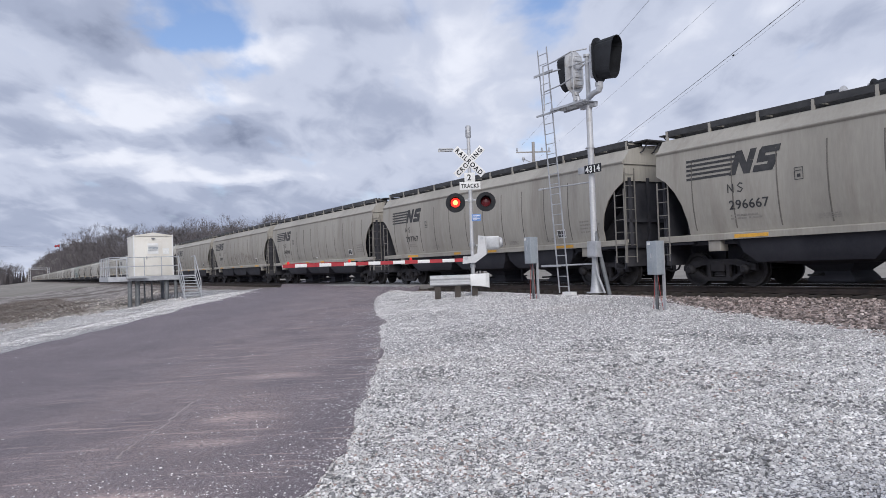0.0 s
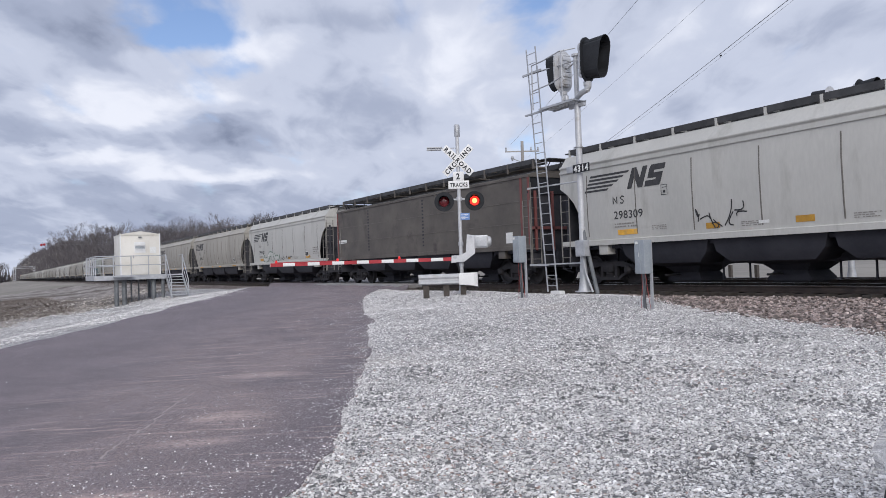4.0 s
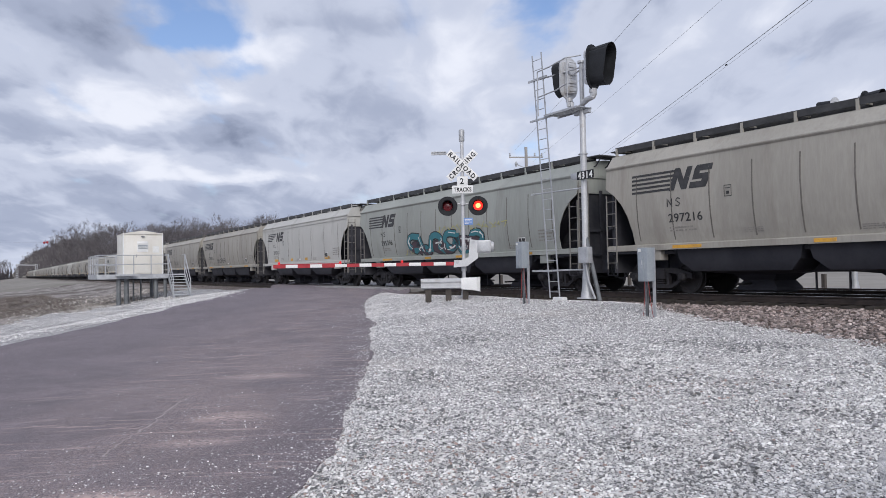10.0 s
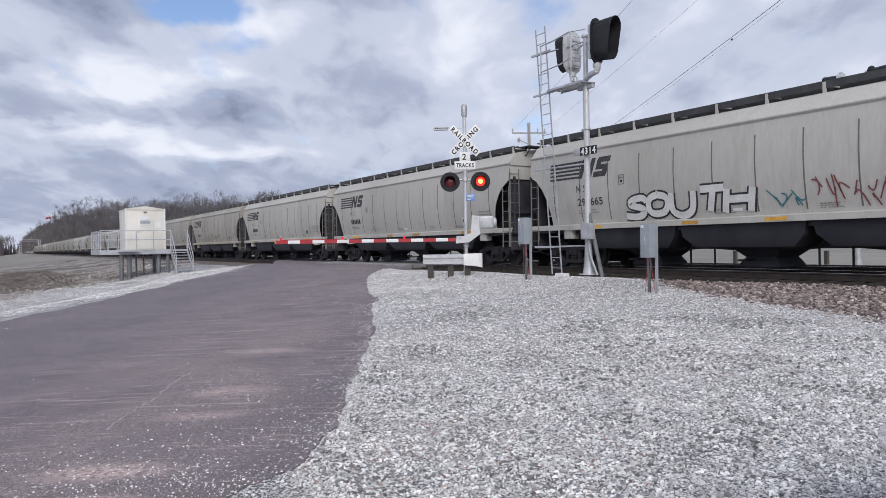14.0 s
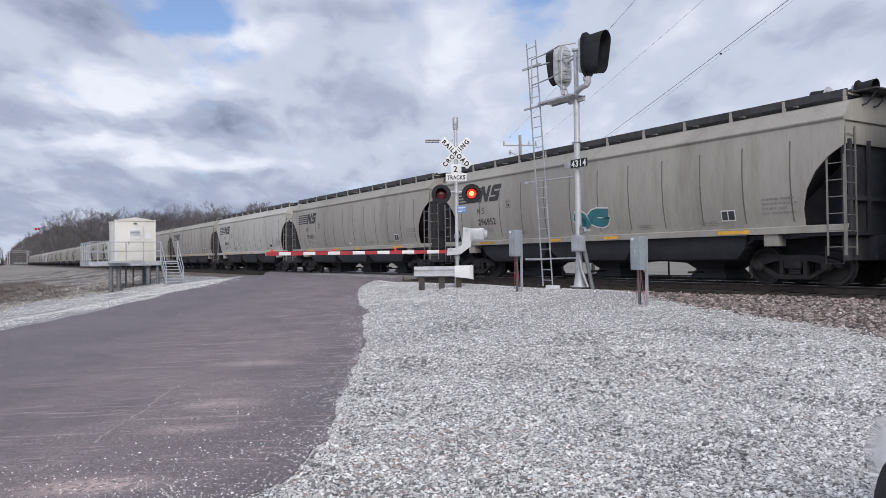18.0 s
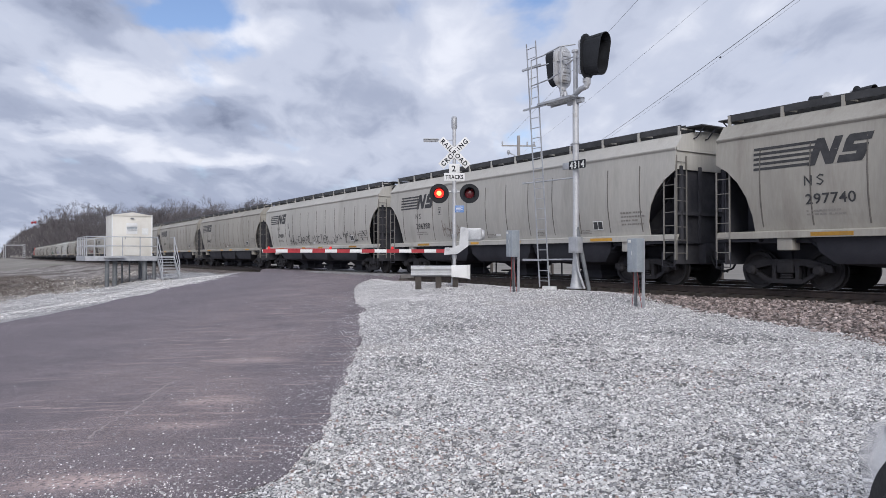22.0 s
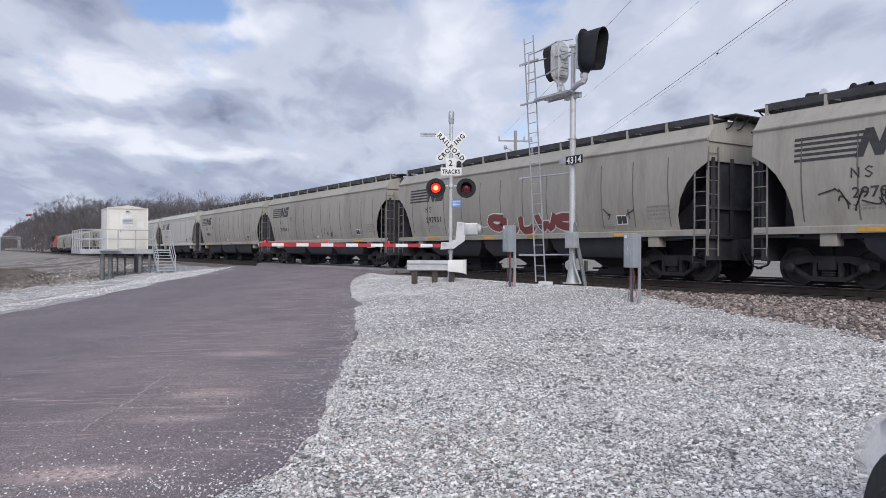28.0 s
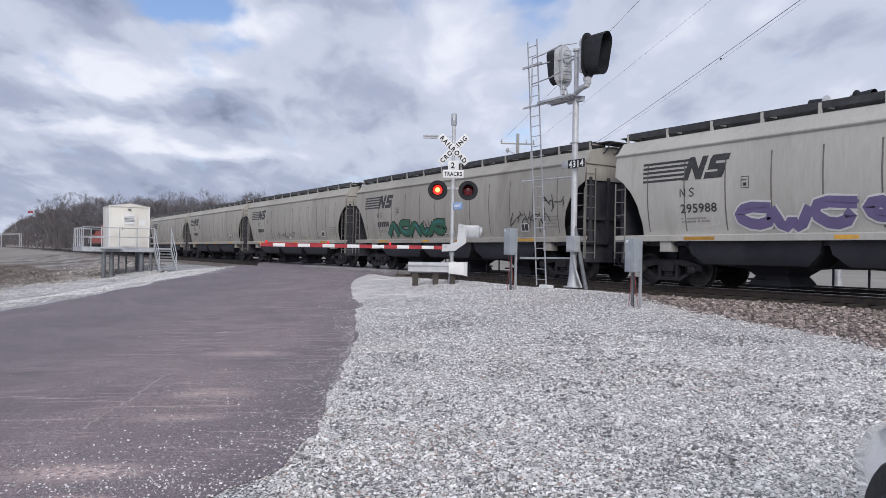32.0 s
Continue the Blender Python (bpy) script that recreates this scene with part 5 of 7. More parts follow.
def written(car, text, x0, x1, z0, z1, style, colour, under, kind, seed):
    """Sprayed capitals, each letter a part; fat letters have an outline below them."""
    rng = random.Random(seed)
    step = (x1 - x0) / len(text)
    for n, letter in enumerate(text):
        if letter == " ":
            continue
        w, lean, lo, hi = step * (0.86 if style == "fat" else 0.80), rng.uniform(-0.05, 0.16), z0 + rng.uniform(0, 0.08), z1 - rng.uniform(0, 0.14)
        lines = [[(x0 + n * step + int(p[0]) / 9 * w + int(p[1]) / 9 * lean, lo + int(p[1]) / 9 * (hi - lo)) for p in line.split()] for line in STROKES[letter].split(",")]
        lines = [rounded(q, 2 if letter in "BCOPRSU" or style == "script" else 1) for q in lines]
        for level, (half, paint) in enumerate([(0.155, c) for c in under] + [(0.100 if style == "fat" else 0.019, colour)]):
            b = Build()
            for j, q in enumerate(lines):
                strip(b, q, half, 0.001 * (j + 1))
            part("graffiti_letter", on_side(b, kind, 0.012 + 0.006 * level + 0.0012 * (n % 3)), TAG[paint], car, f"{paint} sprayed capital letter" if level or not under else f"{paint} sprayed outline of a letter")


GLYPHS = ("09 10 60 73", "00 39 59 90", "08 01 40 82 99", "90 69 28 44 83", "00 08 49 86 53 90", "98 29 05 51 93 75", "09 30 54 70 99")


def bubbles(car, x0, x1, z0, z1, colour, accents, kind, seed):
    """Interlocked swollen strokes over an outline, with highlights: sprayed lettering that is not legible."""
    rng = random.Random(seed)
    n = max(2, round((x1 - x0) / 1.0))
    step = (x1 - x0) / n
    outline, light = accents[:2]
    for k in range(n):
        cx, lo, hi = x0 + k * step, z0 + rng.uniform(0.10, 0.16), z1 - rng.uniform(0.12, 0.28)
        pts = [(int(p[0]) / 9 + rng.uniform(-0.06, 0.06), int(p[1]) / 9) for p in rng.choice(GLYPHS).split()]
        body = rounded([(cx + a * step + c * 0.08, lo + c * (hi - lo)) for a, c in pts], 1)
        rise = 0.012 + 0.0015 * (k % 4)
        for level, (half, paint) in enumerate(((0.185, outline), (0.135, colour))):
            b = Build()
            strip(b, body, half)
            part("graffiti_letter" if level else "graffiti_outline", on_side(b, kind, rise + 0.008 * level), TAG[paint], car, f"{paint} sprayed {'letter, not legible' if level else 'outline of a letter'}")
        for j in range(2):
            b, start = Build(), rng.randrange(0, len(body) - 3)
            strip(b, [(a + 0.07 * j - 0.03, c + 0.03) for a, c in body[start:start + 3]], 0.035 if j else 0.02)
            part("graffiti_highlight", on_side(b, kind, rise + 0.016 + 0.002 * j), TAG[light], car, f"{light} sprayed highlight")


# wagon: (start and end from its trailing end, height from and to, style, colour, then the words and the paint below, or the outline and stripe)
GRAFFITI = {
    3: [(6.2, 13.4, 1.55, 2.6, "thin", "brown")],
    4: [(10.2, 11.4, 1.6, 2.2, "thin", "white")], 5: [(5.2, 7.0, 1.55, 2.3, "thin", "black")],
    7: [(3.4, 6.8, 1.5, 2.15, "bubble", "pale", "green", "white"), (7.2, 9.2, 1.5, 1.8, "thin", "black")],
    13: [(5.2, 11.6, 1.46, 2.55, "bubble", "teal", "black", "white"), (5.6, 11.2, 1.5, 2.2, "bubble", "maroon", "black", "white"), (4.8, 5.6, 1.46, 2.0, "thin", "yellow"), (8.0, 12.8, 2.4, 2.7, "thin", "yellow")],
    15: [(5.4, 8.0, 1.75, 2.15, "script", "black", "BOSER"), (6.0, 6.3, 2.2, 2.5, "thin", "black")], 16: [(5.0, 7.2, 1.7, 2.3, "thin", "black")],
    17: [(4.6, 9.1, 1.56, 2.28, "fat", "white", "SOUTH", "black"), (9.4, 10.4, 1.6, 2.1, "thin", "teal"), (10.6, 14.6, 1.55, 2.35, "thin", "red")],
    20: [(6.0, 10.4, 1.6, 2.2, "thin", "brown")],
    21: [(9.6, 10.5, 1.55, 1.75, "script", "red", "NET")], 22: [(7.8, 9.6, 1.62, 2.4, "bubble", "teal", "white", "teal")],
    24: [(5.2, 9.6, 1.6, 2.9, "thin", "white")], 25: [(4.0, 6.0, 1.5, 2.2, "thin", "white")],
    27: [(4.4, 5.6, 1.6, 2.4, "thin", "brown")],
    28: [(4.3, 5.2, 1.5, 2.7, "thin", "black"), (4.5, 5.7, 1.46, 2.0, "thin", "black"), (6.1, 10.8, 1.60, 2.12, "script", "black", "CARPE NOCTEM"), (11.4, 15.4, 1.55, 2.2, "thin", "black")],
    29: [(7.4, 10.4, 1.6, 2.0, "thin", "brown")], 30: [(4.6, 6.6, 1.5, 2.2, "thin", "black")], 31: [(3, 8.0, 1.5, 2.2, "thin", "white"), (12.6, 15.0, 1.5, 1.9, "thin", "brown")],
    33: [(1.6, 4.2, 1.75, 2.3, "thin", "black"), (10.8, 11.8, 1.6, 2.2, "thin", "black")], 34: [(7.0, 11.8, 1.48, 2.25, "bubble", "red", "white", "red"), (6.2, 6.9, 1.6, 2.0, "thin", "white"), (13.2, 14.0, 1.6, 2.2, "thin", "black")],
    35: [(9.4, 10.6, 1.5, 2.1, "thin", "black")],
    38: [(4.2, 9.2, 1.44, 2.35, "bubble", "purple", "white", "purple")],
    39: [(3.6, 8.6, 1.5, 2.35, "bubble", "green", "black", "teal"), (3.8, 8.6, 1.5, 2.4, "thin", "black"), (13.0, 15.2, 1.6, 2.5, "thin", "black"), (15.0, 15.9, 2.3, 3.0, "thin", "black")],
    40: [(6.0, 9.0, 1.6, 2.0, "thin", "black")],
}


def build_train():
    s = 0.0
    for i, kind in enumerate(KINDS):
        if i:
            s += LENGTH[kind]
        corner = -14.98 - s
        car = copy_thing(masters[kind], Matrix.Translation((corner + HALF[kind], TRACK_Y, 0)))
        CARS.append((car, corner + HALF[kind]))
        dress(car, i, kind)
    for m in masters.values():
        for o in (*m.children_recursive, m):
            bpy.data.objects.remove(o)
    return -14.98 - s - 0.4


def build_loco(x_front):
    """The pushing locomotive at the train's tail, its origin at its middle."""
    n = 11.0
    loco = thing("locomotive", (x_front - n - 0.9, TRACK_Y, 0), "orange and black diesel locomotive pushing at the tail of the train", "locomotive", "wagons of the train")
    part("underframe", Build().box(-n, n, -1.5, 1.5, 1.15, 1.5, 0.03).box(-3.4, 3.4, -1.3, 1.3, 0.45, 1.15, 0.1), BLACK, loco)
    part("hood", Build().prism([(-0.95, 1.5), (-0.95, 3.9), (-0.7, 4.2), (0.7, 4.2), (0.95, 3.9), (0.95, 1.5)], -10.0, 6.0, "x"), ORANGE, loco)
    part("radiator", Build().box(-9.8, -6.2, -1.45, 1.45, 3.3, 4.5, 0.1), BLACK, loco)
    part("roof_band", Build().box(-10.05, 6.1, -0.98, 0.98, 3.75, 4.25, 0.05), BLACK, loco)
    cab = part("cab", Build().box(6.0, 8.6, -1.5, 1.5, 1.5, 4.5, 0.12), ORANGE, loco)
    for y in (-1.0, 0.15):
        part("windscreen", Build().box(8.58, 8.62, y, y + 0.85, 3.4, 4.05, 0.015), CARGLASS, cab)
    part("side_window", Build().box(6.6, 7.9, -1.52, -1.48, 3.3, 4.0, 0.015), CARGLASS, cab)
    part("nose", Build().prism([(8.6, 1.5), (8.6, 3.2), (10.0, 2.9), (10.3, 1.5)], -0.9, 0.9), ORANGE, loco)
    for k in (-1, 1):
        part("end_rail", Build().path([(k * n, -1.4, 1.5), (k * n, -1.4, 2.5), (k * n, 1.4, 2.5), (k * n, 1.4, 1.5)], 0.03, 6), WHITE, loco)
        part("pilot", Build().prism([(-1.4, 1.2), (-1.3, 0.2), (1.3, 0.2), (1.4, 1.2)], k * (n + 0.1), k * (n - 0.1), "x"), BLACK, loco)
        t = part("truck", Build().box(-2.2, 2.2, -1.3, 1.3, 0.5, 1.0, 0.06), TRUCK_IRON, loco, at=(k * 6.6, 0, 0))
        for j in (-1, 0, 1):
            part("wheelset", wheel_mesh, TYRE_STEEL, t, at=(j * 1.8, 0, 0.482))
    CARS.append((loco, x_front - n - 0.9))


tail = build_train()
build_loco(tail)


# ---- wayside signal ----
def stadium(w, h, n=10):
    """An upright oval outline with straight sides."""
    r = w / 2
    o = [(r * math.cos(a), h / 2 - r + r * math.sin(a)) for a in np.linspace(0, math.pi, n)]
    return o + [(r * math.cos(a), -h / 2 + r + r * math.sin(a)) for a in np.linspace(math.pi, 2 * math.pi, n)]


def signal_head(mast, at, turn, seen_back, deep=0.52):
    """A three-lamp head that faces along +x before its turn."""
    m = Matrix.Translation(at) @ pose(0, 0, 0, 0, 0, turn)
    board = part("backboard", Build().prism(stadium(0.66, 1.24), -0.015, 0.015, "x"), BLACK if not seen_back else SILVER, mast, "", m)
    hood = Build()
    o, rim = stadium(0.50, 1.04, 12), stadium(0.56, 1.12, 12)
    i, inner = [(a * 0.95, b * 0.97) for a, b in o], [(a * 0.95, b * 0.97) for a, b in rim]
    n = len(o)
    for k in range(n):
        k2 = (k + 1) % n
        if o[k][1] < -0.46 and o[k2][1] < -0.46:
            continue
        reach = lambda p: deep + 0.16 * p[1]
        v = [(0.01, *o[k]), (0.01, *o[k2]), (reach(rim[k2]), *rim[k2]), (reach(rim[k]), *rim[k]), (0.01, *i[k]), (0.01, *i[k2]), (reach(inner[k2]), *inner[k2]), (reach(inner[k]), *inner[k])]
        hood.add(v, [(0, 1, 2, 3), (7, 6, 5, 4), (2, 6, 7, 3), (0, 4, 5, 1), (1, 5, 6, 2), (0, 3, 7, 4)])
    part("hood", hood.mesh("hood", BLACK, 40, True), BLACK, board)
    for z in (0.32, 0.0, -0.32):
        part("lens", Build().lathe([(0, 0.11), (0.02, 0.10), (0.035, 0.05)], (0.016, 0, z), (1, 0, 0), 16), BLACK, board)
    back = Build().box(-0.17, -0.015, -0.17, 0.17, -0.46, 0.46, 0.03)
    for z in (0.34, 0.12, -0.12, -0.34):
        back.box(-0.20, -0.16, -0.14, 0.14, z - 0.07, z + 0.05, 0.012)
        back.cyl((-0.20, -0.12, z + 0.07), (-0.20, 0.12, z + 0.07), 0.012, 6)
    part("lamp_housing", back, SILVER, board)
    part("neck", Build().lathe([(0, 0.10), (0.10, 0.10), (0.10, 0.075), (0.24, 0.075)], (-0.02, 0, -0.58), (0, 0, -1), 14), SILVER, board)
    return board


def build_far_signal():
    s = thing("railway_signal", (-14.3, 25.5, -0.3), "silver mast signal with two black hooded heads beyond the tracks", "railway signal")
    part("pole", Build().cyl((0, 0, 0), (0, 0, 5.4), 0.085, 14).cyl((0, 0, 5.4), (0, 0, 6.9), 0.066, 14), SILVER, s)
    part("base", Build().lathe([(0, 0.30), (0.03, 0.30), (0.03, 0.20), (0.45, 0.12), (0.9, 0.10)], (0, 0, 0), (0, 0, 1), 14), GALV, s)
    part("head_arm", Build().path([(0, 0, 5.7), (0.5, 0, 5.74), (0.6, 0, 5.95)], 0.07, 10), SILVER, s)
    part("head_arm", Build().path([(0, 0, 5.7), (-0.4, 0, 5.74), (-0.5, 0, 5.95)], 0.07, 10), SILVER, s)
    part("head_strut", Build().box(-0.35, 0.35, -0.03, 0.03, 6.62, 6.66).box(-0.12, 0.12, -0.05, 0.05, 6.80, 6.90), GALV, s)
    part("platform", Build().box(-0.9, 0.9, 0.1, 0.6, 5.50, 5.56), GALV, s)
    signal_head(s, (0.60, 0, 6.49), 0, False)
    signal_head(s, (-0.48, 0, 6.49), 180, True)


def build_signal():
    px, py = -14.95, 13.5
    s = thing("railway_signal", (px, py, -0.05), "silver mast signal with two black hooded heads, platform and ladder", "railway signal")
    part("pole", Build().cyl((0, 0, 0), (0, 0, 5.2), 0.085, 16).cyl((0, 0, 5.2), (0, 0, 6.62), 0.066, 16).lathe([(0, 0.11), (0.06, 0.11)], (0, 0, 6.55), (0, 0, 1), 14), SILVER, s)
    part("base", Build().lathe([(0, 0.26), (0.03, 0.26), (0.03, 0.165), (0.30, 0.12), (0.75, 0.095)], (0, 0, 0), (0, 0, 1), 16), GALV, s)
    part("brace", Build().cyl((0.42, 0.1, -0.05), (0.02, 0.0, 1.75), 0.055, 10), DARKLEG, s)
    part("junction_box", Build().box(-0.02, 0.36, -0.26, -0.08, 0.98, 1.42, 0.015).box(0.02, 0.32, -0.27, -0.26, 1.02, 1.38), GALV, s)
    part("conduit", Build().path([(0.16, -0.15, 1.0), (0.16, -0.14, 0.86), (0.20, -0.1, 0.5), (0.34, 0, 0.0)], 0.03, 8), GALV, s)
    plate = part("number_plate", Build().box(-0.14, 0.52, -0.13, -0.115, 3.29, 3.52, 0.003), BLACK, s, "black plate with white digits 4314")
    b = lettering("4314", 0.25, 0.001, 1.2, 0.008)
    lo, hi = ends(b)
    b.v = [(-0.10 + (x - lo) * 0.58 / (hi - lo), -0.1325 + y, 3.315 + z) for x, y, z in b.v]
    part("number", b, WHITE_DECAL, plate)
    part("plate_bracket", Build().box(-0.42, -0.14, -0.12, -0.06, 3.32, 3.50, 0.01).cyl((0, 0, 3.42), (-0.3, -0.09, 3.42), 0.02, 8), GALV, s)
    part("clamp", Build().lathe([(0, 0.12), (0.025, 0.12)], (0, 0, 4.0), (0, 0, 1), 14).box(-0.2, 0.06, -0.02, 0.02, 4.0, 4.03), GALV, s)
    # ladder with its brackets
    foot, top = Vector((-1.20, -0.30, 0.0)), Vector((-1.80, -0.30, 7.18))
    lad = Build()
    wide = Vector((0.42, 0, 0))
    for o in (Vector(), wide):
        a, q = foot + o, top + o
        lad.add([a + Vector((-.022, -.008, 0)), a + Vector((.022, -.008, 0)), a + Vector((.022, .008, 0)), a + Vector((-.022, .008, 0)), q + Vector((-.022, -.008, 0)), q + Vector((.022, -.008, 0)), q + Vector((.022, .008, 0)), q + Vector((-.022, .008, 0))], [(0, 1, 5, 4), (1, 2, 6, 5), (2, 3, 7, 6), (3, 0, 4, 7), (0, 3, 2, 1), (4, 5, 6, 7)])
    ladder_p = part("ladder", lad, GALV, s)
    rung = Build().cyl((0, 0, 0), wide, 0.011, 6).mesh("rung", GALV)
    for k in range(24):
        part("rung", rung, GALV, ladder_p, at=foot.lerp(top, (k + 0.6) / 24.2))
    for z, x1 in ((0.78, -1.95), (3.05, -1.95), (6.42, -1.98)):
        part("ladder_bracket", Build().cyl((0, 0, z + 0.02), (x1 + 0.1, -0.30, z), 0.022, 8).box(x1, x1 + 0.85 if z != 3.05 else x1 + 0.1, -0.34, -0.30, z - 0.03, z + 0.03), GALV, s)
    deck = part("platform", Build().box(-1.2, 0.2, -0.40, -0.37, 5.23, 5.29).box(-1.2, 0.2, 0.12, 0.15, 5.23, 5.29), GALV, s, "galvanised slatted maintenance platform")
    slat = Build().box(-1.18, 0.18, -0.035, 0.035, 5.265, 5.285).mesh("slat", GALV)
    for k in range(5):
        part("slat", slat, GALV, deck, at=(0, -0.32 + k * 0.10, 0))
    part("platform_bracket", Build().box(-1.9, -0.9, -0.36, -0.32, 5.19, 5.24), GALV, deck)
    part("platform_clamp", Build().box(-0.3, 0.3, -0.05, 0.05, 5.12, 5.22), GALV, deck)
    guard = Build().path([(-1.45, -0.40, 5.3), (-1.45, -0.40, 6.6), (-0.9, -0.40, 6.62), (-0.25, -0.36, 6.72), (0, 0, 6.78)], 0.02, 8)
    guard.path([(-1.45, -0.40, 5.85), (-0.6, -0.42, 5.88), (-0.15, -0.40, 5.98)], 0.02, 8).path([(-0.15, -0.40, 5.3), (-0.15, -0.40, 6.7)], 0.018, 8)
    part("guard_rail", guard, GALV, s)
    part("head_arm", Build().path([(0.0, 0, 5.40), (0.34, -0.12, 5.45), (0.58, -0.14, 5.47), (0.64, -0.14, 5.55), (0.64, -0.14, 5.68)], 0.075, 12), SILVER, s)
    part("head_arm", Build().path([(0, 0, 5.36), (-0.5, 0.1, 5.36), (-0.55, 0.1, 5.56)], 0.06, 12), SILVER, s)
    part("head_strut", Build().cyl((0, 0, 6.40), (0.4, -0.14, 6.30), 0.025, 8), SILVER, s)
    part("head_strut", Build().cyl((0, 0, 6.40), (-0.5, 0.1, 6.33), 0.025, 8), SILVER, s)
    signal_head(s, (0.60, -0.14, 6.27), 16, False)
    signal_head(s, (-0.67, 0.1, 6.29), 180, True, 0.36)
    part("foot_block", Build().box(-0.95, -0.55, -0.42, -0.22, -0.05, 0.035, 0.015), WHITE, s)


def build_cabinet(x, y, w, h, legs, tilt=0):
    z = ground_z(x, y)
    c = thing("relay_cabinet", (x, y, z), "small grey metal wayside cabinet on two posts in the gravel", "relay cabinet", "wayside cabinets")
    part("body", Build().box(-w / 2, w / 2, -0.12, 0.12, legs, legs + h, 0.012), BOXGREY, c)
    part("door", Build().box(-w / 2 + 0.02, w / 2 - 0.10, -0.135, -0.122, legs + 0.02, legs + h - 0.10, 0.006), BOXGREY, c)
    part("top_label", Build().box(-w / 2 + 0.04, -0.02, -0.139, -0.134, legs + h - 0.09, legs + h - 0.03), WHITE_DECAL, c)
    part("handle", Build().cyl((w / 2 - 0.13, -0.15, legs + h * 0.5), (w / 2 - 0.13, -0.15, legs + h * 0.5 + 0.1), 0.01, 8), GALV, c)
    for k in (-1, 1):
        part("post", Build().box(k * (w / 2 - 0.03) - 0.025, k * (w / 2 - 0.03) + 0.025, -0.02 + 0.11, 0.03 + 0.11, -0.1, legs + h * (1.0 if k > 0 else 0.6)), DARKLEG if k < 0 else GALV, c)
    for k in (-0.06, 0.0, 0.05):
        part("cable", Build().path([(k, 0, legs), (k * 1.3, 0.02, legs * 0.6), (k * 2.6, 0.04, 0.0)], 0.006, 6), CABLE_RED if k else RUBBER, c)


# ---- crossing signal with gate ----
U = Vector((0.54, 0.842, 0)).normalized()
NORMAL = Vector((U.y, -U.x, 0))
MAST = Vector((-19.15, 12.2, -0.08))
TURN = math.degrees(math.atan2(U.y, U.x))
ROOM = Matrix.Translation(MAST) @ pose(0, 0, 0, 0, 0, TURN)
FLASH = []


def build_crossing():
    """Built with x along the signs, -y towards the road user."""
    s = thing("crossing_signal", ROOM, "white crossing mast with crossbuck, flashing red lamps and lowered gate", "crossing signal")
    part("mast", Build().cyl((0, 0, 0), (0, 0, 4.95), 0.058, 14).lathe([(0, 0.20), (0.04, 0.2), (0.05, 0.1), (0.4, 0.075)], (0, 0, 0), (0, 0, 1), 14), SILVER, s)
    part("bell", Build().lathe([(0, 0.075), (0.05, 0.09), (0.36, 0.09), (0.40, 0.06)], (0, 0, 4.95), (0, 0, 1), 16).box(-0.03, 0.03, -0.10, -0.08, 5.1, 5.25), GALV, s)
    for k, (word, tilt) in enumerate((("CROSSING", 45), ("RAILROAD", -45))):
        m = pose(0, -0.075 - 0.012 * k, 4.19) @ pose(0, 0, 0, 0, -tilt, 0)
        blade = part("crossbuck_blade", Build().box(-0.61, 0.61, -0.004, 0.004, -0.115, 0.115, 0.002), WHITE, s, "white board with black letters " + word, m)
        b = lettering(word, 0.205, 0.0006, 1.3, 0.006)
        lo, hi = ends(b)
        b.v = [(-0.55 + (x - lo) * 1.10 / (hi - lo), -0.006 + y, -0.072 + z) for x, y, z in b.v]
        part("word", b, BLACK, blade)
    # plates that tell the number of tracks
    p = part("tracks_plate", Build().box(-0.33, 0.33, -0.062, -0.056, 3.30, 3.55, 0.002).box(-0.17, 0.17, -0.062, -0.056, 3.55, 3.84, 0.002), WHITE, s, "white plate reading 2 TRACKS")
    b = lettering("TRACKS", 0.18, 0.0006, 1.1, 0.005)
    lo, hi = ends(b)
    b.v = [(-0.28 + (x - lo) * 0.56 / (hi - lo), -0.0635 + y, 3.36 + z) for x, y, z in b.v]
    part("word", b, BLACK, p)
    b = lettering("2", 0.26, 0.0006, 1.0, 0.006)
    lo, hi = ends(b)
    b.v = [(-0.08 + (x - lo), -0.0635 + y, 3.60 + z) for x, y, z in b.v]
    part("digit", b, BLACK, p)
    part("lamp_arm", Build().cyl((-0.5, 0.05, 2.97), (0.5, 0.05, 2.97), 0.03, 10).lathe([(0, 0.09), (0.12, 0.09)], (0, 0, 2.92), (0, 0, 1), 12), SILVER, s)
    for x in (-0.48, 0.48):
        disc = part("lamp_backing", Build().lathe([(0, 0.305), (0.012, 0.31), (0.03, 0.305)], (x, -0.05, 2.90), (0, -1, 0), 32), BLACK, s, "black round lamp backing with hood")
        hood = Build()
        for k in range(20):
            a0, a1 = math.radians(-35 + 250 * k / 20), math.radians(-35 + 250 * (k + 1) / 20)
            ln = lambda a: 0.10 + 0.22 * max(0, math.sin(a))
            q = [(math.cos(a0), math.sin(a0), ln(a0)), (math.cos(a1), math.sin(a1), ln(a1))]
            v = [(x + r * c, y, 2.90 + r * sn) for r in (0.17, 0.178) for c, sn, l in q for y in (-0.08, -0.08 - l)]
            hood.add(v, [(0, 1, 3, 2), (4, 6, 7, 5), (1, 5, 7, 3), (0, 2, 6, 4), (0, 4, 5, 1), (2, 3, 7, 6)])
        part("hood", hood.mesh("hood", BLACK, 40, True), BLACK, disc)
        part("lamp_housing", Build().lathe([(0, 0.19), (0.12, 0.16), (0.2, 0.08)], (x, -0.05, 2.90), (0, 1, 0), 18), BLACK, disc)
        part("lens", Build().lathe([(0, 0.16), (0.02, 0.155), (0.045, 0.09), (0.052, 0.03)], (x, -0.08, 2.90), (0, -1, 0), 24), LENS_RED, disc, "dark red lens")
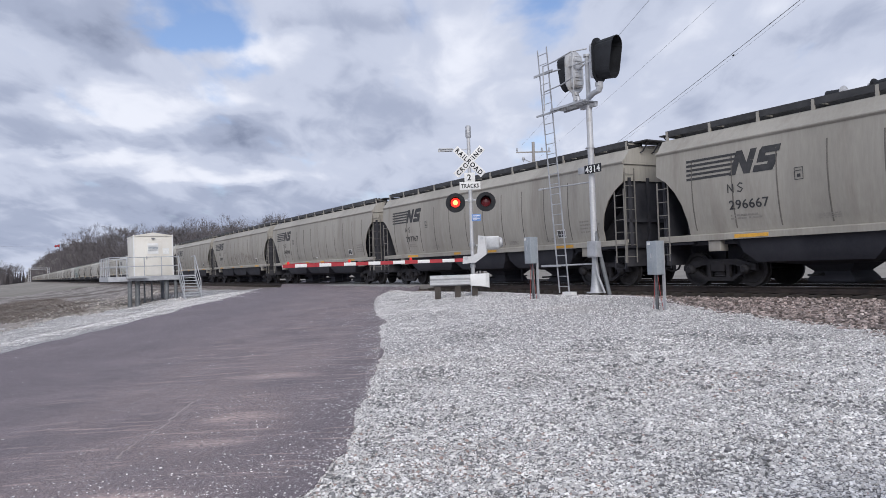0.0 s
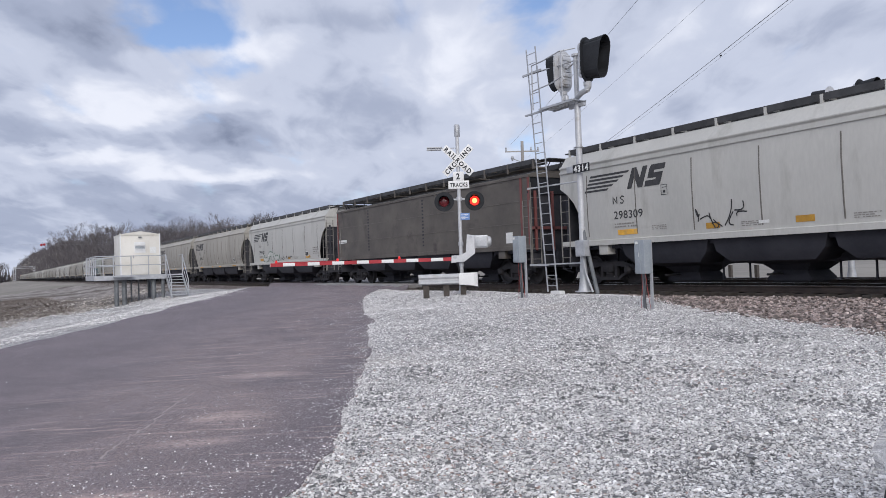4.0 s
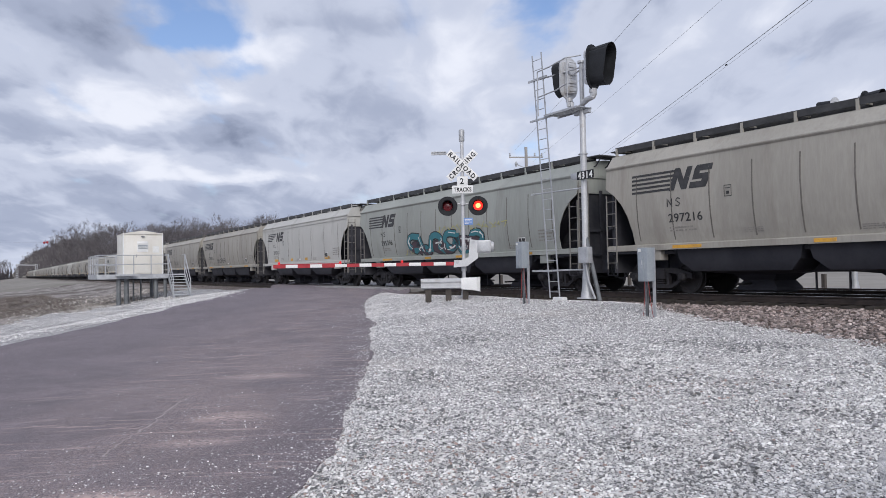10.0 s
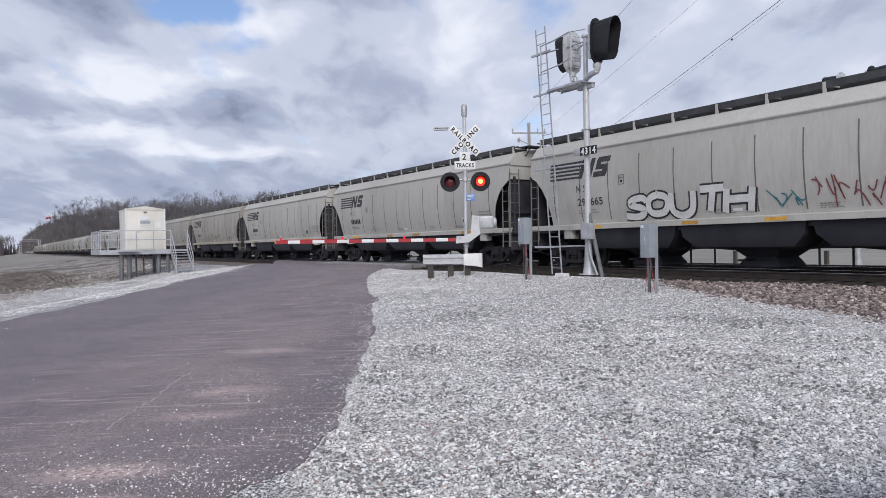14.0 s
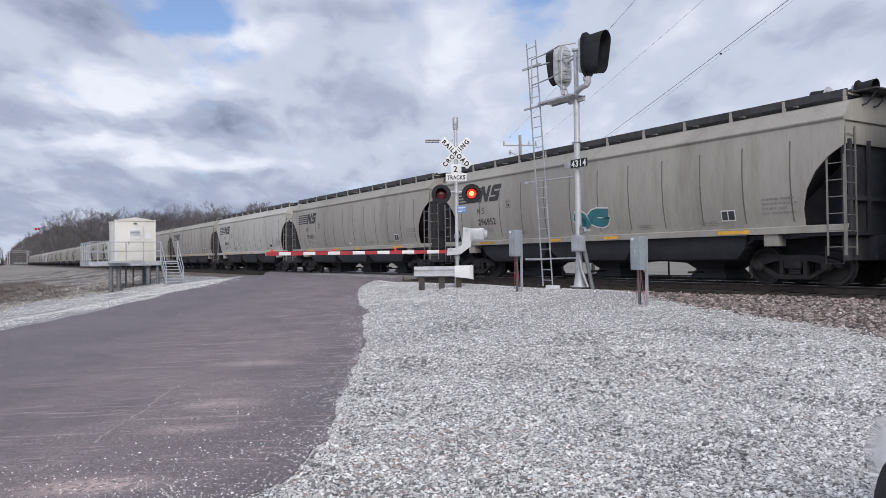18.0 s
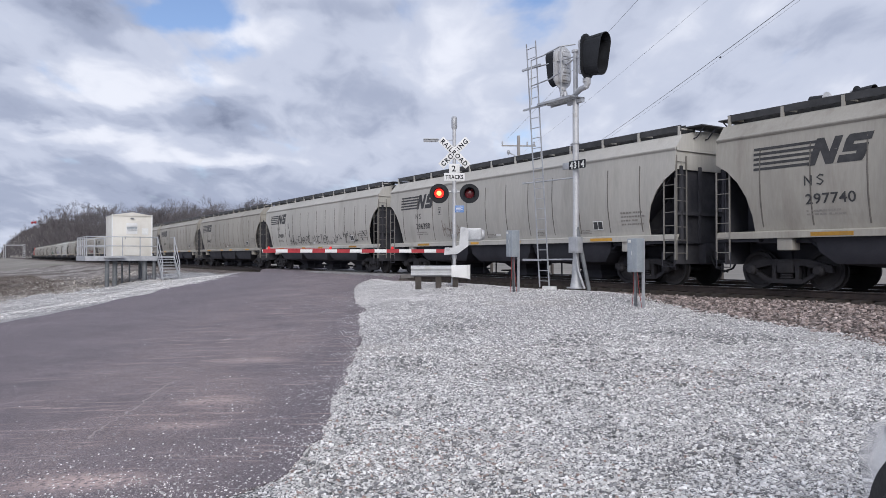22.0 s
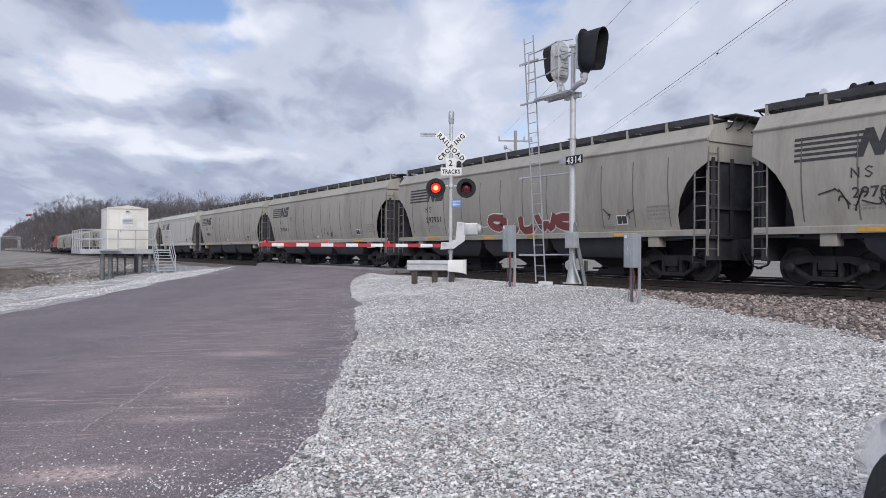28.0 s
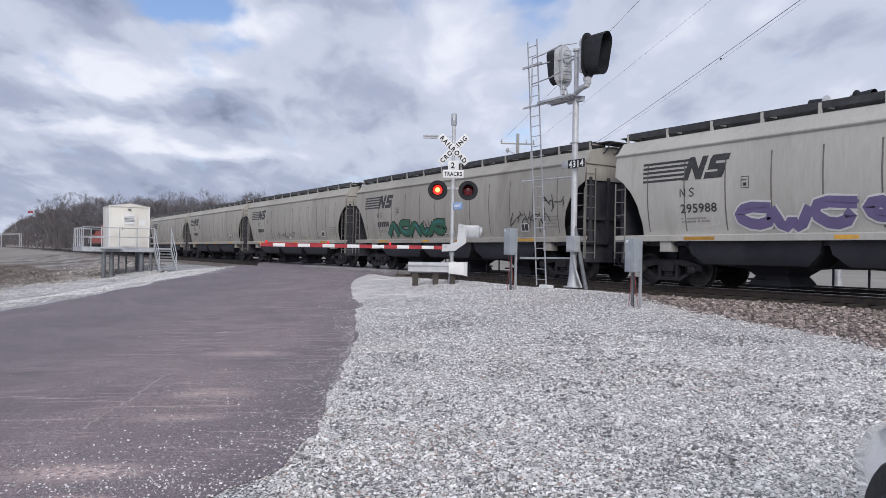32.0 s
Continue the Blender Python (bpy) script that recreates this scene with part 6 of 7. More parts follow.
    lit = part("lit_lamp", Build().lathe([(0, 0.150), (0.012, 0.14), (0.03, 0.08), (0.035, 0.02)], (0, -0.115, 0), (0, -1, 0), 24), LIT_RED, s, "glowing red flashing light", (-0.48, 0, 2.90))
    part("light_core", Build().lathe([(0, 0.078), (0.004, 0.068), (0.006, 0.02)], (0, -0.146, 0), (0, -1, 0), 20), LIT_CORE, lit)
    FLASH.append(lit)
    sign = part("blue_plate", Build().box(0.02, 0.31, -0.075, -0.068, 2.30, 2.52, 0.002), BLUE, s, "small blue notice with illegible white lines")
    wb = Build()
    for k in range(4):
        wb.box(0.05, 0.05 + (0.22, 0.17, 0.22, 0.12)[k], -0.078, -0.0745, 2.46 - k * 0.042, 2.475 - k * 0.042)
    part("notice_lines", wb, WHITE_DECAL, sign)
    # side bar with a flat end
    part("side_arm", Build().box(-0.98, -0.06, 0.06, 0.09, 4.60, 4.625).box(-0.98, -0.50, 0.03, 0.12, 4.63, 4.66).box(-0.98, -0.52, 0.02, 0.14, 4.56, 4.59), GALV, s)
    # gate mechanism and arm bracket
    part("mechanism_box", Build().box(0.42, 0.86, -0.24, 0.16, 1.40, 1.80, 0.05).lathe([(0, 0.17), (0.08, 0.15), (0.11, 0.10)], (0.86, -0.04, 1.60), (1, 0, 0), 18), SILVER, s)
    part("mechanism_lid", Build().box(0.46, 0.83, -0.262, -0.242, 1.44, 1.76, 0.01).box(0.56, 0.59, -0.27, -0.262, 1.52, 1.68).box(0.70, 0.73, -0.27, -0.262, 1.52, 1.68), GALV, s)
    part("arm_support", Build().prism([(-0.32, 0.96), (0.10, 0.99), (0.22, 1.08), (0.44, 1.24), (0.46, 1.80), (0.20, 1.84), (0.15, 1.28), (-0.06, 1.19), (-0.30, 1.19)], -0.20, -0.10), SILVER, s)
    part("support_bolt", Build().lathe([(0, 0.05), (0.03, 0.05)], (0.3, -0.2, 1.75), (0, -1, 0), 12).lathe([(0, 0.06), (0.03, 0.06)], (-0.2, -0.2, 1.14), (0, -1, 0), 12), GALV, s)
    # counterpart clamp low on the mast
    for z in (1.5, 0.84):
        part("mast_clamp", Build().lathe([(0, 0.085), (0.12, 0.085)], (0, 0, z), (0, 0, 1), 12), GALV, s)
    arm = part("gate_arm", Build().box(-6.05, -0.25, -0.175, -0.135, 1.03, 1.135, 0.008), WHITE, s, "lowered red and white striped gate arm")
    for k in range(8):
        x = -6.03 + k * 0.78
        part("red_stripe", Build().box(x, x + 0.40, -0.179, -0.131, 1.027, 1.138), RED, arm)
    for x in (-5.85, -3.9, -1.95):
        part("arm_lamp", Build().lathe([(0, 0.035), (0.02, 0.04), (0.07, 0.038), (0.09, 0.015)], (x, -0.155, 1.135), (0, 0, 1), 12), SMALL_RED, arm, "small red arm lamp")
    part("lamp_cable", Build().path([(-5.85, -0.155, 1.15), (-3.9, -0.155, 1.15)], 0.012, 6), RED, arm)
    part("arm_cable", Build().path([(-0.2, -0.1, 1.05), (-0.1, -0.05, 0.8), (-0.05, 0.02, 0.5)], 0.015, 6), RUBBER, s)


def build_guard():
    """A short steel traffic barrier on timber posts before the mast."""
    g = thing("guard_barrier", Matrix.Translation(MAST + NORMAL * 0.75 + U * -0.45) @ pose(0, 0, 0.10, 0, 0, TURN), "short galvanised guard rail with white flared end on timber posts", "guard rail")
    o = [(-0.02, 0.0), (-0.10, 0.04), (-0.10, 0.10), (-0.03, 0.15), (-0.03, 0.18), (-0.10, 0.23), (-0.10, 0.29), (-0.02, 0.33)]
    wave = o + [(a + 0.012, b) for a, b in reversed(o)]
    b = Build().prism([(y, z + 0.20) for y, z in wave], -0.88, 0.46, "x")
    part("beam", b, SILVER, g)
    # the beam's end: a curled sheet that bulges out over the last post
    end = Build()
    ring = [(0.36, -0.10), (0.50, -0.13), (0.68, -0.18), (0.82, -0.19), (0.92, -0.12), (0.94, 0.02)]
    for k, (x, y) in enumerate(ring):
        u = k / 5
        lo, hi = 0.19 - 0.10 * u ** 1.5, 0.54 + 0.02 * u
        end.v += [(x, y, lo), (x, y - 0.03 * (1 - u), (2 * lo + hi) / 3), (x, y - 0.03 * (1 - u), (lo + 2 * hi) / 3), (x, y, hi)]
    for k in range(5):
        end.f += [(4 * k + q, 4 * k + 4 + q, 4 * k + 5 + q, 4 * k + 1 + q) for q in range(3)]
    m = len(end.v)
    end.v += [(x - 0.004, y + 0.012, z) for x, y, z in end.v[:m]]
    end.f += [tuple(q + m for q in reversed(f)) for f in end.f[:]]
    rim = [4 * k for k in range(6)] + [21, 22, 23] + [4 * k + 3 for k in range(4, -1, -1)] + [2, 1]
    end.f += [(a, c, c + m, a + m) for a, c in zip(rim, rim[1:] + rim[:1])]
    part("flared_end", end, WHITE, g)
    for x in (-0.66, -0.04, 0.48):
        part("post", Build().box(x - 0.09, x + 0.09, 0.0, 0.2, -0.35, 0.42, 0.012), WOOD, g)


def build_hut():
    """Signal hut on a raised steel platform, its door side towards the crossing."""
    x1, x0, y0, y1, zf = -44.0, -46.6, 5.56, 7.64, 0.86
    h = thing("signal_hut", (0, 0, 0), "cream-white metal equipment hut with door and shallow gable roof", "equipment hut")
    part("wall", Build().box(x0, x1, y0, y1, zf, zf + 2.28, 0.02), HUTWHITE, h)
    part("roof", Build().prism([(y0 - 0.03, zf + 2.26), (y0 - 0.03, zf + 2.30), ((y0 + y1) / 2, zf + 2.47), (y1 + 0.03, zf + 2.30), (y1 + 0.03, zf + 2.26)], x0 - 0.05, x1 + 0.05, "x"), HUTWHITE, h)
    for y in (y0, y1):
        part("corner_trim", Build().box(x1 - 0.06, x1 + 0.02, y - 0.03, y + 0.03, zf, zf + 2.34), WHITE, h)
    door = part("door", Build().box(x1, x1 + 0.04, 6.15, 7.0, zf + 0.05, zf + 2.0, 0.01), HUTWHITE, h)
    v = part("louvre", Build().box(x1 + 0.04, x1 + 0.06, 6.28, 6.86, zf + 1.25, zf + 1.85), WHITE, door)
    for k in range(7):
        part("slat", Build().box(x1 + 0.06, x1 + 0.085, 6.31, 6.83, zf + 1.30 + k * 0.075, zf + 1.335 + k * 0.075), BOXGREY if k in (2, 3, 4) else WHITE, v)
    part("door_handle", Build().box(x1 + 0.04, x1 + 0.09, 6.20, 6.24, zf + 0.95, zf + 1.12), GALV, door)
    part("notice", Build().box(x1, x1 + 0.015, 6.98 + 0.12, 7.45, zf + 1.22, zf + 1.58), WHITE_DECAL, h)
    part("lamp", Build().box(x1, x1 + 0.12, 6.5, 6.66, zf + 2.1, zf + 2.16, 0.01), DARKLEG, h)

    p = thing("hut_platform", (0, 0, 0), "galvanised steel platform with railings and stairs carrying the hut", "platform")
    a0, a1, b0, b1 = -47.6, -43.0, 4.15, 7.75
    part("deck", Build().box(a0, a1, b0, b1, zf - 0.12, zf - 0.004), GALV, p)
    part("edge_beam", Build().box(a1, a1 + 0.06, b0, b1, zf - 0.26, zf), GALV, p)
    part("edge_beam", Build().box(a0, a1, b0 - 0.06, b0, zf - 0.26, zf), GALV, p)
    part("toe_plate", Build().box(a1 + 0.06, a1 + 0.5, 5.0, 6.0, zf - 0.1, zf - 0.02), GALV, p)
    for x, y, r in ((-43.2, 5.20, 0.115), (-43.4, 5.62, 0.13), (-43.3, 7.15, 0.12), (-43.2, 7.62, 0.09), (-46.8, 7.5, 0.11)):
        part("leg", Build().cyl((x, y, ground_z(x, y) - 0.3), (x, y, zf - 0.12), r, 14), DARKLEG, p)
    for x, y in ((-44.2, 6.1), (-44.6, 6.55)):
        part("conduit", Build().cyl((x, y, ground_z(x, y) - 0.2), (x, y, zf - 0.12), 0.045, 10), DARKLEG, p)
    for run, n, first in ((((a1, b0), (a1, b1)), 4, True), (((a0, b0), (a1, b0)), 5, True), (((a0, b0), (a0, b1)), 4, False)):
        (ax, ay), (bx, by) = run
        for k in range(0 if first else 1, n + 1):
            x, y = ax + (bx - ax) * k / n, ay + (by - ay) * k / n
            if n == 5 and k == 5:
                continue
            part("post", Build().box(x - 0.025, x + 0.025, y - 0.025, y + 0.025, zf, zf + 1.05), GALV, p)
        for z in (0.55, 1.05):
            part("rail", Build().cyl((ax, ay, zf + z), (bx, by, zf + z), 0.024, 8), GALV, p)
    # stairs down towards the crossing
    sy0, sy1, n = 7.80, 8.70, 7
    zb = ground_z(-41.9, 8.2)
    part("landing", Build().box(-44.2, -43.2, 7.75, sy1, zf - 0.1, zf - 0.01), GALV, p)
    for k in range(n):
        x, z = -43.1 + k * 0.2, zf - (zf - zb) * (k + 1) / (n + 1)
        part("tread", Build().box(x, x + 0.26, sy0, sy1, z - 0.04, z), GALV, p)
    for y in (sy0, sy1):
        part("stringer", Build().prism([(-43.2, zf), (-43.2, zf - 0.28), (-41.75, zb - 0.02), (-41.5, zb - 0.02)], y - 0.025, y + 0.025), GALV, p)
        part("hand_rail", Build().path([(-44.1, y, zf + 1.05), (-43.2, y, zf + 1.08), (-41.75, y, zb + 0.95), (-41.7, y, zb)], 0.026, 8).path([(-43.2, y, zf + 0.5), (-41.73, y, zb + 0.45)], 0.02, 8), GALV, p)
        part("post", Build().box(-43.23, -43.17, y - 0.025, y + 0.025, zf, zf + 1.06), GALV, p)


build_signal()
build_far_signal()
build_cabinet(-11.15, 11.8, 0.28, 0.74, 0.78)
build_cabinet(-15.6, 11.8, 0.27, 0.72, 0.98)
build_crossing()
build_guard()
build_hut()


# ---- distance ----
def bare_tree(rng, h):
    """A leafless tree as tapered limbs; returns vertices and triangles."""
    v, f = [], []

    def limb(p, w, length, r, depth):
        q = p + w * length
        a = w.orthogonal().normalized()
        b = w.cross(a)
        n = len(v)
        for c, rr in ((p, r), (q, r * 0.55)):
            for k in range(3):
                t = 2.094 * k
                v.append(tuple(c + (a * math.cos(t) + b * math.sin(t)) * rr))
        for k in range(3):
            f.append((n + k, n + (k + 1) % 3, n + 3 + (k + 1) % 3, n + 3 + k))
        if depth == 0:
            return
        for _ in range(4 if depth > 1 else 3):
            s = rng.uniform(0.45, 1.0)
            turn = Vector((rng.uniform(-1, 1), rng.uniform(-1, 1), rng.uniform(0.1, 0.8)))
            limb(p + w * length * s, (w * 0.8 + turn * 0.75).normalized(), length * rng.uniform(0.5, 0.75), max(r * 0.48, 0.0016), depth - 1)

    limb(Vector((0, 0, -0.03)), Vector((rng.uniform(-.06, .06), rng.uniform(-.06, .06), 1)).normalized(), h * 0.40, h * 0.0095, 4)
    return v, f


def woods(name, label, spots, lo, hi, seed, material=BARK):
    rng = random.Random(seed)
    kinds = [bare_tree(rng, 1.0) for _ in range(6)]
    V, F, n = [], [], 0
    for x, y, z in spots:
        v, f = rng.choice(kinds)
        h, a = rng.uniform(lo, hi), rng.uniform(0, 6.28)
        c, s = math.cos(a) * h * 1.1, math.sin(a) * h * 1.1
        arr = np.array(v)
        V.append(np.stack([x + arr[:, 0] * c - arr[:, 1] * s, y + arr[:, 0] * s + arr[:, 1] * c, z + arr[:, 2] * h], 1))
        F += [tuple(i + n for i in q) for q in f]
        n += len(v)
    me = bpy.data.meshes.new(name)
    me.from_pydata(np.concatenate(V).tolist(), [], F)
    me.materials.append(material)
    return tagged(new(name, me), label, "woods", kind="stuff")


def brush(name, label, spots, lo, hi, seed):
    """Dense undergrowth: upright tapering sprays of twigs."""
    rng = random.Random(seed)
    b_v, b_f = [], []
    for x, y, z in spots:
        h = rng.uniform(lo, hi)
        for _ in range(7):
            w = rng.uniform(0.12, 0.45)
            ox, oy = rng.uniform(-3.5, 3.5), rng.uniform(-3.5, 3.5)
            t = rng.uniform(-2.6, 2.6)
            n = len(b_v)
            b_v += [(x + ox - w, y + oy - w, z - 1), (x + ox + w, y + oy + w, z - 1), (x + ox + t, y + oy + rng.uniform(-2.6, 2.6), z + h * rng.uniform(0.45, 1.0))]
            b_f += [(n, n + 1, n + 2)]
    me = bpy.data.meshes.new(name)
    me.from_pydata(b_v, [], b_f)
    me.materials.append(BRUSH)
    return tagged(new(name, me), label, "undergrowth", kind="stuff")


def scrub(count, seed):
    """Low dry stems in the hollow beside the hut."""
    rng = random.Random(seed)
    v, f = [], []
    while len(f) < count * 9:
        x, y = rng.uniform(-92, -44), rng.uniform(-5, 4.2)
        u = ((x + 62) / 26) ** 2 + ((y - 0.2) / 3.6) ** 2 + noise.noise((x * 0.3, y * 0.3, 2.0)) * 0.5
        if u > 1.0 or off_left(x, y) < 10:
            continue
        z = ground_z(x, y) - 0.05
        for _ in range(9):
            ox, oy, w, n = rng.gauss(0, 0.22), rng.gauss(0, 0.22), rng.uniform(0.012, 0.035), len(v)
            v += [(x + ox - w, y + oy - w, z), (x + ox + w, y + oy + w, z), (x + ox * 2.4 + rng.uniform(-0.4, 0.4), y + oy * 2.4 + rng.uniform(-0.2, 0.2), z + rng.uniform(0.06, 0.24))]
            f.append((n, n + 1, n + 2))
    me = bpy.data.meshes.new("dry_scrub")
    me.from_pydata(v, [], f)
    me.materials.append(SCRUB)
    tagged(new("dry_scrub", me), "brown dry scrub in the hollow beside the hut", "scrub", kind="stuff")


def wood_spots(count, seed, a0, a1):
    """Places on the wooded bluff beyond the track; angles from -x towards +y."""
    rng = random.Random(seed)
    out = []
    for _ in range(count):
        a = rng.uniform(a0, a1)
        f = rng.random() ** 0.8
        d = bluff_near(a) * (1 + 0.28 * f)
        out.append((-math.cos(radians(a)) * d, math.sin(radians(a)) * d, bluff_rise(a) * f - 0.9))
    return out


def build_woods():
    woods("woods", "leafless brown winter trees on a low bluff", wood_spots(620, 2, 0.9, 27), 13.5, 20.5, 3)
    brush("undergrowth", "dense brown undergrowth below the bare trees", wood_spots(9000, 4, 0.9, 28), 3, 7.5, 5)
    rng = random.Random(9)
    left = [(-rng.uniform(640, 760), -rng.uniform(-6, 160), -1.2) for _ in range(110)]
    woods("woods", "far hazy tree line across the field", left, 16, 23, 8)
    brush("undergrowth", "far hazy undergrowth across the field", left * 5, 8, 17, 10)


def build_lines():
    pole = thing("utility_pole", (-58.9, 45.7, -0.9), "grey wooden utility pole with crossarm beyond the train", "utility pole")
    part("post", Build().cyl((0, 0, 0), (0, 0, 14.1), 0.19, 12, 0.15), POLEWOOD, pole)
    d = Vector((0.45, 0.89, 0)).normalized()
    part("crossarm", Build().box(-1.75, 1.75, -0.07, 0.07, 13.0, 13.12).moved(pose(0, 0, 0, 0, 0, 62)), POLEWOOD, pole)
    for k in (-1.68, 1.62, 0.9):
        part("insulator", Build().lathe([(0, 0.05), (0.12, 0.1), (0.2, 0.06), (0.3, 0.09), (0.36, 0.04)], d * k + Vector((0, 0, 13.15)), (0, 0, 1), 10), GALV, pole)
    part("bracket", Build().path([(0, 0, 11.9), tuple(d * -1.0 + Vector((0, 0, 12.35)))], 0.05, 8).lathe([(0, 0.05), (0.3, 0.16), (0.5, 0.1)], d * -1.05 + Vector((0, 0, 12.1)), (0, 0, 1), 10), GALV, pole)
    lines = thing("overhead_wires", (0, 0, 0), "thin dark utility wires crossing the sky beside the road", "wires")
    for (ax, ay), (bx, by), z, r in (((-51.7, 51.3), (-20.2, 31.7), 12.7, 0.017), ((-51.7, 51.9), (-20.2, 32.1), 12.75, 0.006), ((-28.4, 28.2), (-23.9, 25.7), 13.0, 0.009), ((-32.5, 33.6), (-21.6, 27.5), 12.5, 0.006)):
        w = Vector((bx - ax, by - ay, 0)).normalized()
        p = Vector((ax, ay, z))
        pts = [p + w * s + Vector((0, 0, 0.0016 * (s - 20) ** 2 * 0.12)) for s in range(-40, 75, 5)]
        part("wire", Build().path(pts, r, 5), WIRE, lines)
    for s in (37.4, 61.0):
        w = Vector((31.5, -19.6, 0)).normalized()
        part("spacer", Build().lathe([(0, 0.02), (0.06, 0.045), (0.2, 0.045), (0.26, 0.02)], Vector((-51.7, 51.5, 12.70)) + w * s * 0.75, w, 8), BLACK, lines)
    marker = thing("wire_markers", (0, 0, 0), "red marker balls on a wire above the far trees", "marker balls")
    part("wire", Build().path([(-150, -90.0, 7.6), (-150, 60.0, 6.6)], 0.008, 5), WIRE, marker)
    for k in (0, 1):
        part("ball", Build().lathe([(0, 0.05), (0.07, 0.17), (0.22, 0.24), (0.37, 0.17), (0.44, 0.05)], (-150, 6.25 + k * 0.46, 6.93 + k * 0.05), (0, 1, 0), 10), RED, marker)
    part("post", Build().cyl((-150, 60.0, -1.2), (-150, 60.0, 7.0), 0.2, 8), WOOD, marker)
    gantry = thing("signal_gantry", (-700, 0, -0.5), "grey steel signal gantry far along the track", "signal gantry")
    for y in (11.5, 25.5):
        part("leg", Build().box(-0.5, 0.5, y - 0.9, y - 0.5, 0, 11.8).box(-0.5, 0.5, y + 0.5, y + 0.9, 0, 11.8), GALV, gantry)
        for z in np.arange(0.8, 11.5, 1.5):
            part("lattice_bar", Build().box(-0.4, 0.4, y - 0.5, y + 0.5, z, z + 0.35), GALV, gantry)
    for z in (10.4, 11.5):
        part("beam", Build().box(-0.4, 0.4, 12.4, 24.6, z, z + 0.35), GALV, gantry)
    for x, y in ((-34, 32.0), (-31, 31.5), (-25, 33), (-22, 31), (-19, 31.4), (-40, 34), (-46, 33), (-15, 32), (-12.6, 32), (-53, 35)):
        fp = thing("fence_post", (x, y, ground_z(x, y) - 0.1), "grey weathered post beyond the tracks", "fence post", "posts beyond the tracks")
        part("post", Build().box(-0.08, 0.08, -0.08, 0.08, 0, 1.25), WOOD, fp)


build_woods()
scrub(1500, 21)
build_lines()


# ---- parked car ----
def build_car():
    """A parked white car; x is forwards, origin on the ground at its middle."""
    m = Matrix.Translation((CAR_AT[0], CAR_AT[1], -0.62)) @ pose(0, 0, 0, 0, 0, CAR_TURN)
    c = thing("parked_car", m, "white parked passenger car on the gravel beside the road", "car")
    stations = [(-2.3, 0.72, 0.45, 0.85), (-2.2, 0.84, 0.32, 0.98), (-1.6, 0.90, 0.28, 1.02), (-0.4, 0.92, 0.26, 1.00), (0.6, 0.92, 0.26, 0.98), (1.2, 0.915, 0.28, 0.95), (1.7, 0.895, 0.30, 0.90), (2.05, 0.85, 0.32, 0.82), (2.25, 0.72, 0.36, 0.72), (2.33, 0.50, 0.42, 0.62)]
    b = Build()
    n = 14
    for x, w, lo, hi in stations:
        t = 0.16 * smooth(0.9, 2.1, x)
        ring = [(-w * 0.86, lo), (-w * 0.97, lo + (hi - lo) * 0.25), (-w, lo + (hi - lo) * 0.55), (-w * (0.985 - 0.3 * t), lo + (hi - lo) * 0.80), (-w * (0.92 - 0.8 * t), hi - 0.03), (-w * (0.80 - t), hi + 0.01), (-w * 0.3, hi + 0.05)]
        ring += [(-y, z) for y, z in reversed(ring)]
        b.v += [(x, y, z) for y, z in ring]
    for i in range(len(stations) - 1):
        b.f += [(i * n + k, (i + 1) * n + k, (i + 1) * n + (k + 1) % n, i * n + (k + 1) % n) for k in range(n)]
    b.f += [tuple(range(n)), tuple((len(stations) - 1) * n + k for k in range(n - 1, -1, -1))]
    body = new("body", b.mesh("body", CARPAINT, 50))
    body.parent = c
    # wheel arches: black discs proud of the body stand for the shaded wells
    for x in (-1.42, 1.34):
        for k in (-1, 1):
            well = Build().lathe([(0, 0.415), (0.098, 0.415), (0.108, 0.402)], (x, k * 0.82, 0.345), (0, k, 0), 30)
            part("wheel_arch", well, RUBBER, body)
            wheel = part("wheel", Build().lathe([(0, 0.30), (0.02, 0.325), (0.17, 0.325), (0.20, 0.30), (0.20, 0.23), (0.17, 0.22)], (x, k * 0.755, 0.325), (0, k, 0), 30), RUBBER, c)
            part("rim", Build().lathe([(0, 0.22), (0.05, 0.21), (0.03, 0.1), (0.06, 0.05)], (x, k * 0.90, 0.325), (0, k, 0), 20), GALV, wheel)
    cab = Build()
    secs = [(-2.0, 0.78, 1.0, 0.76, 1.05), (-1.3, 0.86, 1.0, 0.62, 1.44), (-0.3, 0.87, 0.99, 0.62, 1.48), (0.3, 0.87, 0.98, 0.62, 1.40), (1.15, 0.84, 0.96, 0.78, 1.0)]
    for x, w0, z0, w1, z1 in secs:
        cab.v += [(x, -w0, z0), (x, -w1, z1), (x, w1, z1), (x, w0, z0)]
    for i in range(len(secs) - 1):
        cab.f += [(i * 4 + k, (i + 1) * 4 + k, (i + 1) * 4 + (k + 1) % 4, i * 4 + (k + 1) % 4) for k in range(4)]
    cab.f += [(0, 1, 2, 3), (19, 18, 17, 16)]
    part("glasshouse", cab, CARGLASS, c, "dark tinted windows")
    part("roof_panel", Build().box(-1.25, 0.2, -0.60, 0.60, 1.44, 1.49, 0.02), CARPAINT, c)
    for k in (-1, 1):
        part("mirror", Build().box(0.55, 0.75, k * 0.93 - 0.1, k * 0.93 + 0.1, 0.98, 1.12, 0.03), BLACK, c)
        part("headlight", Build().box(1.95, 2.17, k * 0.60 - 0.12, k * 0.60 + 0.12, 0.60, 0.70, 0.03), CARGLASS, c)
        part("tail_light", Build().box(-2.27, -2.1, k * 0.66 - 0.14, k * 0.66 + 0.14, 0.75, 0.9, 0.03), LENS_RED, c)
    part("bumper", Build().box(2.2, 2.36, -0.55, 0.55, 0.3, 0.46, 0.04), BLACK, c)


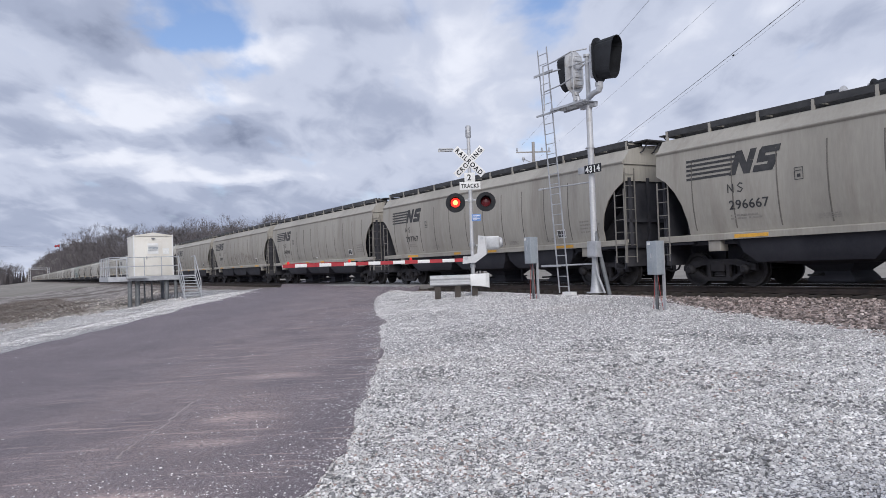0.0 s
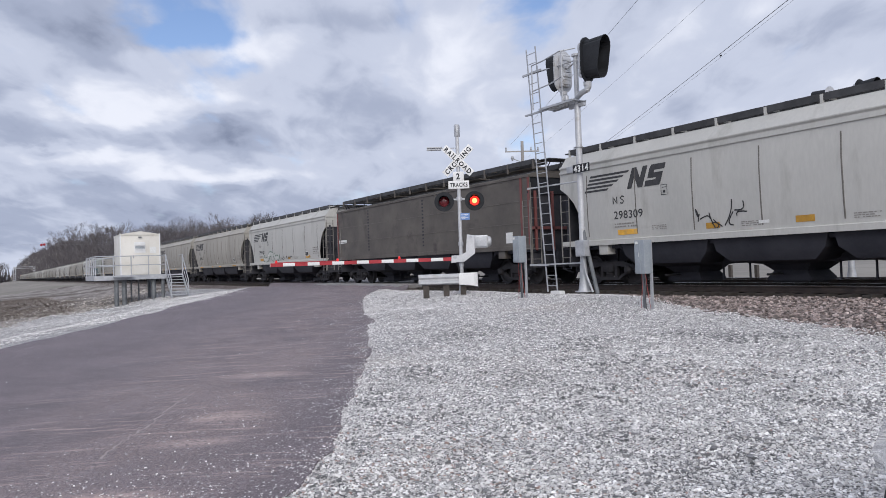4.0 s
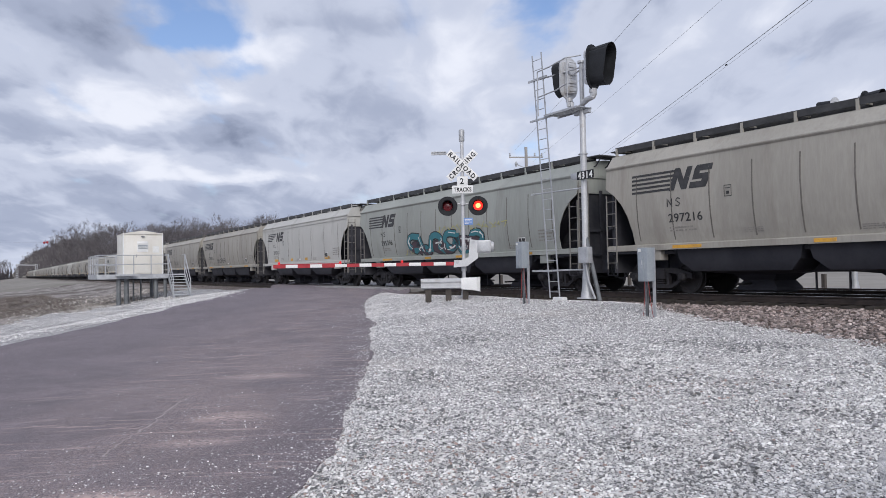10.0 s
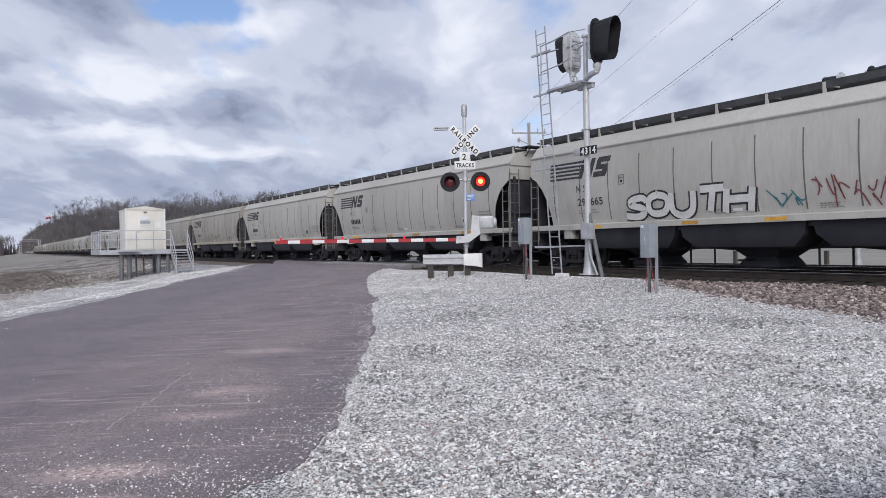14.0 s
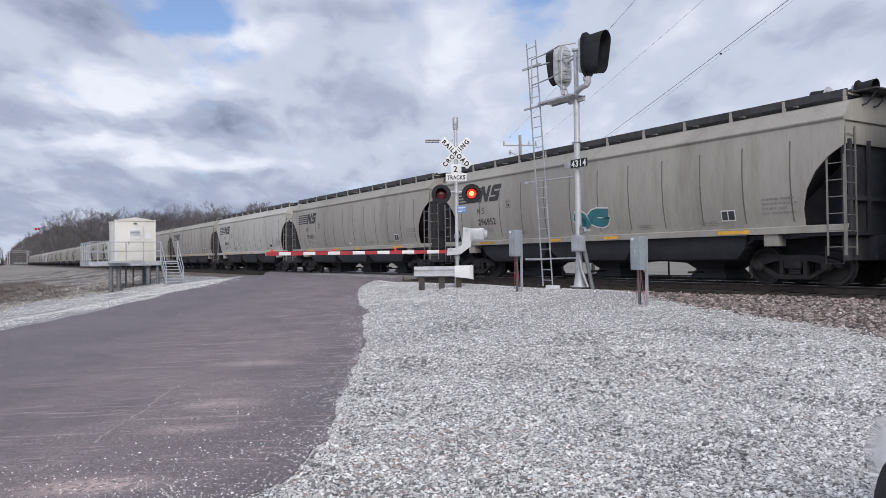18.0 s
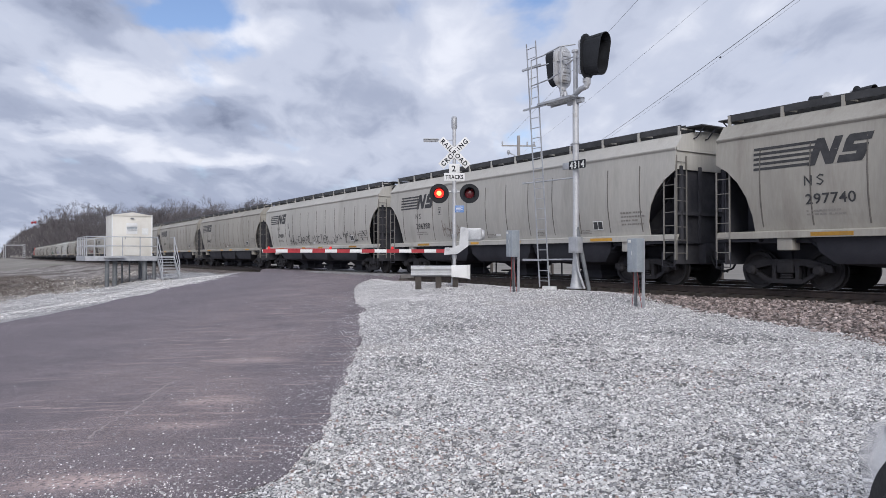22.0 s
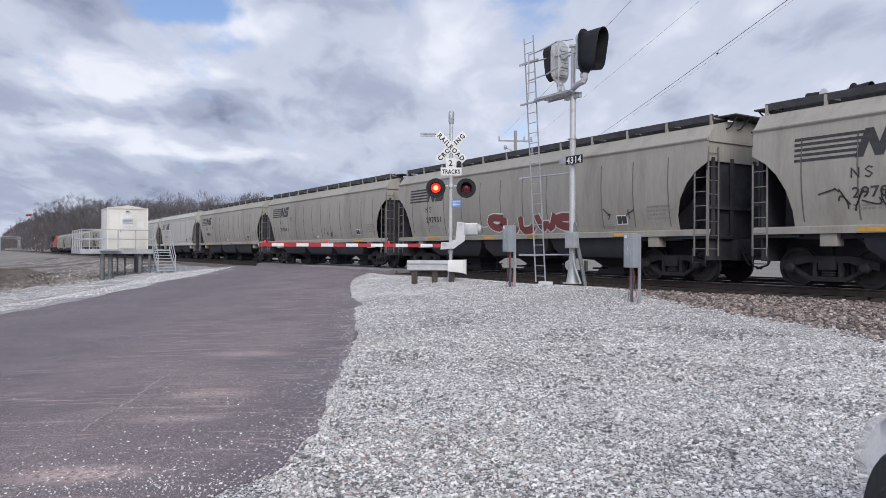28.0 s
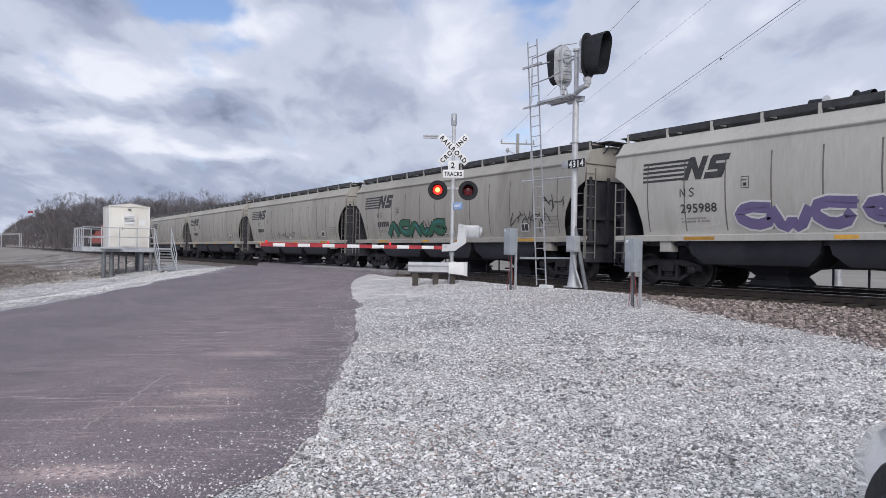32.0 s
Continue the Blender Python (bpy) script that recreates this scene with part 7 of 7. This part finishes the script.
CAR_AT, CAR_TURN = (0.615, 2.07), 137
build_car()


# ---- loose stone ----
def near_pad(rng):
    x, y = rng.uniform(-13.5, -0.3), rng.uniform(1.2, 12)
    d = math.hypot(x - 0.3, y + 0.4)
    if d < 2.1 or d > 13 or y > pad_edge(x) or off_right(x, y) < -0.3:
        return x, y, 0.0
    return x, y, min(1.0, (4.2 / d) ** 1.3) * (1 - smooth(8.5, 13, d)) * (1 if off_right(x, y) > 0 else math.exp(off_right(x, y) / 0.12))


def clumped(rng):
    x, y, w = near_pad(rng)
    return x, y, w * (0.10 + smooth(-0.1, 0.5, noise.noise((x * 1.5, y * 1.5, 11.0)) + 0.45 * noise.noise((x * 0.35, y * 0.35, 4.0))))


def along(x, y):
    """Metres along the road's right edge."""
    (ax, ay), (bx, by) = ROAD_R
    return ((x - ax) * (bx - ax) + (y - ay) * (by - ay)) / math.hypot(bx - ax, by - ay)


def reddish(rng):
    x, y, w = near_pad(rng)
    return x, y, w * (0.06 + math.exp(-((x + 4.4) ** 2 + (y - 2.0) ** 2) / 1.2) + 0.6 * math.exp(-((x + 5.0) ** 2 + (y - 6.0) ** 2) / 0.5))


def mid_pad(rng):
    x, y = rng.uniform(-30, -2), rng.uniform(4, 13.6)
    d = math.hypot(x - 0.3, y + 0.4)
    return x, y, 0.0 if y > pad_edge(x) + 0.25 or off_right(x, y) < -road_rag(along(x, y)) - 0.08 else 0.9 * smooth(6.5, 11, d)


def mid_clumped(rng):
    x, y, w = mid_pad(rng)
    return x, y, w * smooth(0.05, 0.45, noise.noise((x * 0.6, y * 0.6, 17.0))) * (1 - smooth(10, 16, math.hypot(x, y)))


def on_road(x, y):
    """Height of the crowned asphalt over the ground below it."""
    u = min(1.0, max(0.0, -off_right(x, y) / 8.0))
    return 0.012 + 0.0175 * (1 - (2 * u - 1) ** 2)


def strewn(rng):
    x, y = rng.uniform(-22, -3), rng.uniform(-1.5, 10.5)
    o = -off_right(x, y)
    d = math.hypot(x - 0.3, y + 0.4)
    return x, y, 0.0 if o < -0.2 or d < 3 else (math.exp(-(o + 0.15) / 0.25) + 0.10 * math.exp(-o / 1.1) * (0.4 + smooth(-0.1, 0.3, noise.noise((x * 0.9, y * 0.9, 6.0)))) + 0.004) * min(1.0, 7 / d) + 0.5 * math.exp(-((x + 4.9) ** 2 / 0.5 + (y - 0.25) ** 2 / 0.25)) + 0.5 * math.exp(-((x + 4.3) ** 2 + (y - 1.0) ** 2) / 0.3)


def shoulder(rng):
    x, y = rng.uniform(-44, -18), rng.uniform(-3, 11)
    o = off_left(x, y)
    return x, y, 0.0 if not 0 < o < 15 else (0.9 if o < 8.5 else 0.9 * math.exp(-(o - 8.5) / 2.0))


def by_track(rng):
    x, y = rng.uniform(-17, 1), rng.uniform(8.5, 16.6)
    return x, y, 0.0 if y < pad_edge(x) + rng.uniform(-0.15, 0.3) else 1.0


def bank(rng):
    x, y = rng.uniform(-62, -30), rng.uniform(-9, 12)
    o = off_left(x, y)
    return x, y, 0.0 if o < 7.5 + 0.3 * max(0, 6 - y) else 0.9 * math.exp(-max(0, o - 10) / 5)


stones("gravel", STONE, "pale grey crushed limestone chips", 98000, near_pad, (0.005, 0.0165), 1)
stones("gravel", STONE, "pale grey crushed limestone on the pad", 50000, mid_pad, (0.007, 0.019), 2)
stones("gravel", STONE, "white stone chips strewn on the asphalt", 11000, strewn, (0.0025, 0.0105), 3, on_road)
stones("gravel", STONE, "pale gravel along the road shoulder", 20000, shoulder, (0.010, 0.034), 4)
stones("gravel", DARKSTONE, "darker loose stones among the pale gravel", 9500, clumped, (0.006, 0.024), 8)
stones("gravel", DARKSTONE, "slate-grey stones strewn over the pad", 2200, mid_clumped, (0.010, 0.030), 14)
stones("gravel", REDSTONE, "reddish-brown pebbles among the pale gravel", 1800, reddish, (0.006, 0.018), 12)
stones("rubble", RUBBLE, "tan rubble and clods on the bank below the hut", 6500, bank, (0.02, 0.10), 6)
stones("ballast", BALLAST_STONE, "brown and tan ballast stones beside the rails", 15000, by_track, (0.02, 0.05), 5)


# ---- what moves ----
def motions():
    times = sorted({round(float(t), 2) for t in np.arange(0, 32.01, 0.5)} | {21.1, 21.2, 21.3, 21.4, 21.6, 21.7, 21.8, 21.9, 30.1, 30.2, 30.3, 30.4, 30.6, 30.7, 30.8, 30.9})
    for car, x0 in CARS:
        walk(car, [(t, pose(x0 + SPEED * t + lerp(t, *DRIFT), TRACK_Y, 0)) for t in times])
    # all wheelsets roll alike: one action for each place of a wheelset on its bogie
    turn = SPEED / 0.482 / FPS
    done = {}
    for car, _ in CARS:
        for o in car.children_recursive:
            if not o.name.startswith("wheelset"):
                continue
            key = round(o.location.x, 2)
            if key not in done:
                spot = o.location.copy()
                walk(o, [(i / FPS, pose(spot.x, 0, spot.z, 0, math.degrees(turn * i) % 360, 0)) for i in range(32 * FPS + 1)])
                done[key] = o
            else:
                first = done[key].animation_data
                o.rotation_mode = "QUATERNION"
                o.animation_data_create()
                o.animation_data.action = first.action
                o.animation_data.action_slot = first.action_slot
    # the two crossing lamps light in turn
    half, first = 0.5174, 2.985 - 6 * 0.5174
    rows, t, k = [(0, pose(-0.48, 0, 2.90))], first + half, 1
    while t < 32:
        a, b = (0.48, -0.48) if k % 2 == 0 else (-0.48, 0.48)
        rows += [(t - 1 / FPS, pose(a, 0, 2.90)), (t, pose(b, 0, 2.90))]
        t, k = t + half, k + 1
    rows.append((32, pose(-0.48, 0, 2.90)))
    walk(FLASH[0], rows)


motions()
